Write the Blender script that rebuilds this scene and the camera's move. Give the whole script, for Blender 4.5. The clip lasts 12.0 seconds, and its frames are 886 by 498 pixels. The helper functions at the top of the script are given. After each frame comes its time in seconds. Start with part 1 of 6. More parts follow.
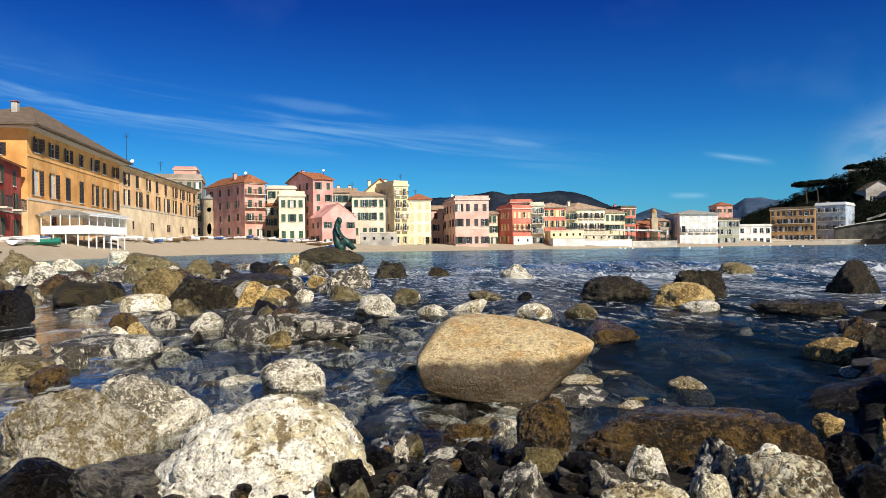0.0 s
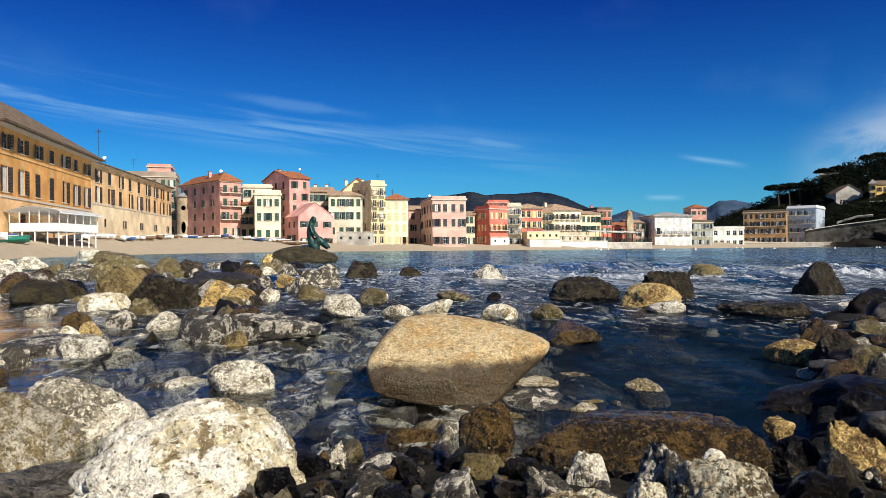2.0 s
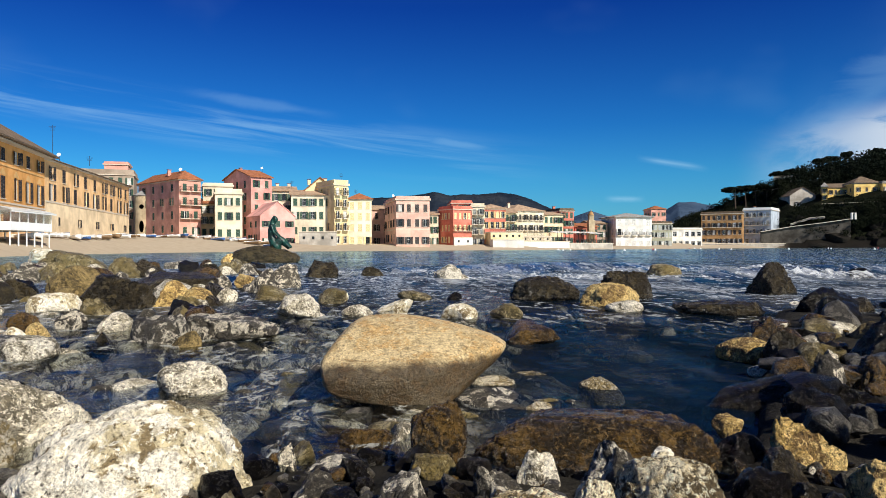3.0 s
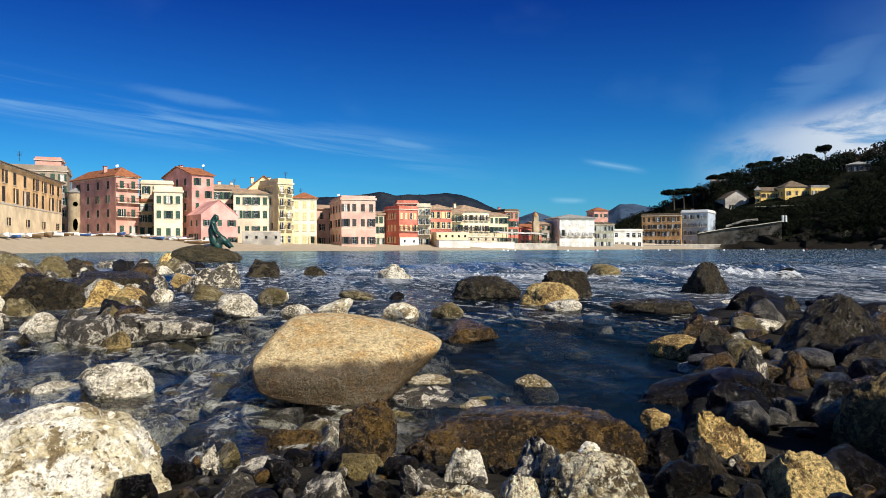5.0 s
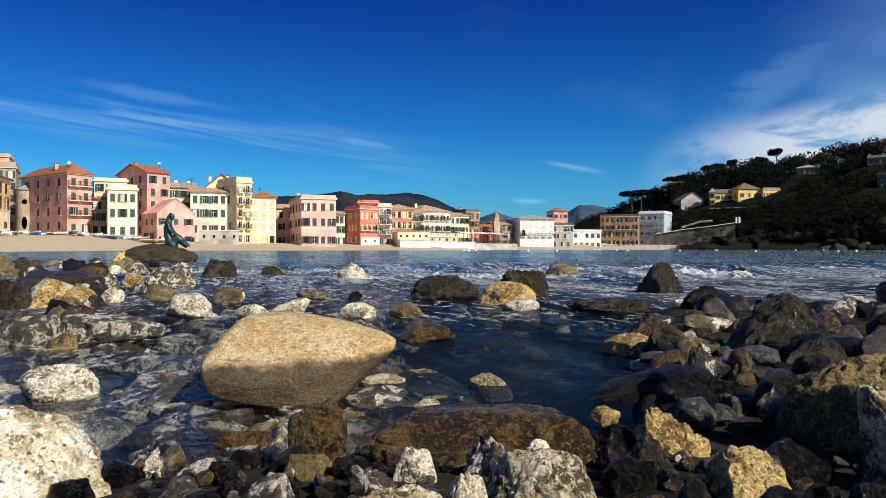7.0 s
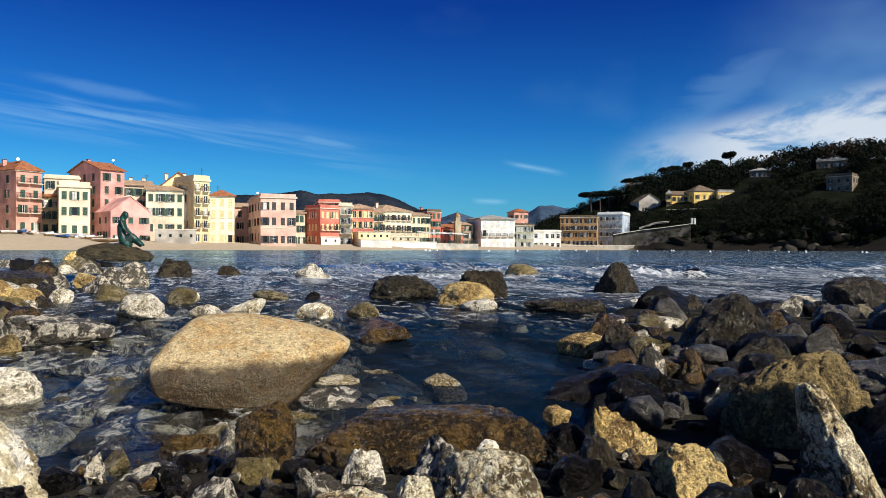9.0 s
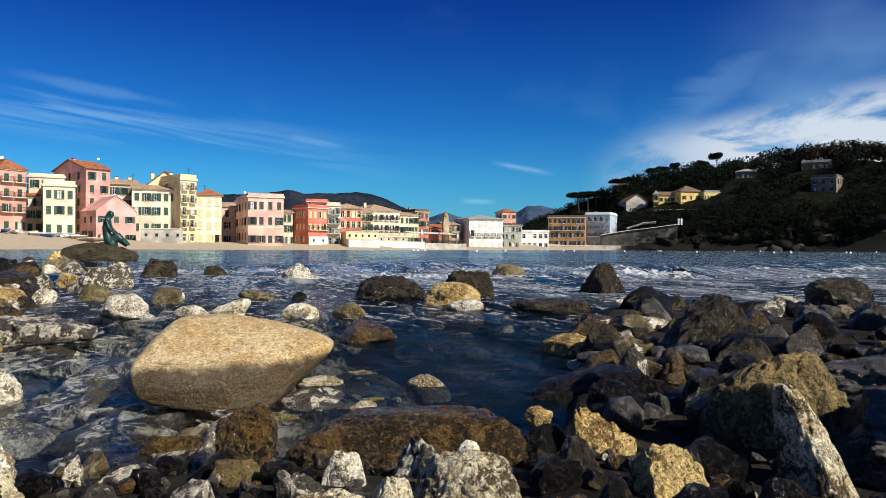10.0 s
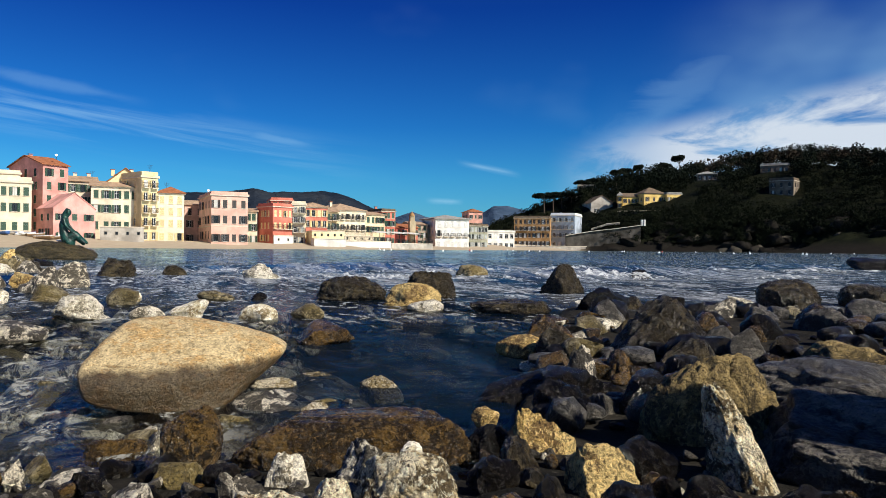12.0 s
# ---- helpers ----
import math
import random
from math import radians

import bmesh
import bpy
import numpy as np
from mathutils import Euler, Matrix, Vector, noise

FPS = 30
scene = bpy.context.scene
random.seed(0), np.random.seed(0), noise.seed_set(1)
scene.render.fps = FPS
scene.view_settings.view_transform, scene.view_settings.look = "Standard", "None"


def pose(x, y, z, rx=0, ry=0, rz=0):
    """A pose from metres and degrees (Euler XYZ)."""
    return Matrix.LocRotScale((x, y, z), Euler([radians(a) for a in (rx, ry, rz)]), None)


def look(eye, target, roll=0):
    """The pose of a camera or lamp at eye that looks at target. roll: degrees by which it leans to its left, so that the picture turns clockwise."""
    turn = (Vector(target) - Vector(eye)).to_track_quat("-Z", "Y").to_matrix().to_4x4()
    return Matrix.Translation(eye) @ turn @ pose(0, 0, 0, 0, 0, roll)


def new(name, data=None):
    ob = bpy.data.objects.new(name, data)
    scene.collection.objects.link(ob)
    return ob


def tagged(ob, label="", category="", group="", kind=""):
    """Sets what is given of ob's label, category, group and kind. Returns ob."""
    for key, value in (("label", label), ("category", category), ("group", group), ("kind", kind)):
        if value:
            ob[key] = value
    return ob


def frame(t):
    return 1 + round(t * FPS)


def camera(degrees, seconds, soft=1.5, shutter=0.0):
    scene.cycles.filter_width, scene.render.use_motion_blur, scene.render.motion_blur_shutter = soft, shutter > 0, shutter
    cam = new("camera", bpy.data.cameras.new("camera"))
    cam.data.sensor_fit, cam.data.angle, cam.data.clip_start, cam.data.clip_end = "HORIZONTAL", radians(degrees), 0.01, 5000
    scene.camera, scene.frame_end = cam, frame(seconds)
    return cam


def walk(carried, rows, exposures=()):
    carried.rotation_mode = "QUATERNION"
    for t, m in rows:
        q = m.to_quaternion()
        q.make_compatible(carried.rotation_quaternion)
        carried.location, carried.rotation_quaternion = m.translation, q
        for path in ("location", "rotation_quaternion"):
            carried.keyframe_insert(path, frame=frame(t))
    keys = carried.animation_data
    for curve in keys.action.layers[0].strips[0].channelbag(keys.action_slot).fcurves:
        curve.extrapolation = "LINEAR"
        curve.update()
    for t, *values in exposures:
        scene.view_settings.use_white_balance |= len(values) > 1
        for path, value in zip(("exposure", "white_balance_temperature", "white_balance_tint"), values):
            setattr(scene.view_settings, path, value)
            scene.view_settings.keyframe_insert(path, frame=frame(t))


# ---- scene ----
EXPOSURE = [(0.0, 0.35), (12.0, 0.35)]
cam = camera(64.2, 12.0, soft=0.6)
PATH = [
    (0, pose(-0.001, -0.003, 0.601, 89.90, 0.73, -0.00)),
    (0.5, pose(0.029, 0.023, 0.599, 89.90, 0.63, -0.01)),
    (1, pose(0.056, 0.044, 0.597, 89.90, 0.54, -0.19)),
    (1.5, pose(0.079, 0.060, 0.595, 89.90, 0.45, -0.69)),
    (2, pose(0.100, 0.072, 0.593, 89.90, 0.38, -1.83)),
    (2.5, pose(0.117, 0.082, 0.590, 89.90, 0.31, -3.23)),
    (3, pose(0.132, 0.089, 0.588, 89.90, 0.25, -4.77)),
    (5, pose(0.176, 0.102, 0.579, 89.90, 0.06, -9.14)),
    (5.5, pose(0.184, 0.104, 0.577, 89.90, 0.02, -9.78)),
    (6, pose(0.191, 0.105, 0.576, 89.90, -0.01, -10.59)),
    (6.5, pose(0.198, 0.106, 0.575, 89.90, -0.05, -11.43)),
    (7, pose(0.204, 0.107, 0.574, 89.90, -0.08, -12.29)),
    (9, pose(0.231, 0.104, 0.576, 89.90, -0.22, -15.43)),
    (9.5, pose(0.238, 0.101, 0.577, 89.90, -0.27, -15.89)),
    (10, pose(0.247, 0.096, 0.580, 89.90, -0.31, -16.39)),
    (10.5, pose(0.256, 0.088, 0.582, 89.90, -0.37, -16.89)),
    (11, pose(0.266, 0.077, 0.586, 89.90, -0.43, -17.49)),
    (11.5, pose(0.277, 0.062, 0.590, 89.90, -0.49, -18.14)),
    (12, pose(0.289, 0.042, 0.594, 89.90, -0.56, -19.11)),
]
walk(cam, PATH, EXPOSURE)

# ---- sky and sun ----
SUN_TURN, SUN_HIGH = radians(37), radians(38)   # from straight behind towards the right; height
to_sun = Vector((math.sin(SUN_TURN) * math.cos(SUN_HIGH), -math.cos(SUN_TURN) * math.cos(SUN_HIGH), math.sin(SUN_HIGH)))
sun = new("sun", bpy.data.lights.new("sun", "SUN"))
sun.data.energy, sun.data.angle, sun.data.color = 5.0, radians(0.5), (1.0, 0.93, 0.82)
sun.matrix_world = look((0, 0, 50), Vector((0, 0, 50)) - to_sun)


class Nodes:
    """Short hand for building node trees."""

    def __init__(self, tree):
        self.tree = tree
        tree.nodes.clear()

    def add(self, kind, inputs=(), **settings):
        n = self.tree.nodes.new(kind)
        for key, value in settings.items():
            setattr(n, key, value)
        for key, value in dict(inputs).items():
            if isinstance(value, bpy.types.NodeSocket):
                self.tree.links.new(value, n.inputs[key])
            else:
                n.inputs[key].default_value = value
        return n

    def math(self, op, a, b=0.0, clamp=False):
        return self.add("ShaderNodeMath", {0: a, 1: b}, operation=op, use_clamp=clamp).outputs[0]

    def ramp(self, fac, stops, mode="LINEAR"):
        n = self.add("ShaderNodeValToRGB", {"Fac": fac})
        n.color_ramp.interpolation = mode
        while len(n.color_ramp.elements) < len(stops):
            n.color_ramp.elements.new(0.5)
        for e, (pos, col) in zip(n.color_ramp.elements, stops):
            e.position = pos
            e.color = (*col, 1) if len(col) == 3 else col
        return n.outputs[0]

    def step(self, value, lo, hi):
        return self.add("ShaderNodeMapRange", {0: value, 1: lo, 2: hi, 3: 0.0, 4: 1.0}, interpolation_type="SMOOTHSTEP").outputs[0]

    def mix(self, fac, a, b, mode="MIX"):
        return self.add("ShaderNodeMix", {0: fac, 6: a, 7: b}, data_type="RGBA", blend_type=mode).outputs[2]

    def noise(self, vec, scale, detail=4.0, rough=0.55, distort=0.0):
        return self.add("ShaderNodeTexNoise", {"Vector": vec, "Scale": scale, "Detail": detail, "Roughness": rough, "Distortion": distort}).outputs[0]

    def scaled(self, vec, s, turn=(0, 0, 0), move=(0, 0, 0)):
        return self.add("ShaderNodeMapping", {0: vec, 1: move, 2: turn, 3: s}).outputs[0]


world = bpy.data.worlds.new("world")
scene.world = world
world.use_nodes = True
W = Nodes(world.node_tree)
sky = W.add("ShaderNodeTexSky", sky_type="NISHITA", sun_disc=False, sun_elevation=SUN_HIGH, sun_rotation=math.pi - SUN_TURN,
            altitude=0.0, air_density=1.0, dust_density=0.25, ozone_density=3.0)
# thin ice clouds: the way into the sky as bearing and height
way = W.add("ShaderNodeTexCoord").outputs["Generated"]
sep = W.add("ShaderNodeSeparateXYZ", {0: way})
# a polarised, deep blue sky: the tint follows the height above the horizon
tint = W.ramp(sep.outputs[2], [(0.0, (0.21, 0.60, 0.90)), (0.098, (0.113, 0.525, 0.865)), (0.167, (0.055, 0.375, 0.80)), (0.322, (0.021, 0.165, 0.62)), (0.62, (0.12, 0.26, 0.55))])
deep = W.mix(1.0, sky.outputs[0], tint, "MULTIPLY")
bearing = W.math("ARCTAN2", sep.outputs[0], sep.outputs[1])
high = W.math("ARCSINE", sep.outputs[2])
flat = W.add("ShaderNodeCombineXYZ", {0: bearing, 1: high, 2: 0.0}).outputs[0]
band_at = W.math("ADD", high, W.math("MULTIPLY", bearing, 0.11))
combed = W.add("ShaderNodeCombineXYZ", {0: W.math("MULTIPLY", bearing, 2.0), 1: W.math("MULTIPLY", band_at, 31.0), 2: 0.0}).outputs[0]
streaks = W.noise(combed, 1.5, 6.0, 0.58, 0.6)
veil = W.noise(W.scaled(flat, (3.0, 5.0, 1.0)), 1.5, 3.0, 0.5)
band = W.math("MULTIPLY", W.step(band_at, 0.095, 0.135), W.math("SUBTRACT", 1.0, W.step(band_at, 0.145, 0.185)))
band = W.math("MULTIPLY", band, W.math("SUBTRACT", 1.0, W.step(bearing, 0.0, 0.28)))
cirrus = W.math("MULTIPLY", W.math("MULTIPLY", W.step(streaks, 0.42, 0.74), band), 0.36)
# the bank of white cloud over the headland and the faint fan that rises from it
bank_at = W.math("ADD", high, W.math("MULTIPLY", bearing, -0.16))
bank = W.math("MULTIPLY", W.step(bearing, 0.47, 0.70), W.math("SUBTRACT", 1.0, W.step(bank_at, 0.035, 0.08)))
puff = W.noise(W.scaled(flat, (5.0, 14.0, 1.0)), 1.5, 6.0, 0.6, 0.6)
bank = W.math("MULTIPLY", bank, W.step(puff, 0.30, 0.54))
fan_at = W.math("SUBTRACT", bearing, W.math("MULTIPLY", high, 0.75))
fan = W.math("MULTIPLY", W.step(fan_at, 0.38, 0.66), W.step(veil, 0.25, 0.75))
fan = W.math("MULTIPLY", W.math("MULTIPLY", fan, W.math("SUBTRACT", 1.0, W.step(high, 0.12, 0.46))), 0.42)
wisp = W.math("MULTIPLY", W.step(veil, 0.55, 0.8), 0.05)
thin = W.math("MAXIMUM", cirrus, W.math("MAXIMUM", fan, wisp))


def lone_streak(at_bearing, at_height, wide, thick, slope, strength):
    """One short torn streak of ice cloud."""
    along = W.math("SUBTRACT", bearing, at_bearing)
    off = W.math("SUBTRACT", W.math("SUBTRACT", high, at_height), W.math("MULTIPLY", along, slope))
    torn = W.math("ADD", W.math("ABSOLUTE", off), W.math("MULTIPLY", W.math("SUBTRACT", puff, 0.5), thick * 2.2))
    body = W.math("SUBTRACT", 1.0, W.step(torn, 0.0, thick))
    ends = W.math("SUBTRACT", 1.0, W.step(W.math("ABSOLUTE", along), wide * 0.25, wide))
    return W.math("MULTIPLY", W.math("MULTIPLY", body, ends), strength)


for streak in ((0.398, 0.112, 0.050, 0.008, -0.20, 0.42), (0.335, 0.066, 0.030, 0.007, -0.05, 0.40), (0.105, 0.146, 0.060, 0.008, -0.13, 0.22),
               (-0.17, 0.196, 0.12, 0.010, -0.11, 0.14), (0.625, 0.180, 0.17, 0.055, 0.75, 0.15), (0.70, 0.150, 0.16, 0.045, 0.70, 0.15)):
    thin = W.math("MAXIMUM", thin, lone_streak(*streak))
cloudy = W.mix(thin, deep, (3.6, 6.2, 8.2, 1))
cloudy = W.mix(bank, cloudy, (5.6, 6.3, 7.2, 1))
back = W.add("ShaderNodeBackground", {0: cloudy, 1: 0.090})
W.tree.links.new(back.outputs[0], W.add("ShaderNodeOutputWorld").inputs[0])

# ---- materials ----
def material(name, colour, rough=0.8, metal=0.0, bump=0.0, spec=0.5, coords="Object", build=None):
    """A surface whose colour, roughness and relief come from build(nodes, coordinates), or one colour with grain and stains."""
    m = bpy.data.materials.new(name)
    m.use_nodes = True
    n = Nodes(m.node_tree)
    vec = n.add("ShaderNodeTexCoord").outputs[coords]
    if coords == "World":
        vec = n.add("ShaderNodeNewGeometry").outputs["Position"]
    col, rgh, hgt, dist = build(n, vec) if build else (colour, rough, None, 0.0)
    b = n.add("ShaderNodeBsdfPrincipled", {"Roughness": rgh, "Metallic": metal, "Specular IOR Level": spec})
    if isinstance(col, bpy.types.NodeSocket):
        n.tree.links.new(col, b.inputs["Base Color"])
    else:
        b.inputs["Base Color"].default_value = (*col, 1)
    if hgt is not None:
        bn = n.add("ShaderNodeBump", {"Strength": 1.0, "Distance": dist, "Height": hgt})
        n.tree.links.new(bn.outputs[0], b.inputs["Normal"])
    n.tree.links.new(b.outputs[0], n.add("ShaderNodeOutputMaterial").inputs[0])
    return m


def rgb(c):
    return (*c, 1)


def world_place(n):
    return n.add("ShaderNodeNewGeometry").outputs["Position"]


def stucco(name, c, stain=0.25):
    """Painted render: blotches, rain streaks, fine grain."""
    def build(n, vec):
        p = world_place(n)
        blot = n.noise(p, 0.35, 5.0, 0.6)
        run = n.noise(n.scaled(p, (1.2, 1.2, 0.12)), 1.4, 4.0, 0.6)
        fine = n.noise(p, 9.0, 3.0, 0.6)
        dark = tuple(v * (1 - stain) * 0.95 for v in c)
        pale = tuple(min(0.9, v * 1.08 + 0.03) for v in c)
        col = n.mix(n.step(blot, 0.30, 0.70), rgb(dark), rgb(pale))
        col = n.mix(n.math("MULTIPLY", n.step(run, 0.5, 0.8), stain), col, rgb(tuple(v * 0.5 for v in c)))
        return col, 0.9, fine, 0.01
    return material(name, c, build=build, spec=0.2)


def stone(name, base, second, third, patch=1.0, rough=0.85, pits=0.5, glossy=0.0, scale=1.0, relief=0.012, wet=None, spec=0.4, crusty=1.0, rag=0.74, grain_shade=0.32, stained=0.515):
    """Boulder stone: base and second colour in patches, third in small encrusted spots; grain and pits in the relief,
    their hollows darkened in the colour too.
    """
    def build(n, vec):
        p = world_place(n)
        rnd = n.add("ShaderNodeObjectInfo").outputs["Random"]
        off = n.add("ShaderNodeVectorMath", {0: p, 1: n.add("ShaderNodeCombineXYZ", {0: n.math("MULTIPLY", rnd, 37.0), 1: n.math("MULTIPLY", rnd, 91.0), 2: rnd}).outputs[0]}, operation="ADD").outputs[0]
        big = n.noise(off, 6.0 * scale, 6.0, 0.62, 0.5)
        blotch = n.noise(off, 13.0 * scale, 9.0, rag, 0.9)
        mid = n.noise(off, 34.0 * scale, 6.0, 0.7, 0.4)
        fine = n.noise(off, 125.0, 4.0, 0.72)
        cell = n.add("ShaderNodeTexVoronoi", {"Vector": n.add("ShaderNodeVectorMath", {0: off, 1: n.add("ShaderNodeCombineXYZ", {0: n.math("MULTIPLY", mid, 0.03), 1: n.math("MULTIPLY", fine, 0.02), 2: 0.0}).outputs[0]}, operation="ADD").outputs[0], "Scale": 62.0 * scale}).outputs["Distance"]
        col = n.mix(n.step(big, 0.5 - 0.05 * patch, 0.5 + 0.05), rgb(base), rgb(second))
        col = n.mix(n.step(n.math("ADD", blotch, n.math("MULTIPLY", n.math("SUBTRACT", big, 0.5), -0.55)), stained, stained + 0.035), col, rgb(third))
        crust = n.noise(off, 52.0 * scale, 7.0, 0.75, 0.6)
        col = n.mix(n.math("MULTIPLY", n.step(crust, 0.545, 0.575), n.math("ADD", 0.25 * crusty, n.math("MULTIPLY", n.step(big, 0.44, 0.56), 0.45 * crusty))), col, rgb(tuple(v * 0.42 for v in third)))
        col = n.mix(n.math("MULTIPLY", n.math("SUBTRACT", 1.0, n.step(crust, 0.425, 0.455)), 0.8), col, rgb(tuple(min(0.92, v * 1.25 + 0.02) for v in second)))
        # grain, with crevice shade painted in: low spots of the relief are multiplied darker
        col = n.mix(1.0, col, n.ramp(mid, [(0.34, (grain_shade + 0.06, grain_shade + 0.05, grain_shade + 0.03)), (0.47, (1.0, 1.0, 1.0)), (0.66, (1.18, 1.17, 1.14))]), "MULTIPLY")
        col = n.mix(1.0, col, n.ramp(fine, [(0.36, (grain_shade, grain_shade * 0.97, grain_shade * 0.91)), (0.46, (1.0, 1.0, 1.0)), (0.62, (1.25, 1.23, 1.18))]), "MULTIPLY")
        speck = n.math("MULTIPLY", n.math("SUBTRACT", 1.0, n.step(n.math("ADD", cell, n.math("MULTIPLY", n.math("SUBTRACT", fine, 0.5), 0.9)), 0.10, 0.24)), n.step(mid, 0.44, 0.54))
        col = n.mix(n.math("MULTIPLY", speck, pits), col, rgb((0.05, 0.04, 0.028)))
        col = n.mix(1.0, col, n.ramp(rnd, [(0.0, (0.90, 0.89, 0.88)), (1.0, (1.14, 1.10, 1.03))]), "MULTIPLY")
        rgh = rough
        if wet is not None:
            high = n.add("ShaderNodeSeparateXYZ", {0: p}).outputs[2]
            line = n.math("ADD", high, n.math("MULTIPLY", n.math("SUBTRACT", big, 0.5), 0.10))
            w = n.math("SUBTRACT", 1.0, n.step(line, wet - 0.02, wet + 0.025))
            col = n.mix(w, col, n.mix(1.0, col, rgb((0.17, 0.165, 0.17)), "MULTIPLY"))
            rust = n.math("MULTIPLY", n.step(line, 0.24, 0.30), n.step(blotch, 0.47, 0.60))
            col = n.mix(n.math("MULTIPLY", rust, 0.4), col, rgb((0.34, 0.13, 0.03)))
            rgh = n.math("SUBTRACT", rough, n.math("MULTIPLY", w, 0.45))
        elif glossy:
            rgh = n.math("SUBTRACT", rough, n.math("MULTIPLY", n.step(mid, 0.35, 0.6), glossy))
        hgt = n.math("ADD", n.math("MULTIPLY", mid, 1.0), n.math("ADD", n.math("MULTIPLY", fine, 0.5), n.math("MULTIPLY", big, 0.8)))
        hgt = n.math("SUBTRACT", hgt, n.math("MULTIPLY", speck, 0.5 * pits))
        return col, rgh, hgt, relief
    return material(name, base, build=build, spec=spec)


ST_WHITE = stone("lichen_limestone", (0.54, 0.48, 0.32), (0.78, 0.75, 0.65), (0.22, 0.17, 0.09), pits=0.9, relief=0.017, scale=0.8, crusty=0.6, rag=0.70, grain_shade=0.5, stained=0.545)
ST_PALE = stone("pale_stone", (0.36, 0.33, 0.25), (0.68, 0.65, 0.56), (0.14, 0.125, 0.09), rag=0.72, crusty=0.8, grain_shade=0.42, pits=0.9, relief=0.020, scale=1.3)
ST_TAN = stone("tan_sandstone", (0.40, 0.30, 0.15), (0.52, 0.42, 0.24), (0.47, 0.31, 0.13), pits=0.7, crusty=0.45, scale=1.35, relief=0.010, wet=0.145, grain_shade=0.44)
# wet black stone, darkened below its own tone to stand in for deep shade
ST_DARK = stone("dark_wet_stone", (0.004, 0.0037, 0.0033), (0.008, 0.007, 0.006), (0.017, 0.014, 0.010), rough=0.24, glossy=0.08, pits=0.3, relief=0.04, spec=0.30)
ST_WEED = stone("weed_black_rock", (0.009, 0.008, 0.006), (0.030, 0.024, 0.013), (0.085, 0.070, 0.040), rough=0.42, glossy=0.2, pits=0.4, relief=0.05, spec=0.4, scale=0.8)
ST_BUFF = stone("buff_lichened_stone", (0.28, 0.245, 0.17), (0.50, 0.46, 0.36), (0.22, 0.17, 0.08), rag=0.70, crusty=0.7, grain_shade=0.42, pits=0.9, relief=0.02, scale=1.5)
ST_BROWN = stone("brown_weedy_stone", (0.038, 0.023, 0.007), (0.105, 0.064, 0.018), (0.022, 0.015, 0.006), rough=0.34, glossy=0.16, pits=0.6, spec=0.5, relief=0.022, scale=1.3)
ST_MOSS = stone("dark_mossy_rock", (0.030, 0.024, 0.011), (0.075, 0.058, 0.024), (0.02, 0.016, 0.008), rough=0.6, glossy=0.2, pits=0.4, relief=0.05)
ST_OCHRE = stone("ochre_stone", (0.44, 0.30, 0.10), (0.62, 0.47, 0.20), (0.19, 0.12, 0.045), pits=0.6, relief=0.03)
ST_UMBER = stone("olive_brown_stone", (0.15, 0.11, 0.04), (0.27, 0.20, 0.08), (0.07, 0.052, 0.02), pits=0.5, relief=0.03, rough=0.8)
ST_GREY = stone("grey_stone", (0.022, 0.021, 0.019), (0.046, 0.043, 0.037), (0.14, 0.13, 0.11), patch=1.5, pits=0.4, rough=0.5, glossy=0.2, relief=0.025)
ST_OLIVE = stone("olive_weedy_stone", (0.045, 0.036, 0.013), (0.15, 0.118, 0.045), (0.30, 0.26, 0.155), rough=0.55, glossy=0.25, pits=0.5, relief=0.03)
ST_BLACKWHITE = stone("barnacled_stone", (0.028, 0.025, 0.020), (0.055, 0.048, 0.035), (0.66, 0.62, 0.52), patch=0.6, pits=0.3, rough=0.55, relief=0.03)
ST_LACE = stone("crusted_stone", (0.62, 0.50, 0.28), (0.86, 0.78, 0.57), (0.13, 0.095, 0.045), pits=1.0, relief=0.035, scale=1.25, grain_shade=0.4, crusty=1.0)


def seabed_build(n, vec):
    p = world_place(n)
    big = n.noise(p, 2.5, 5.0, 0.6)
    fine = n.noise(p, 26.0, 5.0, 0.7)
    # near ground kept almost black: the shade between the stones is in its colour
    col = n.mix(n.step(big, 0.35, 0.65), rgb((0.010, 0.010, 0.010)), rgb((0.034, 0.030, 0.023)))
    col = n.mix(n.step(fine, 0.58, 0.7), col, rgb((0.10, 0.092, 0.072)))
    # sand of the beach, scrub and woods on the land behind it
    sep = n.add("ShaderNodeSeparateXYZ", {0: p}).outputs
    far = n.step(n.add("ShaderNodeVectorMath", {0: p}, operation="LENGTH").outputs["Value"], 26.0, 48.0)
    sandy = n.mix(n.noise(p, 0.8, 5.0, 0.6), rgb((0.33, 0.27, 0.19)), rgb((0.48, 0.40, 0.295)))
    col = n.mix(far, col, sandy)
    wood = n.noise(p, 0.11, 6.0, 0.7)
    # woods and rock of the headland near black: its shade is put into the colour
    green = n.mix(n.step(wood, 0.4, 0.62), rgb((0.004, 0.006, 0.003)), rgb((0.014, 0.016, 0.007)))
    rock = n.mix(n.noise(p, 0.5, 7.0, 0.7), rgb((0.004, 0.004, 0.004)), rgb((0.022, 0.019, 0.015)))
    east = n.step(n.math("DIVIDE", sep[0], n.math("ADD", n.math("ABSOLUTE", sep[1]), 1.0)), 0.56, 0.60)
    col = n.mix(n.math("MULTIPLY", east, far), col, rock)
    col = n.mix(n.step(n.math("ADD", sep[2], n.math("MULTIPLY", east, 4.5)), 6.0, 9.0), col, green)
    return col, 0.9, n.math("ADD", n.math("MULTIPLY", fine, 0.03), n.math("MULTIPLY", n.noise(p, 0.35, 6.0, 0.75), n.math("MULTIPLY", n.step(sep[2], 7.0, 12.0), 2.5))), 1.0


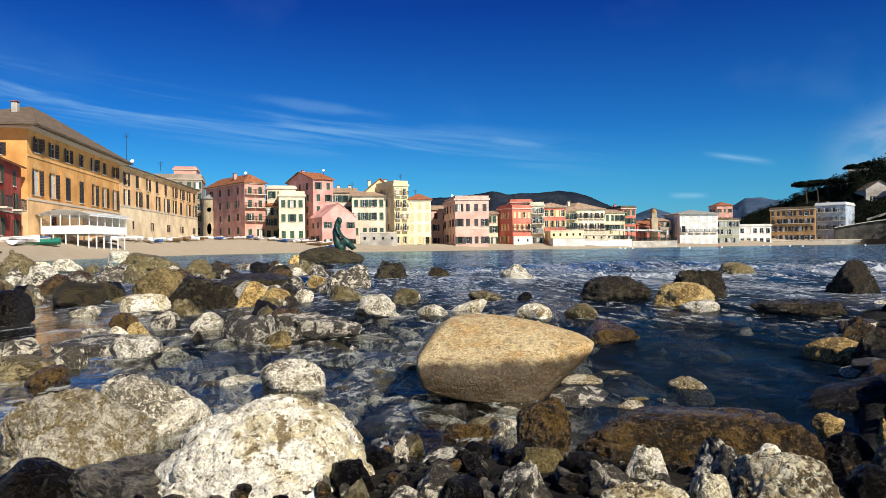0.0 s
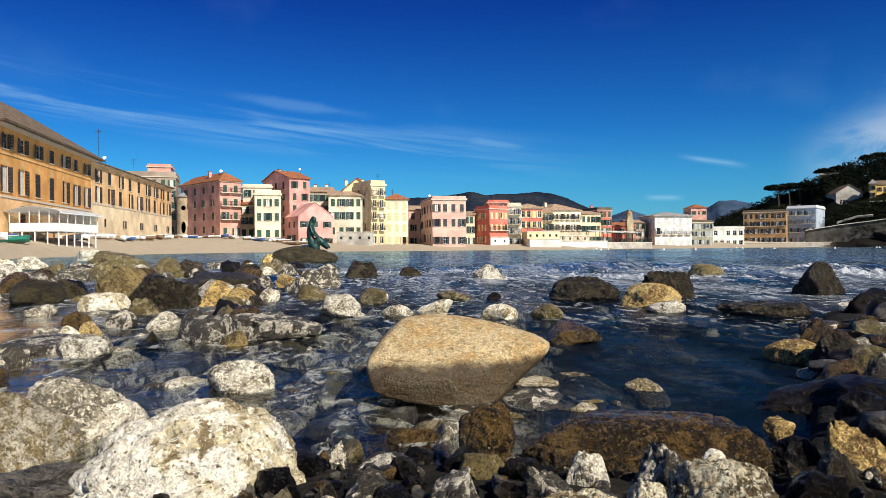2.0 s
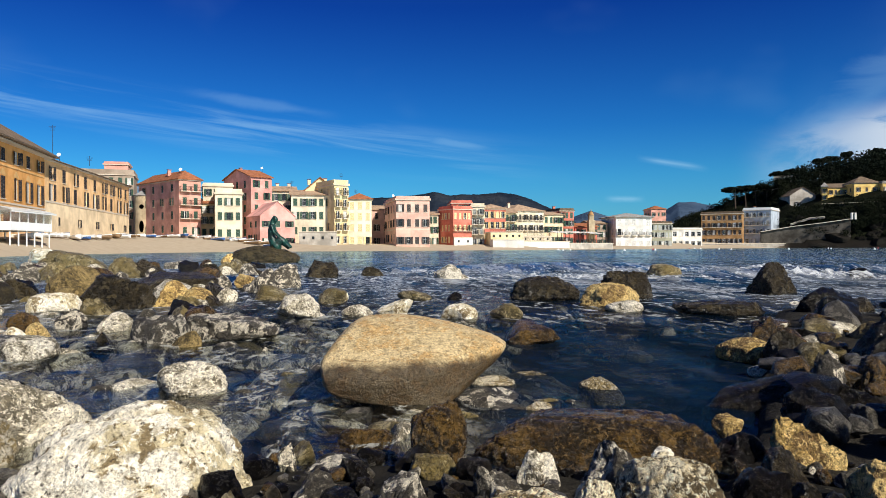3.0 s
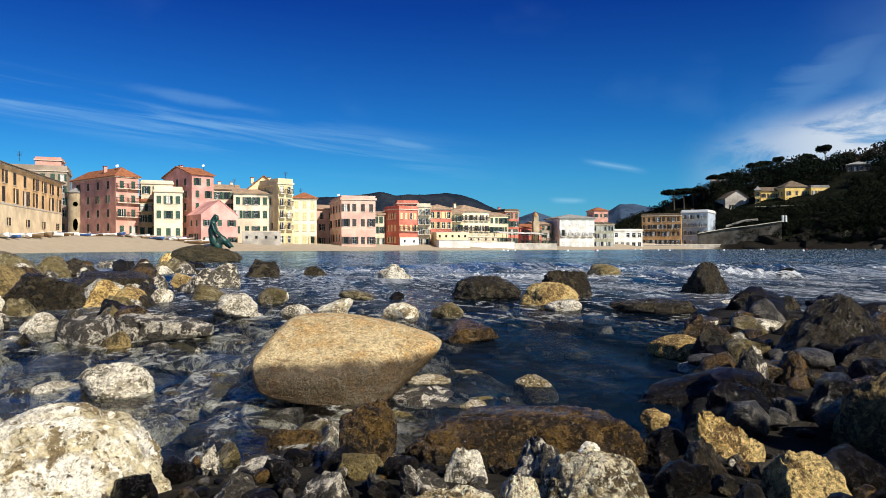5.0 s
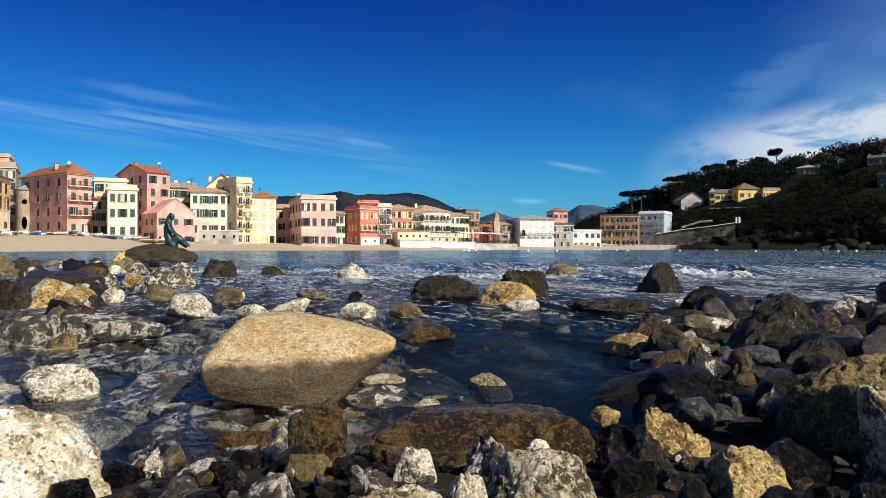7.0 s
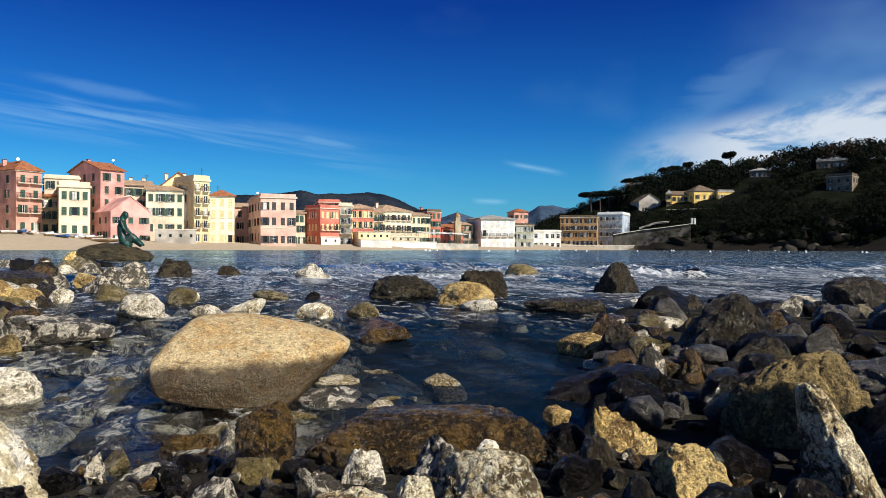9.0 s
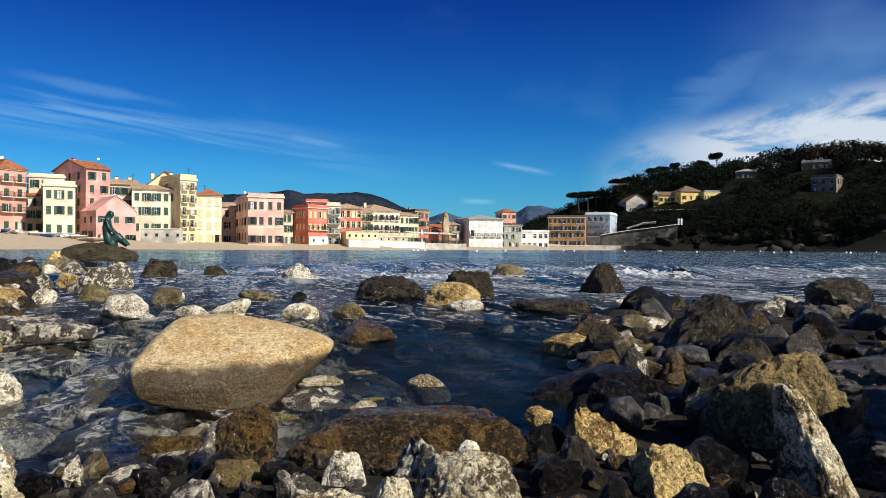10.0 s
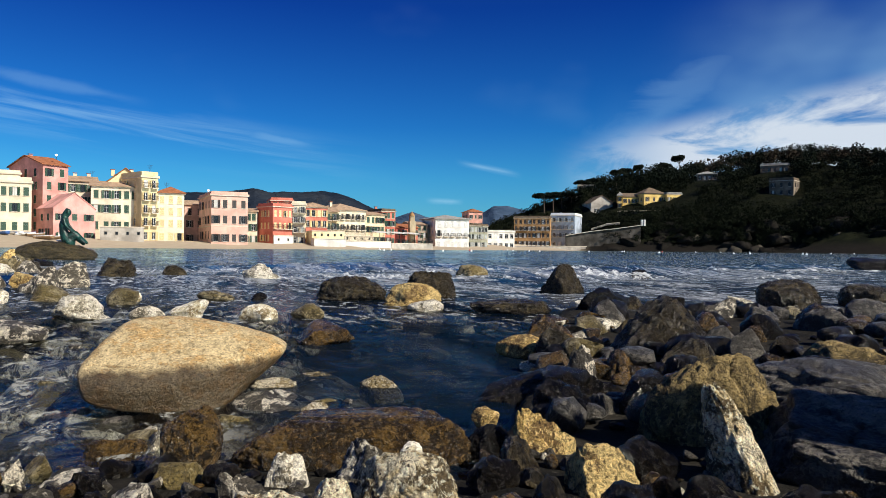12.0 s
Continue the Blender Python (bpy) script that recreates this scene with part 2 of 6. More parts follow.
GROUND = material("ground", (0.1, 0.1, 0.1), build=seabed_build, spec=0.06)


def far_hill_build(c0, c1):
    def build(n, vec):
        p = world_place(n)
        a = n.noise(p, 0.012, 7.0, 0.65)
        return n.mix(n.step(a, 0.38, 0.62), rgb(c0), rgb(c1)), 1.0, a, 20.0
    return build


HILL_NEAR = material("wooded_hill", (0.03, 0.03, 0.03), build=far_hill_build((0.014, 0.021, 0.034), (0.030, 0.037, 0.048)), spec=0.0)
# the haze over the far mountains is mixed into their colour as blue
HILL_FAR = material("haze_blue_hill", (0.05, 0.08, 0.12), build=far_hill_build((0.042, 0.070, 0.115), (0.065, 0.098, 0.15)), spec=0.0)


def water_material():
    m = bpy.data.materials.new("sea_water")
    m.use_nodes = True
    n = Nodes(m.node_tree)
    p = world_place(n)
    sep = n.add("ShaderNodeSeparateXYZ", {0: p}).outputs
    dist = n.add("ShaderNodeVectorMath", {0: p}, operation="LENGTH").outputs["Value"]
    rip = n.noise(n.scaled(p, (1.0, 1.25, 1.0)), 6.5, 5.0, 0.62, 0.8)
    swell = n.noise(n.scaled(p, (0.6, 1.1, 1.0), (0, 0, radians(-8))), 1.3, 5.0, 0.6, 0.5)
    hgt = n.math("ADD", n.math("MULTIPLY", rip, 0.014), n.math("MULTIPLY", swell, 0.07))
    # in the lee of the stones on the left the water lies still; reflection is boosted there
    lee = n.math("MULTIPLY", n.step(n.math("DIVIDE", sep[0], n.math("ADD", dist, 0.01)), -0.37, -0.45), n.math("SUBTRACT", 1.0, n.step(dist, 9.0, 14.0)))
    bump = n.add("ShaderNodeBump", {"Strength": n.math("SUBTRACT", 0.9, n.math("MULTIPLY", lee, 0.72)), "Distance": 1.0, "Height": hgt}).outputs[0]
    # white water: drifting patches between the stones, torn lines where the swell breaks
    torn = n.noise(n.scaled(p, (1.0, 0.48, 1.0), (0, 0, radians(-15))), 4.8, 8.0, 0.66, 1.2)
    lace = n.noise(n.scaled(p, (1.0, 0.6, 1.0)), 19.0, 7.0, 0.72, 1.0)
    side = n.math("DIVIDE", sep[0], n.math("ADD", dist, 0.01))
    # the still pool on the right, where no froth drifts
    pool = n.math("MULTIPLY", n.math("MULTIPLY", n.step(side, 0.10, 0.22), n.math("SUBTRACT", 1.0, n.step(side, 0.48, 0.54))), n.math("SUBTRACT", 1.0, n.step(dist, 4.6, 6.4)))
    drift = n.math("MULTIPLY", n.step(torn, 0.53, 0.60), n.step(lace, 0.42, 0.54))
    drift = n.math("MULTIPLY", n.math("MULTIPLY", drift, 0.55), n.math("SUBTRACT", 1.0, n.math("MULTIPLY", pool, 0.95)))
    # the churned belt: a web of froth, torn into patches that lie along the swell
    belt = n.math("MULTIPLY", n.step(dist, 5.5, 10.0), n.math("SUBTRACT", 1.0, n.step(dist, 13.0, 27.0)))
    web_at = n.noise(n.scaled(p, (1.0, 0.42, 1.0), (0, 0, radians(5))), 3.6, 7.0, 0.66, 1.4)
    web = n.math("SUBTRACT", 1.0, n.step(n.math("ABSOLUTE", n.math("SUBTRACT", web_at, 0.5)), 0.012, 0.055))
    patch = n.step(n.noise(n.scaled(p, (0.55, 0.13, 1.0), (0, 0, radians(4))), 1.0, 6.0, 0.66, 0.4), 0.44, 0.62)
    froth = n.math("MULTIPLY", patch, n.math("ADD", n.math("MULTIPLY", web, 0.34), n.math("MULTIPLY", n.step(lace, 0.46, 0.62), 0.26)))
    # soft bands where the swell turns over
    wander = n.math("MULTIPLY", n.math("SUBTRACT", n.noise(n.scaled(p, (0.11, 0.05, 1.0)), 1.0, 3.0, 0.5), 0.5), 6.0)
    ragged = n.math("MULTIPLY", n.math("SUBTRACT", n.noise(n.scaled(p, (1.0, 0.2, 1.0)), 1.3, 6.0, 0.68, 0.6), 0.5), 4.5)
    out = n.math("ADD", n.math("SUBTRACT", sep[1], n.math("MULTIPLY", sep[0], 0.10)), n.math("ADD", wander, ragged))
    surf = None
    for at, wide, seed in ((12.6, 2.0, 11.0), (18.0, 2.2, 23.0)):
        ridge = n.math("SUBTRACT", 1.0, n.step(n.math("ABSOLUTE", n.math("SUBTRACT", out, at)), wide * 0.1, wide))
        stretch = n.step(n.noise(n.scaled(p, (0.14, 0.05, 1.0), move=(seed, seed * 2.0, 0.0)), 1.0, 2.0, 0.5), 0.40, 0.58)
        line = n.math("MULTIPLY", ridge, stretch)
        surf = line if surf is None else n.math("MAXIMUM", surf, line)
    surf = n.math("MULTIPLY", surf, n.step(n.noise(n.scaled(p, (1.0, 0.16, 1.0), (0, 0, radians(6))), 3.0, 9.0, 0.72, 0.6), 0.42, 0.66))
    foam = n.math("MAXIMUM", drift, n.math("MULTIPLY", belt, n.math("MAXIMUM", froth, n.math("MULTIPLY", surf, 0.62))))
    clear = n.add("ShaderNodeBsdfTransparent", {0: (0.66, 0.69, 0.68, 1)}).outputs[0]
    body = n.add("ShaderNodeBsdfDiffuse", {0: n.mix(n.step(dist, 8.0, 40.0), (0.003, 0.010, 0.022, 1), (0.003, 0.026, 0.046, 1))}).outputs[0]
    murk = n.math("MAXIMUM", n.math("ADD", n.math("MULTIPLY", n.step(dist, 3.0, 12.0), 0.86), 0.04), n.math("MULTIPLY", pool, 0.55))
    under = n.add("ShaderNodeMixShader", {0: murk, 1: clear, 2: body}).outputs[0]
    # cat's-paws: patches of ruffled and of smooth water, drawn out along the wind; they scale the reflection
    paw = n.noise(n.scaled(p, (1.0, 0.20, 1.0), (0, 0, radians(4))), 1.6, 6.0, 0.7, 0.4)
    broad = n.noise(n.scaled(p, (0.10, 0.05, 1.0)), 1.0, 4.0, 0.6)
    chop = n.math("ADD", n.math("MULTIPLY", n.step(paw, 0.36, 0.62), 1.0), n.math("ADD", 0.15, n.math("MULTIPLY", n.step(broad, 0.35, 0.65), 0.55)))
    # reflection damped by hand near the camera, raised in the lee and far out
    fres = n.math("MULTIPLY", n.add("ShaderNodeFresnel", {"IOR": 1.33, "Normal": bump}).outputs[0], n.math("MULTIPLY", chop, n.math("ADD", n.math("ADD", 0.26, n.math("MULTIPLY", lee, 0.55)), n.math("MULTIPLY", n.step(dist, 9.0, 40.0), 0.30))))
    # far reflection tinted blue in the gloss colour
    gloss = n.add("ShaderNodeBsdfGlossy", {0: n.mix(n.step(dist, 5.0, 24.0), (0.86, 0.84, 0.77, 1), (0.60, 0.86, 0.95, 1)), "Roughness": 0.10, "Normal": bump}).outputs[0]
    # reflection in the pool dimmed by half
    fres = n.math("MULTIPLY", fres, n.math("SUBTRACT", 1.0, n.math("MULTIPLY", pool, 0.5)))
    wet = n.add("ShaderNodeMixShader", {0: fres, 1: under, 2: gloss}).outputs[0]
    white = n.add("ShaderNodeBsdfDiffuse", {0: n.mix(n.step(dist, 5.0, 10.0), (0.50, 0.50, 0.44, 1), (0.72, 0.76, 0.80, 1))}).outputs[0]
    top = n.add("ShaderNodeMixShader", {0: foam, 1: wet, 2: white}).outputs[0]
    n.tree.links.new(top, n.add("ShaderNodeOutputMaterial").inputs[0])
    return m


WATER = water_material()


def foam_material():
    """Froth with torn gaps through which the water shows."""
    m = bpy.data.materials.new("sea_foam")
    m.use_nodes = True
    n = Nodes(m.node_tree)
    p = world_place(n)
    high = n.add("ShaderNodeSeparateXYZ", {0: p}).outputs[2]
    tear = n.noise(n.scaled(p, (1.0, 0.5, 1.0)), 7.5, 8.0, 0.72, 0.8)
    fine = n.noise(p, 45.0, 5.0, 0.7)
    cover = n.math("MULTIPLY", n.step(n.math("ADD", tear, n.math("MULTIPLY", high, 0.9)), 0.50, 0.72), 0.70)
    col = n.mix(n.step(fine, 0.35, 0.6), rgb((0.62, 0.68, 0.72)), rgb((0.86, 0.88, 0.89)))
    bump = n.add("ShaderNodeBump", {"Strength": 0.8, "Distance": 0.03, "Height": fine}).outputs[0]
    white = n.add("ShaderNodeBsdfDiffuse", {0: col, "Normal": bump}).outputs[0]
    gap = n.add("ShaderNodeBsdfTransparent", {0: (1, 1, 1, 1)}).outputs[0]
    n.tree.links.new(n.add("ShaderNodeMixShader", {0: cover, 1: gap, 2: white}).outputs[0], n.add("ShaderNodeOutputMaterial").inputs[0])
    return m


FOAM = foam_material()


def tile_roof(name, c):
    def build(n, vec):
        p = world_place(n)
        a = n.noise(p, 1.2, 5.0, 0.7)
        rows = n.add("ShaderNodeTexWave", {"Vector": vec, "Scale": 1.6, "Distortion": 1.0}, bands_direction="Z").outputs[1]
        col = n.mix(n.step(a, 0.3, 0.7), rgb(tuple(v * 0.6 for v in c)), rgb(tuple(min(1, v * 1.2) for v in c)))
        return col, 0.9, rows, 0.05
    return material(name, c, build=build, spec=0.2)


ROOF_RED = tile_roof("red_tile", (0.34, 0.13, 0.06))
ROOF_BROWN = tile_roof("brown_slate", (0.17, 0.125, 0.085))
ROOF_TAN = tile_roof("sun_bleached_tile", (0.42, 0.29, 0.19))
ROOF_GREY = tile_roof("grey_slate", (0.33, 0.32, 0.30))


def plain(name, c, rough=0.6, metal=0.0, var=0.15, scale=3.0, bump=0.004, spec=0.4):
    def build(n, vec):
        p = world_place(n)
        a = n.noise(p, scale, 5.0, 0.6)
        col = n.mix(a, rgb(tuple(v * (1 - var) for v in c)), rgb(tuple(min(1, v * (1 + var)) for v in c)))
        return col, rough, n.noise(p, scale * 14, 3.0, 0.6), bump
    return material(name, c, metal=metal, build=build, spec=spec)


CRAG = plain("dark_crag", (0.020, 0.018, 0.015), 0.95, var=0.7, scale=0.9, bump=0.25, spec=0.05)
CRAG_PALE = plain("pale_crag", (0.075, 0.066, 0.05), 0.95, var=0.7, scale=0.9, bump=0.25, spec=0.05)
SHUTTER_GREEN = plain("green_shutter_paint", (0.025, 0.07, 0.045))
SHUTTER_DARK = plain("dark_shutter_paint", (0.035, 0.030, 0.028))
SHUTTER_YELLOW = plain("ochre_shutter_paint", (0.72, 0.56, 0.29))
SHUTTER_GREY = plain("grey_shutter_paint", (0.33, 0.35, 0.33))
TRIM = plain("pale_trim", (0.60, 0.52, 0.41), 0.8)
IRON = plain("dark_iron", (0.03, 0.03, 0.03), 0.5)
GLASS = material("window_glass", (0.02, 0.025, 0.03), rough=0.12)
CLEAR = bpy.data.materials.new("clear_sheet")
CLEAR.use_nodes = True
CLEAR_N = Nodes(CLEAR.node_tree)
CLEAR.node_tree.links.new(CLEAR_N.add("ShaderNodeMixShader", {0: 0.18, 1: CLEAR_N.add("ShaderNodeBsdfTransparent", {0: (0.85, 0.88, 0.88, 1)}).outputs[0], 2: CLEAR_N.add("ShaderNodeBsdfGlossy", {"Roughness": 0.08}).outputs[0]}).outputs[0], CLEAR_N.add("ShaderNodeOutputMaterial").inputs[0])
CURTAIN = material("curtained_glass", (0.62, 0.60, 0.55), rough=0.15)
WHITE = plain("white_paint", (0.78, 0.78, 0.76), 0.5)
BLUE = plain("blue_paint", (0.05, 0.12, 0.32), 0.4)
GREEN = plain("green_tarpaulin", (0.02, 0.22, 0.15), 0.5)
CANVAS = plain("white_canvas", (0.80, 0.79, 0.76), 0.8)
WOOD = plain("weathered_wood", (0.24, 0.16, 0.09), 0.8)
RED = plain("red_paint", (0.5, 0.05, 0.03), 0.5)
BRONZE = stone("green_bronze", (0.007, 0.045, 0.036), (0.012, 0.070, 0.054), (0.008, 0.02, 0.017), rough=0.5, glossy=0.15, pits=0.1, scale=0.4, relief=0.004)
BARK = plain("bark", (0.075, 0.055, 0.04), 0.95, scale=8.0, bump=0.02)
# evergreen leaves, darkened further in place of shade over the headland
LEAF_DARK = plain("shade_dark_pine_leaf", (0.010, 0.014, 0.009), 0.8, var=0.5, spec=0.03)
LEAF_BUSH = plain("shade_dark_scrub_leaf", (0.010, 0.013, 0.007), 0.8, var=0.5, spec=0.03)
LEAF_DRY = plain("bare_twigs", (0.035, 0.028, 0.02), 0.9, var=0.4, spec=0.03)

# ---- helpers for meshes ----
def finish(bm, name, mat, smooth=False):
    me = bpy.data.meshes.new(name)
    bm.normal_update()
    bm.to_mesh(me)
    bm.free()
    me.materials.append(mat)
    if smooth:
        me.polygons.foreach_set("use_smooth", [True] * len(me.polygons))
    return me


def part(name, bm, mat, parent=None, label="", smooth=False):
    """Links a bmesh (or a mesh made before) as one mesh object under a thing or a part."""
    me = bm if isinstance(bm, bpy.types.Mesh) else finish(bm, name, mat, smooth)
    ob = new(name, me)
    if parent is not None:
        ob.parent = parent
    if label:
        ob["label"] = label
    return ob


def raw_mesh(name, verts, faces, mat, smooth=True):
    me = bpy.data.meshes.new(name)
    me.from_pydata([tuple(v) for v in verts], [], faces)
    me.materials.append(mat)
    if smooth:
        me.polygons.foreach_set("use_smooth", [True] * len(me.polygons))
    me.update()
    return me


def thing(name, m, label, category, group="", kind=""):
    ob = new(name)
    ob.empty_display_size = 0.3
    ob.matrix_world = m
    return tagged(ob, label, category, group, kind)


def box(bm, x0, x1, y0, y1, z0, z1, bevel=0.0):
    vs = [bm.verts.new((x, y, z)) for z in (z0, z1) for x, y in ((x0, y0), (x1, y0), (x1, y1), (x0, y1))]
    fs = [bm.faces.new([vs[i] for i in f]) for f in ((3, 2, 1, 0), (4, 5, 6, 7), (0, 1, 5, 4), (1, 2, 6, 5), (2, 3, 7, 6), (3, 0, 4, 7))]
    if bevel:
        bmesh.ops.bevel(bm, geom=list({e for f in fs for e in f.edges}), offset=bevel, segments=1, affect="EDGES")
    return bm


def boxed(x0, x1, y0, y1, z0, z1, bevel=0.0):
    return box(bmesh.new(), x0, x1, y0, y1, z0, z1, bevel)


def tube(bm, points, radii, sides=8):
    """A tapered limb along points."""
    rings = []
    for i, (p, r) in enumerate(zip(points, radii)):
        a, b = Vector(points[max(0, i - 1)]), Vector(points[min(len(points) - 1, i + 1)])
        q = (b - a).to_track_quat("Z", "Y")
        rings.append([bm.verts.new(Vector(p) + q @ Vector((r * math.cos(k * math.tau / sides), r * math.sin(k * math.tau / sides), 0))) for k in range(sides)])
    for r0, r1 in zip(rings, rings[1:]):
        for k in range(sides):
            bm.faces.new((r0[k], r0[(k + 1) % sides], r1[(k + 1) % sides], r1[k]))
    bm.faces.new(rings[0][::-1])
    bm.faces.new(rings[-1])
    return bm


# ---- the lie of the land ----
# by bearing in degrees from straight ahead: the water's edge, the height of the ground under the house fronts
SHORE = [(-180, 4), (-110, 5), (-80, 10), (-60, 16), (-42, 28), (-34, 44), (-30, 58), (-25, 78), (-20, 104), (-15, 124), (-11, 130), (-7, 136), (0, 140),
         (6, 152), (12, 163), (18, 192), (22, 210), (26, 246), (30, 262), (36, 262), (46, 258), (60, 235), (80, 170), (100, 70), (118, 12), (140, 5), (180, 4)]
BEACH = [(-180, 9), (-60, 20), (-34, 32), (-30, 24), (-25, 24), (-18, 24), (-13, 18), (-8, 10), (180, 9)]
LEVEL = [(-180, 2), (-60, 2.0), (-30, 1.9), (-22, 2.5), (-15, 2.9), (-9, 1.9), (-5, 1.6), (0, 1.5), (10, 1.3), (17, 1.0), (22, 0.9), (28, 1.6), (40, 2), (180, 2)]
RIDGE = [(-180, 0), (21, 0), (24, 10), (26, 15), (27, 19), (29, 23), (30.5, 25), (32.4, 26.5), (35.4, 29.5), (39.6, 34), (43.5, 37), (47, 36), (51, 33), (60, 30), (80, 24), (110, 14), (140, 0), (180, 0)]


def table(rows, b):
    return float(np.interp(b, [r[0] for r in rows], [r[1] for r in rows]))


def ground_at(x, y):
    r, b = math.hypot(x, y), math.degrees(math.atan2(x, y))
    edge = table(SHORE, b)
    lump = noise.noise((x * 0.9, y * 0.9, 3.1))
    if r < edge:
        deep = -0.14 - 0.022 * r - 0.03 * lump
        # the stony bank under the camera and the rubble bank that runs out on the right
        bank = 0.035 - 0.16 * max(0.0, r - 1.75)
        spit = 0.05 - 0.010 * max(0.0, 31.0 - b) * r - 0.05 * max(0.0, r - 6.5) + 0.03 * lump if b > 15 else -9
        deep = max(deep, min(bank, 0.035) + 0.02 * lump, min(spit, 0.05))
        if 8 < b < 31 and 2.4 < r < 7:
            deep -= 0.16 * min(1.0, (b - 8) / 5, (31 - b) / 4, (r - 2.4) / 0.6, (7 - r) / 1.0)
        return max(-3.0, max(deep, -0.045 * (edge - r) - 0.02))
    level = table(LEVEL, b)
    back = r - edge
    z = level * min(1.0, back / table(BEACH, b)) ** 0.8 + 0.10 * noise.noise((x * 0.25, y * 0.25, 0.0)) * min(1, back / 3)
    top = table(RIDGE, b)
    if top > 0:
        start = 28.0 if b < 29.0 else max(0.0, 28.0 * (31.0 - b) / 2.0)
        s = (back - start) / (52.0 if b < 30.6 else min(75.0, 52.0 + (b - 30.6) * 23.0))
        if s > 0:
            rough = 1 + 0.12 * noise.noise((x * 0.03, y * 0.03, 1.0))
            cliff = 4.5 * min(1.0, s * 14) if b > 31.5 else 0.0
            z += cliff + (top - cliff) * rough * (min(1.0, s) ** 0.97) + max(0.0, min(1.0, s - 1.0)) * 4.0 - max(0.0, s - 2.0) * 9.0
            z += 1.1 * noise.noise((x * 0.11, y * 0.11, 5.0)) * min(1, s * 6)
    elif back > 40:
        z += min(6.0, (back - 40) * 0.05)
    return z


def build_ground():
    bearings = [*np.arange(-180, -52, 4.0), *np.arange(-52, 72, 0.6), *np.arange(72, 180, 4.0)]
    radii = [0.25 * 1.075 ** i for i in range(108)] + [700, 1000, 1600, 2600, 4200]
    verts, faces = [(0.0, 0.0, ground_at(0.01, 0.01))], []
    for b in bearings:
        for r in radii:
            x, y = r * math.sin(radians(b)), r * math.cos(radians(b))
            verts.append((x, y, min(ground_at(x, y), 60) if r < 650 else -4.0 if r > 900 else 1.0))
    n, m = len(bearings), len(radii)
    for i in range(n):
        j = (i + 1) % n
        faces.append((0, 1 + j * m, 1 + i * m))
        for k in range(m - 1):
            faces.append((1 + i * m + k, 1 + j * m + k, 1 + j * m + k + 1, 1 + i * m + k + 1))
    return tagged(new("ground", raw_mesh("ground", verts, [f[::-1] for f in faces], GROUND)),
                  "stony seabed rising to a sandy beach and a wooded headland", "ground", kind="structure")


build_ground()


def build_water():
    """The sea: ripples near, a low breaking swell some ten metres out, then flat."""
    bearings = [*np.arange(-180, -50, 5.0), *np.arange(-50, 62, 0.4), *np.arange(62, 180, 5.0)]
    radii = [0.4 * 1.045 ** i for i in range(115)] + [75, 90, 110, 140, 180, 240, 300]
    verts, faces = [(0.0, 0.0, 0.0)], []
    for b in bearings:
        for r in radii:
            x, y = r * math.sin(radians(b)), r * math.cos(radians(b))
            z = 0.0
            if r < 60:
                z = 0.010 * noise.noise((x * 1.6, y * 2.4, 0)) + 0.006 * noise.noise((x * 5, y * 7, 2))
                line = 12.5 + 2.2 * noise.noise((x * 0.13, 0.0, 4.0)) + 0.10 * x
                z += 0.20 * max(0.0, 0.55 + noise.noise((x * 0.16, y * 0.05, 9.0))) * math.exp(-((y - line) / 0.9) ** 2) * (1 + 0.5 * noise.noise((x * 2.0, y * 2.0, 1.0)))
                line2 = 18.5 + 1.5 * noise.noise((x * 0.1, 0.0, 14.0)) + 0.1 * x
                z += 0.22 * max(0.0, 0.5 + noise.noise((x * 0.12, y * 0.05, 19.0))) * math.exp(-((y - line2) / 1.1) ** 2)
            verts.append((x, y, z))
    n, m = len(bearings), len(radii)
    for i in range(n):
        j = (i + 1) % n
        faces.append((1 + i * m, 1 + j * m, 0))
        for k in range(m - 1):
            faces.append((1 + i * m + k + 1, 1 + j * m + k + 1, 1 + j * m + k, 1 + i * m + k))
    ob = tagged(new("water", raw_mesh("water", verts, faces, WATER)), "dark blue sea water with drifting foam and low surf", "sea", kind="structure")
    return ob


build_water()


def far_hill(name, rows, dist, mat, seed, label):
    """A hill range on the horizon: rows of (bearing, height); it falls off to both sides."""
    verts, faces = [], []
    bs = np.arange(rows[0][0], rows[-1][0] + 0.01, 0.15)
    layers = [(-0.30, 0.0), (-0.22, 0.35), (-0.12, 0.68), (-0.05, 0.90), (0.0, 1.0), (0.08, 0.8), (0.2, 0.0)]
    for b in bs:
        h = table(rows, b)
        for off, share in layers:
            r = dist * (1 + off * 0.6)
            w = noise.fractal((b * 0.5, off * 5, seed), 1.0, 2.0, 4)
            z = h * share * (1 + 0.02 * w) + (0.9 * noise.noise((b * 6, off * 30, seed)) if 0 < share < 1.1 else 0)
            verts.append((r * math.sin(radians(b)), r * math.cos(radians(b)), z - 6))
    k = len(layers)
    for i in range(len(bs) - 1):
        for j in range(k - 1):
            faces.append((i * k + j, (i + 1) * k + j, (i + 1) * k + j + 1, i * k + j + 1))
    return tagged(new(name, raw_mesh(name, verts, faces, mat)), label, "hill", kind="structure")


far_hill("backdrop", [(-7, 20), (-4, 80), (-2, 93), (0, 96), (1.6, 98), (3.0, 102), (4.1, 106), (5.2, 101), (7, 100), (9.4, 104), (10.5, 101), (11.8, 92), (12.8, 82), (13.6, 74), (15, 58), (17, 20)],
         1255, HILL_NEAR, 2.0, "dark wooded hills behind the town")
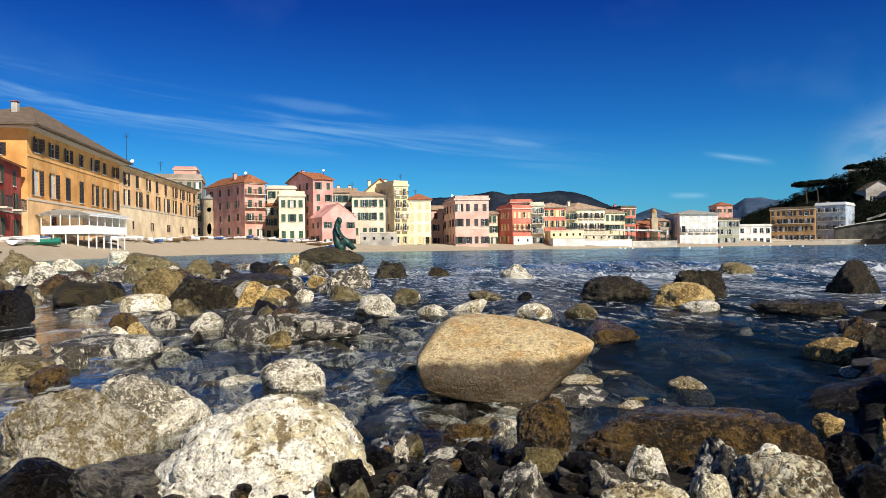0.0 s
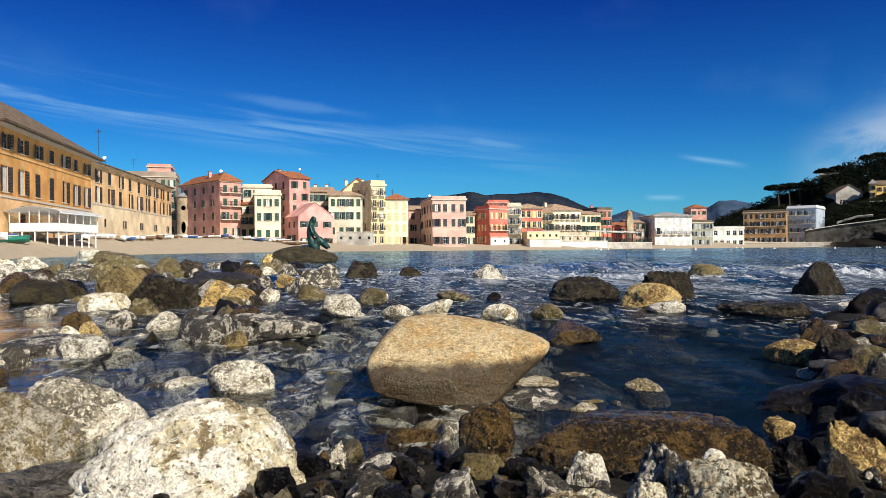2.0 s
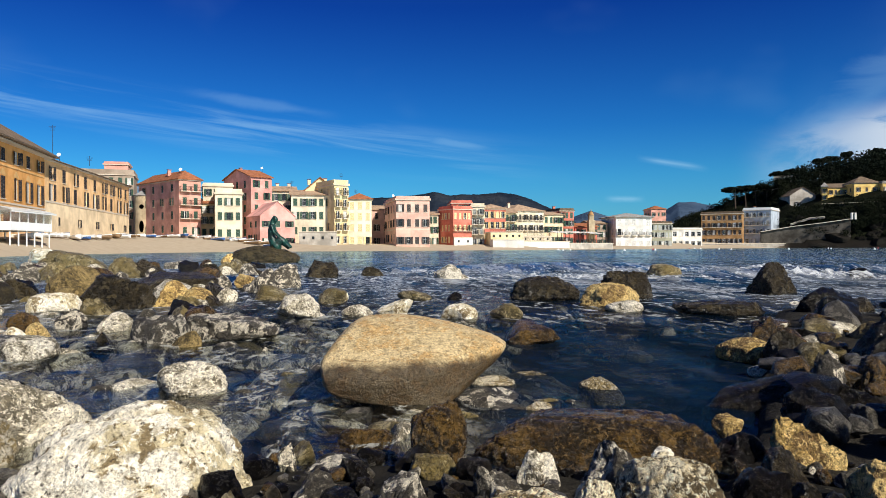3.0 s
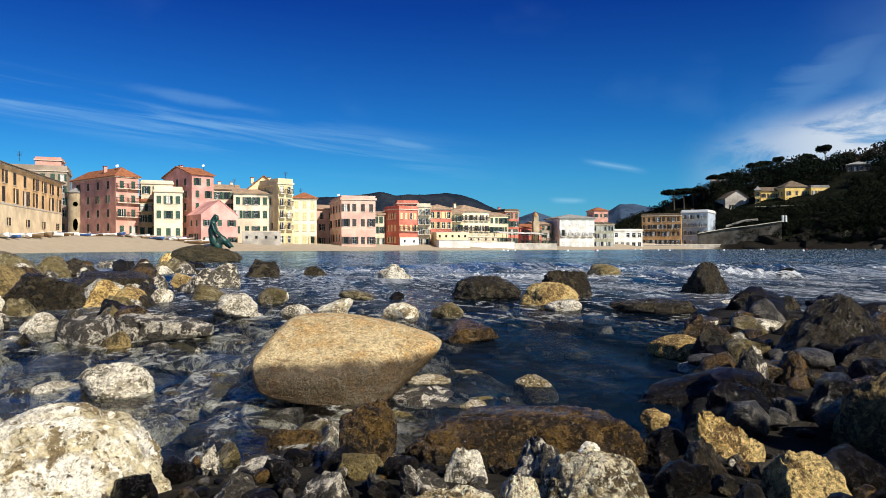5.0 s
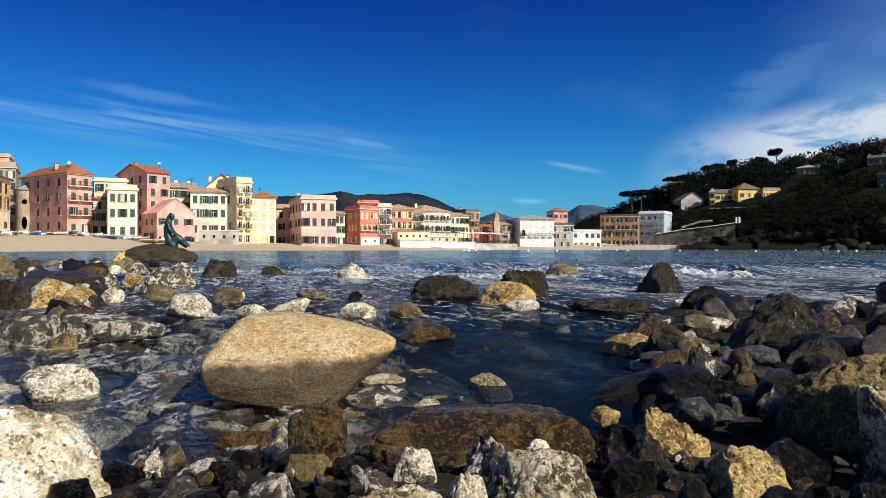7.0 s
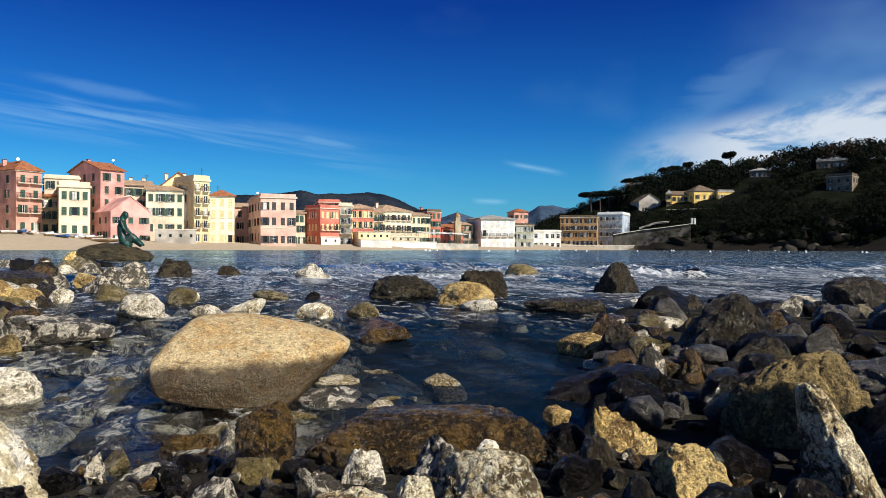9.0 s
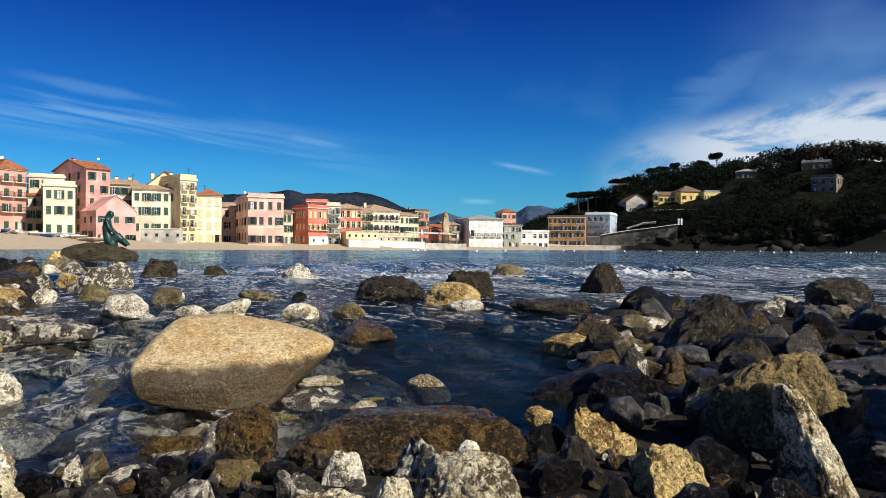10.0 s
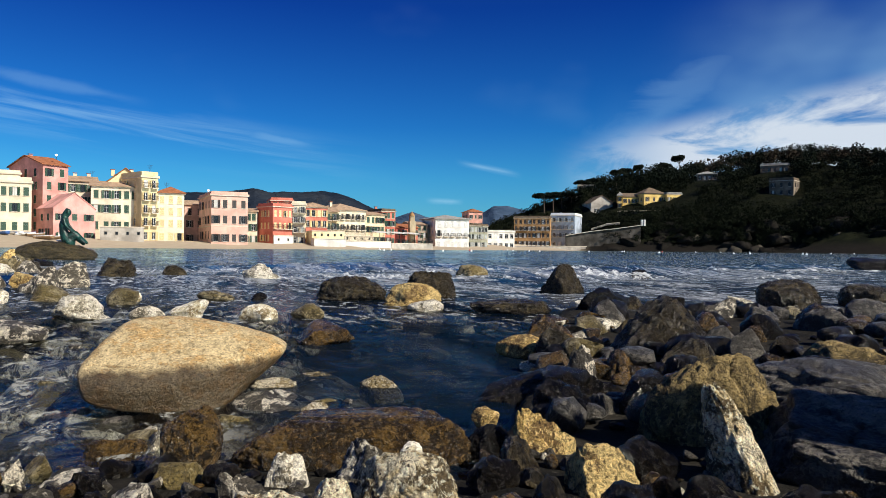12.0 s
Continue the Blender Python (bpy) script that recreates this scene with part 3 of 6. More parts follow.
far_hill("backdrop", [(10, 20), (13, 70), (15, 105), (16.6, 128), (18, 108), (19.3, 88), (20.5, 96), (22, 118), (23.2, 150), (24.3, 150), (25.5, 138), (28, 120), (33, 60)],
         2400, HILL_FAR, 7.0, "distant mountains with blue haze in their colour")

# ---- houses ----
MESHES = {}


def shared(key, make):
    if key not in MESHES:
        MESHES[key] = make()
    return MESHES[key]


def frame_mesh(w, h):
    """Casement frame with a mullion and a transom, in one piece."""
    bm = bmesh.new()
    t = 0.07
    xs = [-w / 2, -w / 2 + t, -t / 2, t / 2, w / 2 - t, w / 2]
    zs = [0, t, h * 0.62, h * 0.62 + 0.05, h - t, h]
    grid = [[bm.verts.new((x, 0.10, z)) for z in zs] for x in xs]
    for i in range(5):
        for k in range(5):
            if i in (0, 2, 4) or k in (0, 2, 4):
                bm.faces.new((grid[i][k], grid[i + 1][k], grid[i + 1][k + 1], grid[i][k + 1]))
    bmesh.ops.solidify(bm, geom=bm.faces, thickness=-0.06)
    return finish(bm, "window", WHITE)


def pane_mesh(w, h, mat=None):
    return finish(boxed(-w / 2 + 0.05, w / 2 - 0.05, 0.12, 0.14, 0.05, h - 0.05), "pane", mat or GLASS)


def shutter_mesh(w, h, mat):
    """One louvred leaf, hinged at x = 0."""
    bm = bmesh.new()
    t = 0.06
    for a in ((0, t, 0, h), (w - t, w, 0, h), (t, w - t, 0, t), (t, w - t, h - t, h), (t, w - t, h * 0.45, h * 0.45 + t)):
        box(bm, a[0], a[1], -0.05, 0.0, a[2], a[3])
    n = max(4, int(h / 0.16))
    for i in range(n):
        z = t + (h - 2 * t) * i / n
        vs = [bm.verts.new(p) for p in ((t, -0.045, z), (w - t, -0.045, z), (w - t, -0.005, z + 0.14), (t, -0.005, z + 0.14))]
        bm.faces.new(vs)
    return finish(bm, "shutter", mat)


def sill_mesh(w):
    return finish(boxed(-w / 2 - 0.12, w / 2 + 0.12, -0.10, 0.05, -0.10, 0.0), "sill", TRIM)


def balcony_mesh(w, d):
    bm = boxed(-w / 2, w / 2, -d, 0, -0.14, 0.0)
    return finish(bm, "balcony_slab", TRIM)


def railing_mesh(w, d):
    bm = bmesh.new()
    box(bm, -w / 2, w / 2, -d, -d + 0.05, 0.92, 0.98)
    for x in (-w / 2, w / 2 - 0.05):
        box(bm, x, x + 0.05, -d, 0, 0.92, 0.98)
    n = int(w / 0.16)
    for i in range(n + 1):
        x = -w / 2 + 0.02 + (w - 0.06) * i / n
        box(bm, x, x + 0.025, -d + 0.01, -d + 0.035, 0, 0.93)
    for s in (-w / 2, w / 2 - 0.03):
        for i in range(1, 5):
            box(bm, s, s + 0.025, -d + d * i / 5, -d + d * i / 5 + 0.025, 0, 0.93)
    return finish(bm, "railing", IRON)


def wall_side(bm, o, u, length, z0, z1, holes, recess=0.22):
    """One outer wall along u from o, with holes (x, z, w, h) that run back into it."""
    u = Vector(u)
    inward = Vector((-u.y, u.x, 0))
    o = Vector((o[0], o[1], 0))

    def at(x, z, back=0.0):
        p = o + u * x + inward * back
        return bm.verts.new((p.x, p.y, z))

    xs = sorted({0.0, length, *[round(h[0] - h[2] / 2, 3) for h in holes], *[round(h[0] + h[2] / 2, 3) for h in holes]})
    zs = sorted({z0, z1, *[round(h[1], 3) for h in holes], *[round(h[1] + h[3], 3) for h in holes]})
    for xa, xb in zip(xs, xs[1:]):
        for za, zb in zip(zs, zs[1:]):
            xm, zm = (xa + xb) / 2, (za + zb) / 2
            if any(abs(xm - h[0]) < h[2] / 2 and h[1] < zm < h[1] + h[3] for h in holes):
                continue
            bm.faces.new((at(xa, za), at(xb, za), at(xb, zb), at(xa, zb)))
    for x, z, w, h in holes:
        a, b = x - w / 2, x + w / 2
        for p, q in (((a, z), (b, z)), ((b, z), (b, z + h)), ((b, z + h), (a, z + h)), ((a, z + h), (a, z))):
            bm.faces.new((at(*p), at(*q), at(*q, recess), at(*p, recess)))


def roof_mesh(kind, w, d, z, over, rise, mat, ends=None):
    """gable: ridge along x; gable_front: ridge along y; hip; flat: parapet."""
    bm = bmesh.new()
    x0, x1, y0, y1 = -over, w + over, -over, d + over
    if kind == "flat":
        box(bm, x0 + over * 0.4, x1 - over * 0.4, y0 + over * 0.4, y1 - over * 0.4, z, z + 0.25)
        for a in ((0, w, 0, 0.25), (0, w, d - 0.25, d), (0, 0.25, 0.25, d - 0.25), (w - 0.25, w, 0.25, d - 0.25)):
            box(bm, a[0], a[1], a[2], a[3], z + 0.25, z + 0.25 + rise)
        return finish(bm, "roof", mat)
    base = [(x0, y0), (x1, y0), (x1, y1), (x0, y1)]
    if kind == "gable":
        ridge = [(x0, d / 2), (x1, d / 2)]
    elif kind == "gable_front":
        ridge = [(w / 2, y0), (w / 2, y1)]
    else:
        k = min(w, d) / 2 if ends is None else ends
        ridge = [(k, d / 2), (w - k, d / 2)] if w > d else [(w / 2, k), (w / 2, d - k)]
        if abs(w - d) < 0.2:
            ridge = [(w / 2, d / 2 - 0.1), (w / 2, d / 2 + 0.1)]
    t = 0.16
    if kind in ("gable", "gable_front"):
        for side in (0, 1):
            if kind == "gable":
                ye, ym = (y0, d / 2) if side == 0 else (y1, d / 2)
                ze = z - over * rise / (d / 2)
                quad = [(x0, ye, ze), (x1, ye, ze), (x1, ym, z + rise), (x0, ym, z + rise)]
            else:
                xe, xm = (x0, w / 2) if side == 0 else (x1, w / 2)
                ze = z - over * rise / (w / 2)
                quad = [(xe, y0, ze), (xe, y1, ze), (xm, y1, z + rise), (xm, y0, z + rise)]
            a = [bm.verts.new((q[0], q[1], q[2] + 0.02)) for q in quad]
            b = [bm.verts.new((q[0], q[1], q[2] + 0.02 + t)) for q in quad]
            bm.faces.new(a)
            bm.faces.new(b)
            for k in range(4):
                bm.faces.new((a[k], a[(k + 1) % 4], b[(k + 1) % 4], b[k]))
        bmesh.ops.remove_doubles(bm, verts=bm.verts, dist=0.001)
        bmesh.ops.recalc_face_normals(bm, faces=bm.faces)
        return finish(bm, "roof", mat)
    lo = [bm.verts.new((*p, z)) for p in base]
    hi = [bm.verts.new((*p, z + t)) for p in base]
    r = [bm.verts.new((*p, z + t + rise)) for p in ridge]
    along_x = abs(ridge[0][1] - ridge[1][1]) < 1e-6
    bm.faces.new(lo[::-1])
    for i in range(4):
        bm.faces.new((lo[i], lo[(i + 1) % 4], hi[(i + 1) % 4], hi[i]))
    if along_x:
        bm.faces.new((hi[0], hi[1], r[1], r[0]))
        bm.faces.new((hi[2], hi[3], r[0], r[1]))
        bm.faces.new((hi[1], hi[2], r[1]))
        bm.faces.new((hi[3], hi[0], r[0]))
    else:
        bm.faces.new((hi[0], hi[1], r[0]))
        bm.faces.new((hi[1], hi[2], r[1], r[0]))
        bm.faces.new((hi[2], hi[3], r[1]))
        bm.faces.new((hi[3], hi[0], r[0], r[1]))
    return finish(bm, "roof", mat)


def chimney(parent, x, y, z, mat, h=1.2):
    c = part("chimney", boxed(-0.35, 0.35, -0.3, 0.3, 0, h, 0.03), mat, parent)
    c.location = (x, y, z)
    cap = part("cap", boxed(-0.45, 0.45, -0.4, 0.4, h + 0.12, h + 0.2), ROOF_RED, c)
    for s in (-0.25, 0.25):
        box_part = part("cap_post", boxed(s - 0.06, s + 0.06, -0.06, 0.06, h, h + 0.12), mat, c)
    return cap


def windows_of(parent, o, turn, holes, shut, mat, balconies, rng, pale=0.0):
    """Window, pane and leaves at each hole of one wall. shut: share of closed shutters, -1 for none at all."""
    for x, z, w, h in holes:
        m = Matrix.Translation((o[0], o[1], 0)) @ Matrix.Rotation(turn, 4, "Z") @ Matrix.Translation((x, 0, z))
        win = part("window", shared(("f", w, h), lambda: frame_mesh(w, h)), None, parent)
        win.matrix_local = m
        if pale and rng.random() < pale:
            part("pane", shared(("c", w, h), lambda: pane_mesh(w, h, CURTAIN)), None, win, "curtained pane")
        else:
            part("pane", shared(("p", w, h), lambda: pane_mesh(w, h)), None, win)
        part("sill", shared(("s", w), lambda: sill_mesh(w)), None, win)
        if shut >= 0:
            lw = w / 2
            leaf = shared(("l", w, h, mat.name), lambda: shutter_mesh(lw, h, mat))
            closed = rng.random() < shut
            for side in (-1, 1):
                s = part("shutter", leaf, None, win)
                if closed:
                    s.matrix_local = Matrix.Translation((-w / 2, 0.03, 0)) if side < 0 else Matrix.Translation((0, 0.03, 0))
                else:
                    swing = radians(rng.choice((168, 172, 150)))
                    if side < 0:
                        s.matrix_local = Matrix.Translation((-w / 2, -0.02, 0)) @ Matrix.Rotation(-swing, 4, "Z") @ Matrix.Diagonal((1, -1, 1, 1))
                    else:
                        s.matrix_local = Matrix.Translation((w / 2, -0.02, 0)) @ Matrix.Rotation(swing - math.pi, 4, "Z")
        if (round(x, 2), round(z, 2)) in balconies:
            bw, bd = balconies[(round(x, 2), round(z, 2))]
            slab = part("balcony", shared(("b", bw, bd), lambda: balcony_mesh(bw, bd)), None, parent)
            slab.matrix_local = m
            tagged(part("railing", shared(("r", bw, bd), lambda: railing_mesh(bw, bd)), None, slab), kind="stuff")


def spread(length, cols, floors, z0, z1, w, h, ground_h=None, margin=0.0, skip=(), top_h=None):
    """Regular holes: cols across, floors up."""
    holes = []
    storey = (z1 - z0) / floors
    for f in range(floors):
        hh = min(h, storey - 0.7)
        if f == 0 and ground_h is not None:
            hh = ground_h
        if f == floors - 1 and top_h is not None:
            hh = top_h
        for c in range(cols):
            if (c, f) in skip:
                continue
            x = margin + (length - 2 * margin) * (c + 0.5) / cols
            ww = min(w, (length - 2 * margin) / cols * 0.6)
            z = z0 + storey * f + (0.35 * (storey - hh) if f or ground_h is None else 0.02)
            holes.append((round(x, 2), round(z, 2), round(ww, 2), round(hh, 2)))
    return holes


def house(name, label, p0, p1, deep, base, eave, floors, front, wall, roof="flat", roof_mat=None, rise=0.8, left=0, right=0, shut=0.6,
          leaf=None, win=(0.85, 1.55), over=0.4, balcony=None, ground_h=1.5, seed=1, chimneys=0, band=None, group="houses along the bay", category="house",
          margin=0.0, skip=(), sunk=2.6, ends=None, plinth=None, top_h=None, rows=None, pale=0.15):
    """A house whose front runs from p0 to p1 (left to right as one faces it)."""
    rng = random.Random(seed)
    d = Vector((p1[0] - p0[0], p1[1] - p0[1], 0))
    w = d.length
    m = Matrix.Translation((p0[0], p0[1], 0)) @ Matrix.Rotation(math.atan2(d.y, d.x), 4, "Z")
    h = thing(name, m, label, category, group)
    leaf = leaf or SHUTTER_GREEN
    if roof == "flat" and roof_mat is TRIM:
        roof_mat = wall
    bm = bmesh.new()
    holes = {}
    holes["front"] = spread(w, front, floors, base, eave, *win, ground_h=ground_h, margin=margin, skip=skip, top_h=top_h)
    if rows:
        holes["front"] = [(round(w * (c + 0.5 + shift) / cols, 2), z, ww, hh) for z, hh, ww, cols, shift in rows for c in range(cols)]
    holes["left"] = spread(deep, left, floors, base, eave, *win, margin=1.0) if left else []
    holes["right"] = spread(deep, right, floors, base, eave, *win, margin=1.0) if right else []
    wall_side(bm, (0, 0), (1, 0, 0), w, base - sunk, eave, holes["front"])
    wall_side(bm, (w, 0), (0, 1, 0), deep, base - sunk, eave, holes["right"])
    wall_side(bm, (w, deep), (-1, 0, 0), w, base - sunk, eave, [])
    wall_side(bm, (0, deep), (0, -1, 0), deep, base - sunk, eave, holes["left"])
    if roof == "gable":
        for x in (0.0, w):
            bm.faces.new([bm.verts.new(v) for v in ((x, 0, eave), (x, deep, eave), (x, deep / 2, eave + rise))])
    elif roof == "gable_front":
        for y in (0.0, deep):
            bm.faces.new([bm.verts.new(v) for v in ((0, y, eave), (w, y, eave), (w / 2, y, eave + rise))])
    bmesh.ops.remove_doubles(bm, verts=bm.verts, dist=0.002)
    part("wall", bm, wall, h)
    part("roof", roof_mesh(roof, w, deep, eave + 0.004, over, rise, roof_mat or ROOF_RED, ends), None, h)
    if roof in ("flat", "hip"):
        part("cornice", boxed(-over * 0.6, w + over * 0.6, -over * 0.6, deep + over * 0.6, eave - 0.16, eave), TRIM if band is None else band, h)
    if band is not None:
        part("string_course", boxed(-0.06, w + 0.06, -0.06, deep, base + (eave - base) / floors - 0.1, base + (eave - base) / floors + 0.08), band, h)
    if plinth is not None:
        pz, pm = plinth
        bm = bmesh.new()
        wall_side(bm, (-0.03, -0.03), (1, 0, 0), w + 0.06, base - sunk, pz, [(round(a + 0.03, 3), b, c, e) for a, b, c, e in holes["front"] if b + e < pz])
        wall_side(bm, (-0.03, deep), (0, -1, 0), deep + 0.03, base - sunk, pz, [h2 for h2 in holes["left"] if h2[1] + h2[3] < pz])
        part("plinth", bm, pm, h)
        part("string_course", boxed(-0.10, w + 0.10, -0.10, 0.0, pz + 0.003, pz + 0.22), TRIM, h)
    bal = {}
    if balcony:
        floors_with, bw, bd = balcony
        storey = (eave - base) / floors
        for x, z, ww, hh in holes["front"]:
            if int((z - base) / storey + 1e-3) in floors_with:
                bal[(x, z)] = (bw, bd)
    windows_of(h, (0, 0), 0.0, holes["front"], shut, leaf, bal, rng, pale)
    windows_of(h, (0, deep), -math.pi / 2, holes["left"], shut, leaf, {}, rng, pale)
    windows_of(h, (w, 0), math.pi / 2, holes["right"], shut, leaf, {}, rng)
    for i in range(chimneys):
        chimney(h, w * (0.25 + 0.5 * i / max(1, chimneys - 1 or 1)), deep * rng.uniform(0.3, 0.6), eave + (rise * 0.6 if roof != "flat" else 0.2), P_STONE if category == "building" else wall)
    return h

# ---- boulders ----
SPHERES = {}


def sphere(level):
    if level not in SPHERES:
        bm = bmesh.new()
        bmesh.ops.create_icosphere(bm, subdivisions=level, radius=1.0)
        bm.verts.index_update()
        SPHERES[level] = (np.array([v.co[:] for v in bm.verts]), [tuple(v.index for v in f.verts) for f in bm.faces])
        bm.free()
    return SPHERES[level]


# how a stone is cut: number of planes, their nearest and farthest distance, how worn the edges are, how rough the skin is
CUTS = {"round": (13, 0.62, 0.92, 0.09, 0.09), "cut": (17, 0.46, 0.85, 0.035, 0.11), "flat": (10, 0.55, 0.9, 0.05, 0.08), "peak": (12, 0.45, 0.8, 0.03, 0.13), "tan": (0, 1, 1, 0.10, 0.020),
        "slab": (5, 0.70, 1.0, 0.04, 0.08), "dome": (9, 0.72, 1.0, 0.10, 0.11), "block": (6, 0.86, 1.15, 0.05, 0.08), "ledge": (12, 0.62, 1.0, 0.03, 0.10)}
# the slab-like sandstone: upright outline, sloping top, steep foot
TAN_CUTS = (((-0.08, 0.0, 1.0), 0.96), ((0.46, 0.0, 0.89), 0.78), ((0.855, 0.0, -0.518), 0.69), ((-0.36, 0.0, -0.93), 0.82), ((-0.98, 0.0, -0.18), 0.97),
            ((-0.90, 0.0, 0.44), 0.98), ((1.0, 0.0, 0.25), 0.97), ((0.02, -0.66, 0.75), 0.46), ((0.0, -1.0, -0.18), 0.86), ((-0.55, -0.80, 0.05), 1.10), ((0.6, -0.8, 0.0), 0.60), ((0.6, 0.8, 0.0), 0.85), ((0.0, 1.0, 0.2), 0.8))


def boulder_mesh(kind, w, d, h, seed, mat, level):
    """A stone: a ball cut by planes, worn and roughened, brought to its size; its base line lies at z = 0."""
    rng = np.random.RandomState(seed)
    v, faces = sphere(level)
    v = v.copy()
    n, lo, hi, worn, amp = CUTS[kind]
    planes = [(rng.normal(size=3), rng.uniform(lo, hi)) for _ in range(n)]
    if kind == "tan":
        planes = [(np.array(a), b) for a, b in TAN_CUTS]
        v *= 1.6
    if kind == "flat":
        planes.append((np.array((0.1, -0.25, 1.0)), 0.45))
    if kind == "slab":
        planes += [(np.array((0.80, -0.60, 0.12)), 0.42), (np.array((-0.75, -0.66, 0.05)), 0.50), (np.array((0.3, 0.9, 0.0)), 0.5)]
        v[:, :2] *= (1 - 0.42 * np.clip(v[:, 2:3], -0.3, 1))
    if kind in ("block", "ledge"):
        v = np.sign(v) * np.abs(v) ** (0.55 if kind == "block" else 0.7)
    if kind == "peak":
        v[:, :2] *= (1 - 0.55 * np.clip(v[:, 2:3], -0.2, 1))
        v[:, 0] += 0.25 * v[:, 2] * rng.choice((-1, 1))
    for normal, dist in planes:
        normal = normal / np.linalg.norm(normal)
        over = v @ normal - dist
        v -= np.outer(worn * np.logaddexp(0.0, over / worn), normal)
    off = rng.uniform(-50, 50, 3)
    shift = np.empty(len(v))
    for i, p in enumerate(v):
        q = Vector(p * 1.5 + off)
        shift[i] = amp * noise.noise(q) + amp * 0.55 * noise.noise(q * 2.3) + amp * 0.36 * noise.noise(q * 6.0)
        if kind != "tan":
            shift[i] -= amp * 0.6 * (1 - min(1.0, 5 * abs(noise.noise(q * 1.7)))) ** 2
        if kind == "ledge":
            shift[i] += 0.10 * abs(noise.noise(Vector((q.x * 0.8, q.y * 0.8 + 9, q.z * 4.5))))
        if level > 4:
            shift[i] += amp * 0.22 * noise.noise(q * 14.0) + amp * 0.13 * noise.noise(q * 29.0) - amp * 0.30 * max(0.0, noise.noise(q * 9.0) - 0.25)
    r = np.linalg.norm(v, axis=1, keepdims=True) + 1e-6
    v += v / r * shift[:, None]
    for k in range(3):
        v[:, k] = (v[:, k] - v[:, k].min()) / (v[:, k].max() - v[:, k].min()) * 2 - 1
    v[:, 0] *= w / 2
    v[:, 1] *= d / 2
    if kind == "slab":
        v[:, 0] = v[:, 0] * 0.80 - 0.42 * w * v[:, 2]
    if kind == "tan":
        v[:, 2] = (v[:, 2] + 1) / 2 * (h + 0.03) - 0.03
        return raw_mesh("boulder", v, faces, mat)
    v[:, 2] = np.where(v[:, 2] > 0, v[:, 2] * h * 0.86 + 0.14 * h, v[:, 2] * max(0.45 * h, 0.05) + 0.14 * h)
    return raw_mesh("boulder", v, faces, mat)


def shade_one_side(ob, bare):
    """Keeps the crust on most sides; the side in shade is painted with the dark stone given as bare."""
    me = ob.data
    me.materials.append(bare)
    for p in me.polygons:
        c = p.center
        if 0.85 * p.normal.y + 0.35 * p.normal.x + 0.15 * noise.noise((c.x * 22, c.y * 22, c.z * 22)) > 0.28:
            p.material_index = 1
    return ob


PLACED = []


def boulder(mat, x, y, z, w, d, h, face, kind, seed, label, tilt=0):
    near = math.hypot(x, y) < 3.3
    me = boulder_mesh(kind, w, d, h, seed, mat, 6 if near and w > 0.15 else 5 if near or w > 0.4 else 4)
    ob = new("boulder", me)
    PLACED.append((x, y, max(w, d)))
    ob.matrix_world = pose(x, y, z, 0, tilt, face)
    where = "on the stony shore" if z > 0.01 else "in shallow water"
    return tagged(ob, f"{label} {where}" if len(label.split()) < 8 else label, "boulder", "boulders on the shore")


# ---- the town along the bay ----
P_ORANGE = stucco("orange_render", (0.72, 0.35, 0.10))
P_APRICOT = stucco("apricot_render", (0.80, 0.50, 0.24))
SHUTTER_PALE = plain("pale_grey_shutter_paint", (0.55, 0.55, 0.52))
P_SAND = stucco("sand_render", (0.82, 0.64, 0.41))
P_RED = stucco("crimson_render", (0.36, 0.055, 0.035))
P_PINK = stucco("salmon_render", (0.69, 0.36, 0.28))
P_ROSE = stucco("rose_render", (0.72, 0.36, 0.31))
P_PALEPINK = stucco("pale_pink_render", (0.72, 0.45, 0.355))
P_CREAM = stucco("cream_render", (0.73, 0.64, 0.47))
P_YELLOW = stucco("yellow_render", (0.75, 0.62, 0.36))
P_LEMON = stucco("pale_yellow_render", (0.80, 0.72, 0.51))
P_BRICK = stucco("brick_red_render", (0.56, 0.17, 0.115))
P_TAUPE = stucco("taupe_render", (0.36, 0.29, 0.22))
P_WHITE = stucco("white_render", (0.74, 0.72, 0.66))
P_BROWN = stucco("brown_render", (0.36, 0.23, 0.13))
P_GREEN = stucco("grey_green_render", (0.30, 0.30, 0.22))
P_OCHRE = stucco("ochre_render", (0.37, 0.21, 0.085))
P_BLUE = stucco("pale_blue_render", (0.42, 0.49, 0.57))
P_STONE = stucco("grey_stone_wall", (0.46, 0.42, 0.36), 0.4)
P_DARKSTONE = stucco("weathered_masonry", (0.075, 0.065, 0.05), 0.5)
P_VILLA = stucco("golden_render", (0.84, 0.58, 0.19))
# walls on the shaded slope: their dimness is put into the colour
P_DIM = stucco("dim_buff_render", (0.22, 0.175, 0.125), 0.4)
P_TUFF = stucco("tan_stone_wall", (0.44, 0.35, 0.22), 0.4)

house("house", "crimson house with green shutters and a tiled roof", (-36.6, 55), (-40.9, 68.6), 12, 2.2, 8.9, 3, 3, P_RED, "gable", ROOF_RED, 2.0, shut=0.3, seed=3, band=TRIM, balcony=((1,), 1.9, 0.8))
PALAZZO = house("palazzo", "large orange palazzo with a brown hipped roof and dark shutters", (-41.1, 70), (-45.7, 100), 9.5, 2.4, 13.1, 3, 7, P_ORANGE, "hip", ROOF_BROWN, 4.4, left=2, ends=13.0, plinth=(5.9, P_APRICOT), top_h=1.2,
      shut=0.35, leaf=SHUTTER_DARK, win=(1.0, 1.2), over=1.5, rows=[(10.85, 1.5, 1.3, 7, 0.0), (6.5, 2.6, 1.4, 7, 0.0), (3.0, 2.3, 1.3, 3, 0.15)], pale=0.6, seed=5, chimneys=1, category="building")
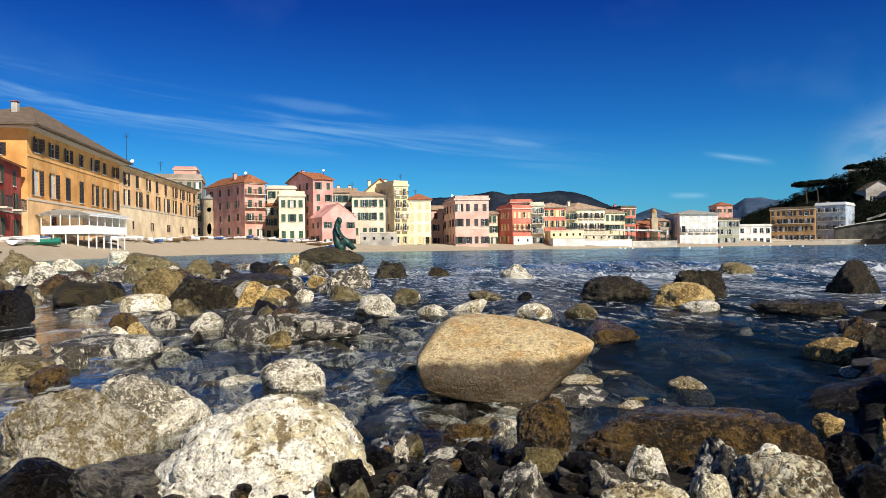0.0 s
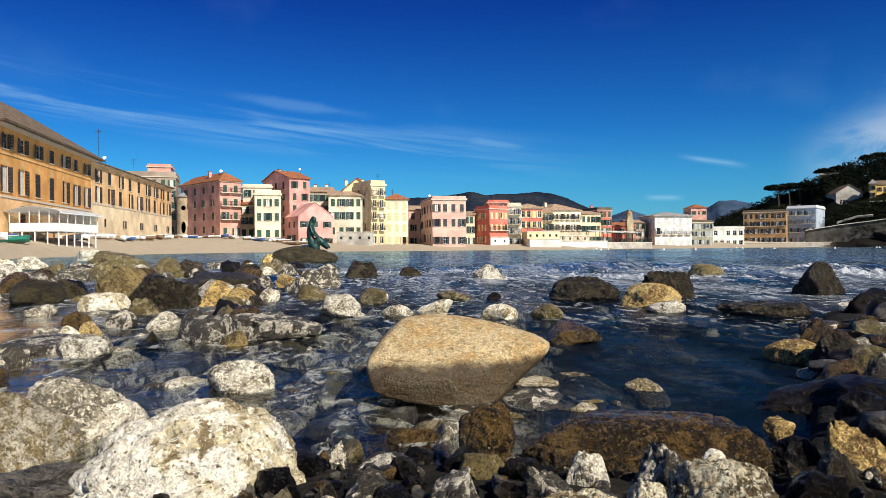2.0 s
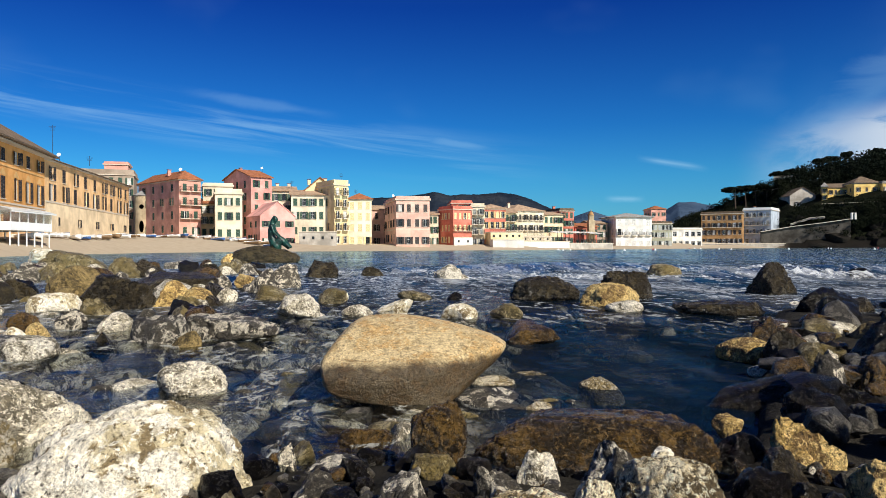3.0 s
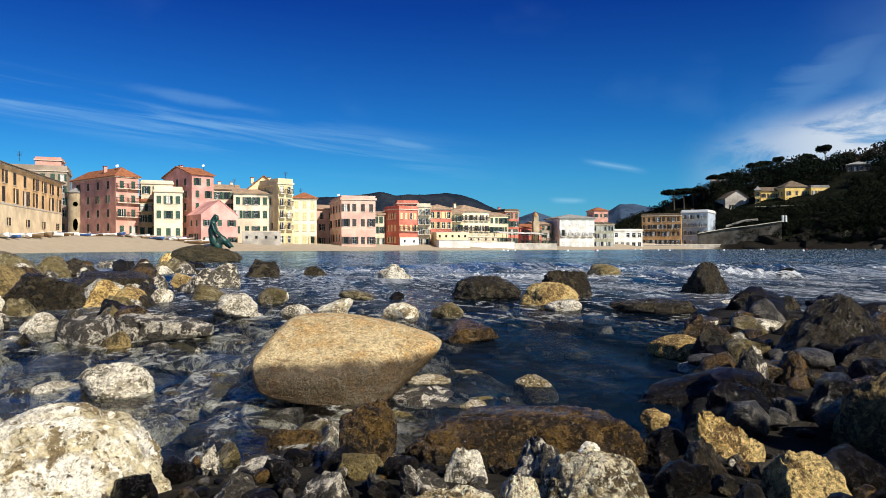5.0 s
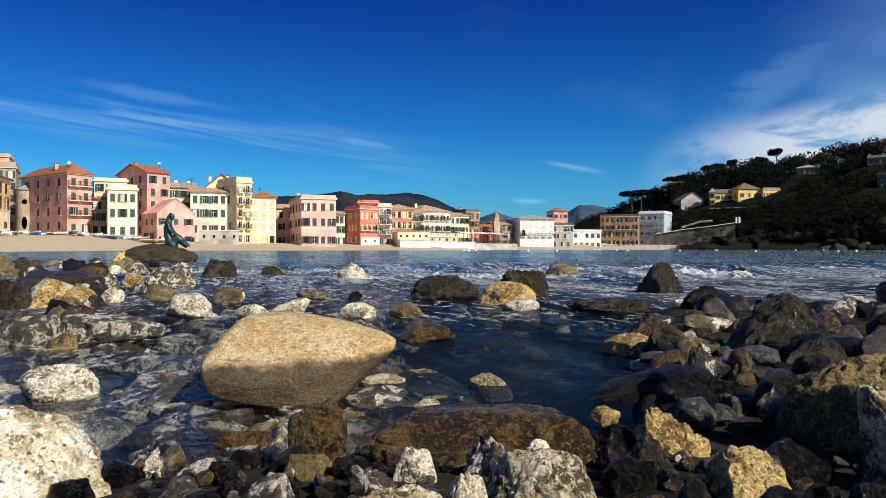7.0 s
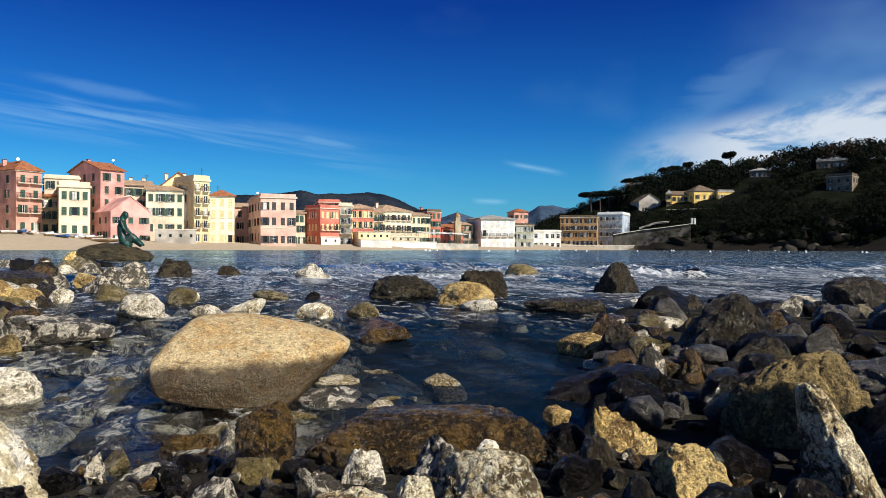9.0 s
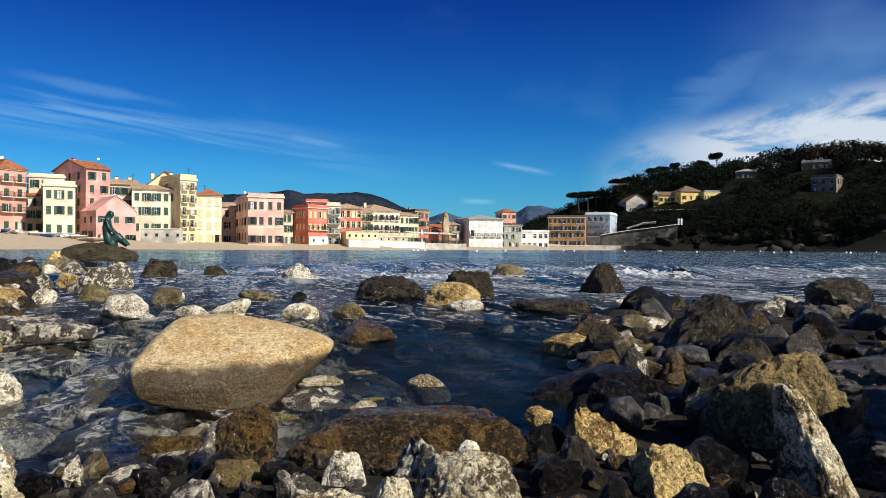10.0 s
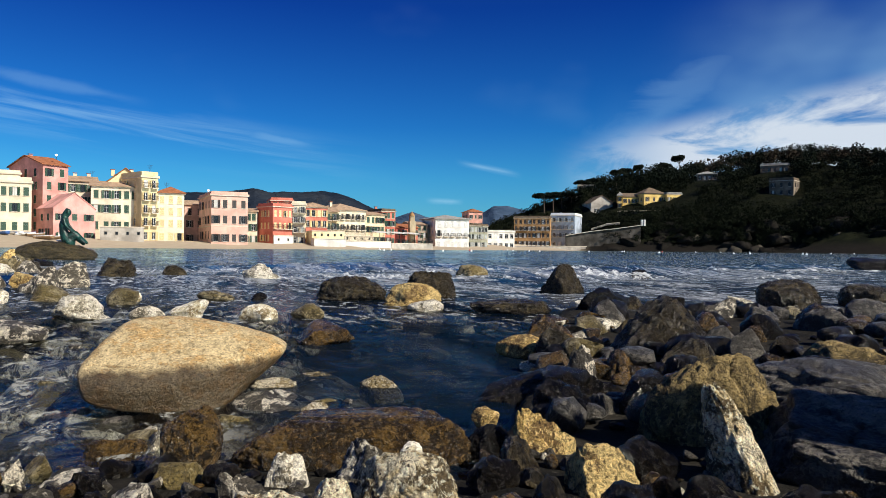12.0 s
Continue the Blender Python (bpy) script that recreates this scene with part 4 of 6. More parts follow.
house("palazzo", "long apricot building with dark shutters and a low tiled roof", (-45.9, 100.6), (-50.7, 146), 15, 2.9, 13.0, 4, 10, P_APRICOT, "hip", ROOF_BROWN, 1.8,
      shut=0.35, leaf=SHUTTER_DARK, win=(1.0, 1.6), over=0.6, rows=[(10.3, 1.9, 1.35, 9, 0.0), (7.45, 2.3, 1.35, 9, 0.0), (4.0, 1.2, 0.8, 5, 0.1)], pale=0.6, plinth=(7.1, P_SAND), seed=6, chimneys=2, category="building")
house("house", "tall taupe house with a roof terrace behind the row", (-68.0, 164.5), (-57.0, 167.4), 12, 4.5, 17.6, 5, 6, P_TAUPE, "flat", P_TAUPE, 0.9, shut=0.3, seed=8, left=2)
house("house", "pink attic storey on a roof terrace", (-64.0, 168.5), (-59.0, 169.6), 6, 16.4, 20.2, 1, 3, P_PINK, "flat", TRIM, 0.4, left=2, shut=0.4, seed=88)
house("house", "tall salmon house with green shutters and iron balconies", (-42.0, 150), (-38.4, 153.2), 19.7, 3.6, 15.0, 4, 2, P_PINK, "hip", ROOF_RED, 2.0, left=4, shut=0.7, seed=9,
      balcony=((1, 2, 3), 2.3, 0.8), chimneys=1)
house("house", "narrow yellow house with a tiled roof and balconies", (-39.2, 156), (-36.4, 156.9), 10, 3.4, 10.4, 3, 2, P_YELLOW, "gable", ROOF_RED, 1.2, shut=0.6, seed=10, balcony=((1, 2), 1.25, 0.6))
house("house", "cream house with green shutters and a terrace roof", (-33.8, 146), (-28.7, 147.3), 12, 3.0, 11.8, 3, 3, P_CREAM, "flat", TRIM, 0.7, left=2, shut=0.7, seed=11)
house("house", "pale rooftop storey of a cream house", (-39.2, 158), (-33.1, 159.5), 8, 4.0, 14.4, 4, 3, P_CREAM, "flat", TRIM, 0.4, left=2, shut=0.6, seed=12)
house("house", "tall rose-pink house with a tiled roof", (-28.9, 158), (-24.9, 161.2), 12.8, 3.0, 16.4, 5, 2, P_ROSE, "gable", ROOF_RED, 2.0, left=3, shut=0.6, seed=13, chimneys=1)
house("house", "low rose-pink gabled house on the beach", (-24.4, 143), (-18.0, 146.6), 8, 1.7, 7.1, 2, 3, P_ROSE, "gable_front", P_ROSE, 2.8, left=2, shut=0.3, seed=14, win=(0.9, 1.2), ground_h=1.0, over=0.15)
house("house", "cream house with a tiled roof behind a gable", (-25.0, 162), (-19.8, 162.9), 10, 3.4, 13.6, 4, 3, P_CREAM, "gable", ROOF_TAN, 1.3, shut=0.4, seed=15, chimneys=2)
house("house", "long cream house with dark green shutters", (-19.5, 152), (-10.5, 152.9), 12, 3.6, 12.0, 3, 5, P_CREAM, "gable", ROOF_TAN, 1.3, shut=0.5, seed=16, left=2)
house("house", "tall yellow house with a gable and stacked balconies", (-10.3, 150), (-7.4, 151.7), 12, 1.6, 14.0, 5, 2, P_YELLOW, "flat", TRIM, 0.8, left=3, shut=0.4, leaf=SHUTTER_YELLOW, seed=17,
      balcony=((1, 2, 3, 4), 1.3, 0.8))
house("house", "yellow gabled house rising behind the row", (-17.2, 157), (-10.6, 158.4), 12, 3.0, 13.3, 4, 3, P_YELLOW, "gable_front", ROOF_RED, 2.9, left=3, shut=0.4, leaf=SHUTTER_YELLOW, seed=18, chimneys=2)
house("house", "pale yellow house with ochre shutters and a red tiled roof", (-7.5, 152), (-2.5, 152.4), 14, 1.5, 11.0, 4, 3, P_LEMON, "hip", ROOF_RED, 1.4, shut=0.9, leaf=SHUTTER_YELLOW, seed=19)
house("house", "pale pink house with a flat roof and paired windows", (2.7, 150.3), (9.9, 151.3), 17.5, 1.4, 10.9, 3, 4, P_PALEPINK, "flat", TRIM, 0.5, left=4, shut=0.5, leaf=SHUTTER_DARK, seed=20, band=TRIM, win=(0.85, 1.6))
house("house", "lower pink wing with dark shutters", (-2.7, 168.5), (1.6, 169.8), 8, 1.5, 9.7, 3, 2, P_PALEPINK, "gable", ROOF_TAN, 1.1, left=2, shut=0.6, leaf=SHUTTER_DARK, seed=21)
house("house", "narrow yellowish house in the shade between taller ones", (9.9, 166), (12.9, 166), 10, 1.4, 8.4, 3, 2, P_CREAM, "gable", ROOF_TAN, 0.8, shut=0.5, seed=22)
house("house", "brick-red house with ochre shutters and white foot", (16.1, 162.8), (20.7, 165.4), 6.0, 1.3, 9.6, 3, 4, P_BRICK, "flat", TRIM, 0.5, left=3, shut=0.5, leaf=SHUTTER_YELLOW, win=(0.6, 1.4), seed=23, balcony=((1,), 1.2, 0.6))
house("house", "set-back red attic storey", (16.4, 170), (21.4, 170), 10, 7.0, 11.4, 2, 3, P_BRICK, "flat", TRIM, 0.4, left=2, shut=0.5, seed=24)
house("house", "narrow cream house with wide balconies", (20.8, 167), (24.0, 167), 12, 1.2, 10.4, 4, 2, P_CREAM, "flat", TRIM, 0.5, shut=0.2, leaf=SHUTTER_GREY, win=(0.7, 1.4), seed=25, balcony=((1, 2, 3), 1.45, 1.0))
house("house", "dark red house above a yellow terrace", (24.3, 170), (29.8, 171), 13, 2.4, 10.0, 3, 4, P_BRICK, "hip", ROOF_TAN, 1.2, shut=0.2, leaf=SHUTTER_YELLOW, seed=26, left=2)
house("house", "narrow yellow house with balconies", (29.9, 174), (33.0, 174), 10, 2.2, 9.2, 3, 2, P_YELLOW, "gable", ROOF_TAN, 1.2, shut=0.4, seed=27, balcony=((1, 2), 1.3, 0.7))
house("house", "cream house with a grey hipped roof and small balconies", (33.1, 180), (42.1, 183.4), 14, 1.8, 10.0, 3, 6, P_CREAM, "hip", ROOF_TAN, 1.9, shut=0.3, leaf=SHUTTER_DARK, win=(0.6, 1.4), seed=28, left=3, balcony=((1, 2), 1.3, 0.6), chimneys=1)
house("house", "brown house with a low tiled roof", (43.2, 188), (49.0, 190), 12, 1.8, 9.4, 3, 4, P_SAND, "gable", ROOF_TAN, 1.0, shut=0.3, seed=29, left=3)
house("house", "tall brick-pink tower house", (49.6, 196), (53.9, 197), 12, 1.8, 10.9, 4, 3, P_BRICK, "flat", ROOF_BROWN, 0.5, shut=0.4, seed=30, left=3, chimneys=1)
house("house", "low orange-red house by the quay", (54.8, 199), (61.6, 200), 9, 1.2, 6.4, 2, 4, P_BRICK, "gable", ROOF_RED, 1.1, shut=0.4, seed=31)
house("house", "grey house squeezed beside the white palace", (62.0, 208), (67.2, 208), 12, 1.2, 7.7, 3, 3, P_TAUPE, "gable", ROOF_TAN, 0.9, shut=0.5, seed=32)
house("palace", "white palace with a grey hipped roof", (68.8, 205), (80.2, 206), 11, 0.9, 9.5, 3, 5, P_WHITE, "hip", ROOF_GREY, 1.3, left=3, shut=0.95, leaf=SHUTTER_PALE, seed=33, over=0.7, win=(1.1, 1.9), band=TRIM, category="building",
      balcony=((1,), 1.6, 0.7))
house("house", "grey-green house with many windows", (85.2, 220), (92.8, 221), 12, 1.0, 8.1, 3, 6, P_GREEN, "flat", ROOF_BROWN, 0.4, shut=0.4, leaf=SHUTTER_GREY, seed=34)
house("tower_house", "pink tower house with a hipped roof on the slope", (116.5, 300), (123.2, 300), 9, 6.0, 17.0, 3, 3, P_PINK, "hip", ROOF_RED, 1.6, left=2, shut=0.3, seed=35)
house("house", "low white house with dark windows", (95.6, 228), (106.5, 229), 10, 0.9, 6.4, 2, 5, P_WHITE, "flat", TRIM, 0.3, shut=-1, seed=36, win=(1.3, 1.6), left=2)
house("house", "ochre apartment house with dark shutters", (111.4, 240.2), (122.7, 233), 14, 1.8, 12.0, 4, 8, P_OCHRE, "flat", ROOF_BROWN, 0.5, left=3, shut=0.4, leaf=SHUTTER_DARK, seed=37, balcony=((2,), 1.5, 0.7))
house("house", "pale blue apartment house with balconies", (125.6, 238), (132.4, 232), 13, 1.8, 13.2, 4, 4, P_BLUE, "flat", WHITE, 0.6, left=3, shut=0.3, leaf=SHUTTER_GREY, seed=38, balcony=((1, 2, 3), 1.8, 0.9), chimneys=1)

# painted scallops over the tall windows of the palazzo
SCALLOP = stucco("pale_fresco", (0.70, 0.42, 0.16))
def scallop_mesh():
    bm = bmesh.new()
    for cx, cz, r in ((0, 0.0, 0.62), (-0.48, -0.12, 0.42), (0.48, -0.12, 0.42)):
        ring = [bm.verts.new((cx + r * math.cos(a), -0.012 - 0.003 * r, cz + r * math.sin(a))) for a in np.linspace(0, math.pi, 11)]
        bm.faces.new(ring)
    return finish(bm, "scallop", SCALLOP)


for c in range(7):
    part("scallop", shared("scallop", scallop_mesh), None, PALAZZO).location = (30.35 * (c + 0.5) / 7, 0, 9.35)

part("string_course", boxed(-0.05, 30.4, -0.07, 0.0, 10.25, 10.42), SCALLOP, PALAZZO)

# ---- houses on the headland ----
def at_bearing(b, r):
    return r * math.sin(radians(b)), r * math.cos(radians(b))


def hill_house(label, b0, b1, r, base, eave, wall, turn=0.0, floors=2, front=4, deep=9.0, roof="hip", rise=1.8, roof_mat=None, seed=70, sunk=7.0, **more):
    """A house on the slope between two bearings; turn: how much its right end comes forward, in metres."""
    return house("villa", label, at_bearing(b0, r), at_bearing(b1, r - turn), deep, base, eave, floors, front, wall, roof, roof_mat or ROOF_BROWN, rise, left=2, right=2,
                 shut=0.4, leaf=SHUTTER_DARK, seed=seed, sunk=sunk, group="villas on the headland", ground_h=None, category="villa", **more)


hill_house("grey stone church with a steep gable on the slope", 30.95, 32.6, 300, 14.5, 20.0, P_STONE, -3, 1, 2, 12, "gable_front", 3.0, ROOF_BROWN, 71)
hill_house("slim yellow bell tower beside the church", 33.0, 33.35, 298, 15.0, 22.6, P_VILLA, 0, 3, 1, 2.2, "hip", 1.6, ROOF_GREY, 72)
hill_house("low yellow villa wing with a grey roof", 33.4, 35.0, 300, 16.2, 22.4, P_VILLA, -3, 2, 5, 8, "gable", 1.6, ROOF_BROWN, 73)
hill_house("yellow villa with a pyramid roof", 35.0, 36.5, 297, 15.5, 23.4, P_VILLA, -4, 2, 3, 8, "hip", 2.6, ROOF_BROWN, 74)
hill_house("yellow villa block above terraces", 36.7, 37.8, 299, 16.0, 23.2, P_VILLA, -3, 2, 3, 7, "flat", 0.5, ROOF_GREY, 75)
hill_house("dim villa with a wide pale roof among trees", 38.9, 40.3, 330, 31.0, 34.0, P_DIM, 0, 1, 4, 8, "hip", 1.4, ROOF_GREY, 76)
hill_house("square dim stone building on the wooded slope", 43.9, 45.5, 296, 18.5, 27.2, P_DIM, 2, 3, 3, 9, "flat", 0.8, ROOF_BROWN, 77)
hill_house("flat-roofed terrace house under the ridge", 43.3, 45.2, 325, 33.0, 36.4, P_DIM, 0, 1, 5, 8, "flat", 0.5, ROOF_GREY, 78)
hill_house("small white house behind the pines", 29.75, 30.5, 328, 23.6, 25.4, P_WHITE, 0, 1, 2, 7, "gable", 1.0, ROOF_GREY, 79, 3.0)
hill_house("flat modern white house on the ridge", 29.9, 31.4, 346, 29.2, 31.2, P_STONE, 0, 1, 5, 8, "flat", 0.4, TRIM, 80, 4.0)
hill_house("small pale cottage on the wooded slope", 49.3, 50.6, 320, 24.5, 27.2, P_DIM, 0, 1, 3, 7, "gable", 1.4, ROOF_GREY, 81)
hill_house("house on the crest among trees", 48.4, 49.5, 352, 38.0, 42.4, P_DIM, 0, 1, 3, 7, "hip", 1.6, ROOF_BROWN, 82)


def slope_wall(label, points, thick, mat, name="retaining_wall"):
    """A masonry wall through points (bearing, distance, foot, top), with a coping."""
    w = thing(name, Matrix.Identity(4), label, "wall")
    for i, ((b0, r0, f0, t0), (b1, r1, f1, t1)) in enumerate(zip(points, points[1:])):
        bm = bmesh.new()
        (x0, y0), (x1, y1) = at_bearing(b0, r0), at_bearing(b1, r1)
        n = Vector((y1 - y0, x0 - x1, 0)).normalized() * thick
        vs = [bm.verts.new(v) for v in ((x0, y0, f0), (x1, y1, f1), (x1, y1, t1), (x0, y0, t0))]
        vs2 = [bm.verts.new((v.co.x - n.x, v.co.y - n.y, v.co.z)) for v in vs]
        bm.faces.new(vs)
        bm.faces.new(vs2[::-1])
        for k in range(4):
            bm.faces.new((vs[k], vs2[k], vs2[(k + 1) % 4], vs[(k + 1) % 4]))
        part("masonry", bm, mat, w)
        bm = bmesh.new()
        a, c = Vector((x0, y0, t0)), Vector((x1, y1, t1))
        side = n * 0.7
        up = Vector((0, 0, 0.22))
        q = [a - side, c - side, c + side, a + side]
        lo = [bm.verts.new(v + Vector((0, 0, 0.004))) for v in q]
        hi = [bm.verts.new(v + up) for v in q]
        bm.faces.new(hi)
        for k in range(4):
            bm.faces.new((lo[k], lo[(k + 1) % 4], hi[(k + 1) % 4], hi[k]))
        part("coping", bm, TRIM, w)
    return w


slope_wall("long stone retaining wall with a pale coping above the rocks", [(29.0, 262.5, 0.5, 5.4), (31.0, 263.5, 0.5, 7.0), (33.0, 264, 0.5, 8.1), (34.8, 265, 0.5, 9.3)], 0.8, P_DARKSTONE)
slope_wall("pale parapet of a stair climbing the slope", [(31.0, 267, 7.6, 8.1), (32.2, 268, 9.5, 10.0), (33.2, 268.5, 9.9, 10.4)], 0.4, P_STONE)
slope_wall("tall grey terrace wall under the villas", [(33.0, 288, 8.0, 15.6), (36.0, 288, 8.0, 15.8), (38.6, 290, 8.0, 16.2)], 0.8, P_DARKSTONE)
for b in (34.86, 35.06):
    post = new("gate_post", finish(boxed(-0.3, 0.3, -0.3, 0.3, 0, 2.2, 0.05), "gate_post", P_WHITE))
    post.matrix_world = pose(*at_bearing(b, 265), 9.2)
    tagged(post, "white masonry gate post beside the stair", "post", "gate posts")

# ---- boulders, near to far ----
boulder(ST_WHITE, -0.506, 1.799, -0.07, 0.625, 0.500, 0.300, 16, "round", 611, "big cream lichen-crusted boulder")
boulder(ST_BUFF, -1.096, 2.104, -0.03, 0.422, 0.337, 0.228, 27, "dome", 12, "grey boulder crusted with pale lichen")
boulder(ST_PALE, -1.000, 2.427, -0.05, 0.389, 0.350, 0.236, 22, "dome", 13, "pale boulder streaked with lichen")
boulder(ST_PALE, -0.667, 3.109, 0.00, 0.284, 0.256, 0.118, 12, "round", 14, "flat pale stone washed by the sea")
boulder(ST_BLACKWHITE, -0.882, 4.942, 0.00, 0.605, 0.484, 0.155, 10, "flat", 15, "long pale flat stone awash")
boulder(ST_PALE, -0.580, 6.340, 0.00, 0.452, 0.406, 0.198, 5, "cut", 16, "pale rounded stone")
boulder(ST_PALE, -1.781, 4.090, 0.00, 0.295, 0.265, 0.124, 24, "round", 17, "pale rounded stone")
boulder(ST_WHITE, -2.259, 4.871, 0.00, 0.148, 0.133, 0.092, 25, "round", 18, "small white stone")
boulder(ST_BROWN, -2.360, 5.216, 0.00, 0.209, 0.188, 0.159, 24, "cut", 19, "small dark brown stone")
boulder(ST_OCHRE, -2.162, 4.985, 0.00, 0.156, 0.140, 0.106, 23, "round", 20, "small rust-coloured stone")
boulder(ST_WHITE, -2.955, 7.011, 0.00, 0.483, 0.386, 0.184, 23, "round", 21, "white-topped stone")
boulder(ST_PALE, -3.363, 6.619, 0.00, 0.276, 0.248, 0.098, 27, "round", 22, "low pale stone")
boulder(ST_DARK, -3.681, 5.934, 0.00, 0.437, 0.350, 0.301, 32, "cut", 23, "black wet boulder")
boulder(ST_WEED, -2.552, 7.510, 0.00, 0.854, 0.683, 0.351, 19, "cut", 24, "dark weedy boulder with a pale cap")
boulder(ST_OCHRE, -2.062, 7.751, 0.00, 0.434, 0.391, 0.261, 15, "cut", 25, "ochre and white stone")
boulder(ST_OCHRE, -1.843, 7.702, 0.00, 0.388, 0.350, 0.187, 13, "round", 26, "tan stone")
boulder(ST_DARK, -1.639, 6.403, 0.00, 0.267, 0.240, 0.156, 14, "cut", 27, "dark pointed stone")
boulder(ST_UMBER, -3.731, 9.319, 0.00, 0.701, 0.631, 0.387, 22, "round", 28, "brown weedy boulder")
boulder(ST_MOSS, -4.161, 8.080, 0.00, 0.569, 0.455, 0.272, 27, "round", 29, "brown rounded boulder")
boulder(ST_PALE, -6.819, 11.934, 0.00, 0.630, 0.567, 0.391, 30, "cut", 30, "pale boulder")
boulder(ST_WHITE, -9.465, 16.609, 0.05, 0.731, 0.658, 0.351, 30, "cut", 31, "white stone")
boulder(ST_PALE, -10.688, 20.131, 0.05, 0.838, 0.754, 0.395, 28, "cut", 32, "pale stone")
boulder(ST_OLIVE, -5.167, 15.059, 0.00, 0.675, 0.607, 0.436, 19, "cut", 33, "olive and yellow boulder")
boulder(ST_WEED, -4.877, 15.323, 0.00, 0.907, 0.817, 0.380, 18, "cut", 34, "dark boulder")
boulder(ST_WEED, -2.733, 10.285, 0.00, 1.070, 0.642, 0.265, 15, "flat", 35, "long dark wet rock")
boulder(ST_WEED, -3.184, 13.313, 0.00, 0.660, 0.528, 0.321, 13, "cut", 36, "dark rounded boulder")
boulder(ST_BLACKWHITE, -1.390, 10.755, 0.00, 0.577, 0.461, 0.368, 7, "cut", 37, "mottled dark boulder")
boulder(ST_WEED, -0.978, 12.358, 0.00, 0.672, 0.538, 0.395, 5, "cut", 38, "black boulder")
boulder(ST_WEED, -0.091, 12.899, 0.00, 0.537, 0.429, 0.260, 0, "dome", 39, "low dark boulder")
boulder(ST_OCHRE, -1.862, 10.820, 0.00, 0.468, 0.374, 0.217, 10, "cut", 40, "pale ochre stone")
boulder(ST_PALE, -1.606, 8.081, 0.00, 0.246, 0.221, 0.155, 11, "round", 41, "pale stone")
boulder(ST_OLIVE, -1.145, 8.397, 0.00, 0.430, 0.344, 0.179, 8, "round", 42, "olive weedy stone")
boulder(ST_OLIVE, -0.421, 7.742, 0.00, 0.304, 0.243, 0.166, 3, "round", 43, "olive weedy stone")
boulder(ST_PALE, -0.102, 6.316, 0.00, 0.278, 0.250, 0.097, 1, "round", 44, "low pale stone")
boulder(ST_WHITE, -0.372, 8.116, 0.00, 0.208, 0.187, 0.118, 3, "round", 45, "small pale stone")
boulder(ST_WHITE, -18.026, 39.096, 0.05, 1.251, 1.126, 0.619, 25, "cut", 46, "white stone on the shore")
boulder(ST_OLIVE, -8.388, 20.473, 0.05, 1.884, 1.507, 0.524, 22, "cut", 47, "brown shore boulder")
boulder(ST_OLIVE, -9.577, 16.072, 0.05, 1.029, 0.823, 0.555, 31, "round", 48, "tan shore boulder")
boulder(ST_BLACKWHITE, -2.389, 3.910, 0.00, 0.276, 0.248, 0.128, 31, "round", 49, "dark stone with white crust")
boulder(ST_OLIVE, -2.118, 3.520, 0.00, 0.316, 0.284, 0.096, 31, "round", 50, "mossy stone")
boulder(ST_BROWN, -1.823, 3.241, 0.00, 0.192, 0.173, 0.083, 29, "round", 51, "brown stone awash")
boulder(ST_BLACKWHITE, -2.027, 3.811, 0.00, 0.214, 0.192, 0.093, 28, "cut", 52, "dark stone with white crust")
boulder(ST_DARK, -1.373, 3.070, 0.00, 0.130, 0.117, 0.066, 24, "round", 53, "dark wet stone")
boulder(ST_DARK, -1.024, 1.694, -0.02, 0.265, 0.238, 0.126, 31, "round", 54, "black wet boulder")
boulder(ST_GREY, -0.762, 1.716, -0.03, 0.296, 0.237, 0.119, 24, "flat", 55, "grey lichened slab")
boulder(ST_BLACKWHITE, -2.118, 4.415, -0.01, 0.619, 0.433, 0.085, 26, "flat", 56, "dark flat stone awash")
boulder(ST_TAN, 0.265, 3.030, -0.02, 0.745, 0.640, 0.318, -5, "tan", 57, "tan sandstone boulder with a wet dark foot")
boulder(ST_WHITE, 0.219, 6.188, 0.00, 0.317, 0.285, 0.153, -2, "cut", 58, "white rounded stone")
boulder(ST_WHITE, 0.757, 5.976, 0.00, 0.316, 0.284, 0.123, -7, "round", 59, "white stone washed by the sea")
boulder(ST_OLIVE, 1.153, 5.959, 0.00, 0.281, 0.253, 0.124, -11, "round", 60, "olive stone")
boulder(ST_BROWN, 1.037, 4.412, 0.00, 0.367, 0.294, 0.130, -13, "flat", 61, "brown weedy boulder")
boulder(ST_PALE, 1.357, 12.783, 0.00, 0.706, 0.565, 0.296, -6, "cut", 62, "pale rock in the surf")
boulder(ST_WEED, 1.942, 7.963, 0.00, 0.790, 0.553, 0.270, -14, "dome", 63, "dark whale-backed boulder")
boulder(ST_OCHRE, 2.388, 7.043, 0.00, 0.598, 0.478, 0.233, -19, "dome", 64, "yellow ochre boulder")
boulder(ST_PALE, 2.344, 6.480, 0.00, 0.358, 0.286, 0.099, -20, "round", 65, "pale mottled stone")
boulder(ST_WEED, 2.946, 8.102, 0.00, 0.616, 0.493, 0.317, -20, "cut", 66, "black wet boulder")
boulder(ST_OLIVE, 5.456, 13.218, 0.00, 0.688, 0.550, 0.266, -22, "round", 67, "dark weedy boulder")
boulder(ST_WEED, 4.896, 8.497, 0.00, 0.640, 0.511, 0.402, -30, "peak", 668, "black pointed rock")
boulder(ST_OLIVE, 0.479, 8.115, 0.00, 0.403, 0.322, 0.108, -3, "round", 69, "small weedy stone")
boulder(ST_DARK, 0.923, 8.055, 0.00, 0.174, 0.157, 0.086, -7, "round", 70, "small dark stone")
boulder(ST_WEED, 3.052, 6.077, 0.00, 0.769, 0.461, 0.125, -27, "ledge", 71, "long black rock awash")
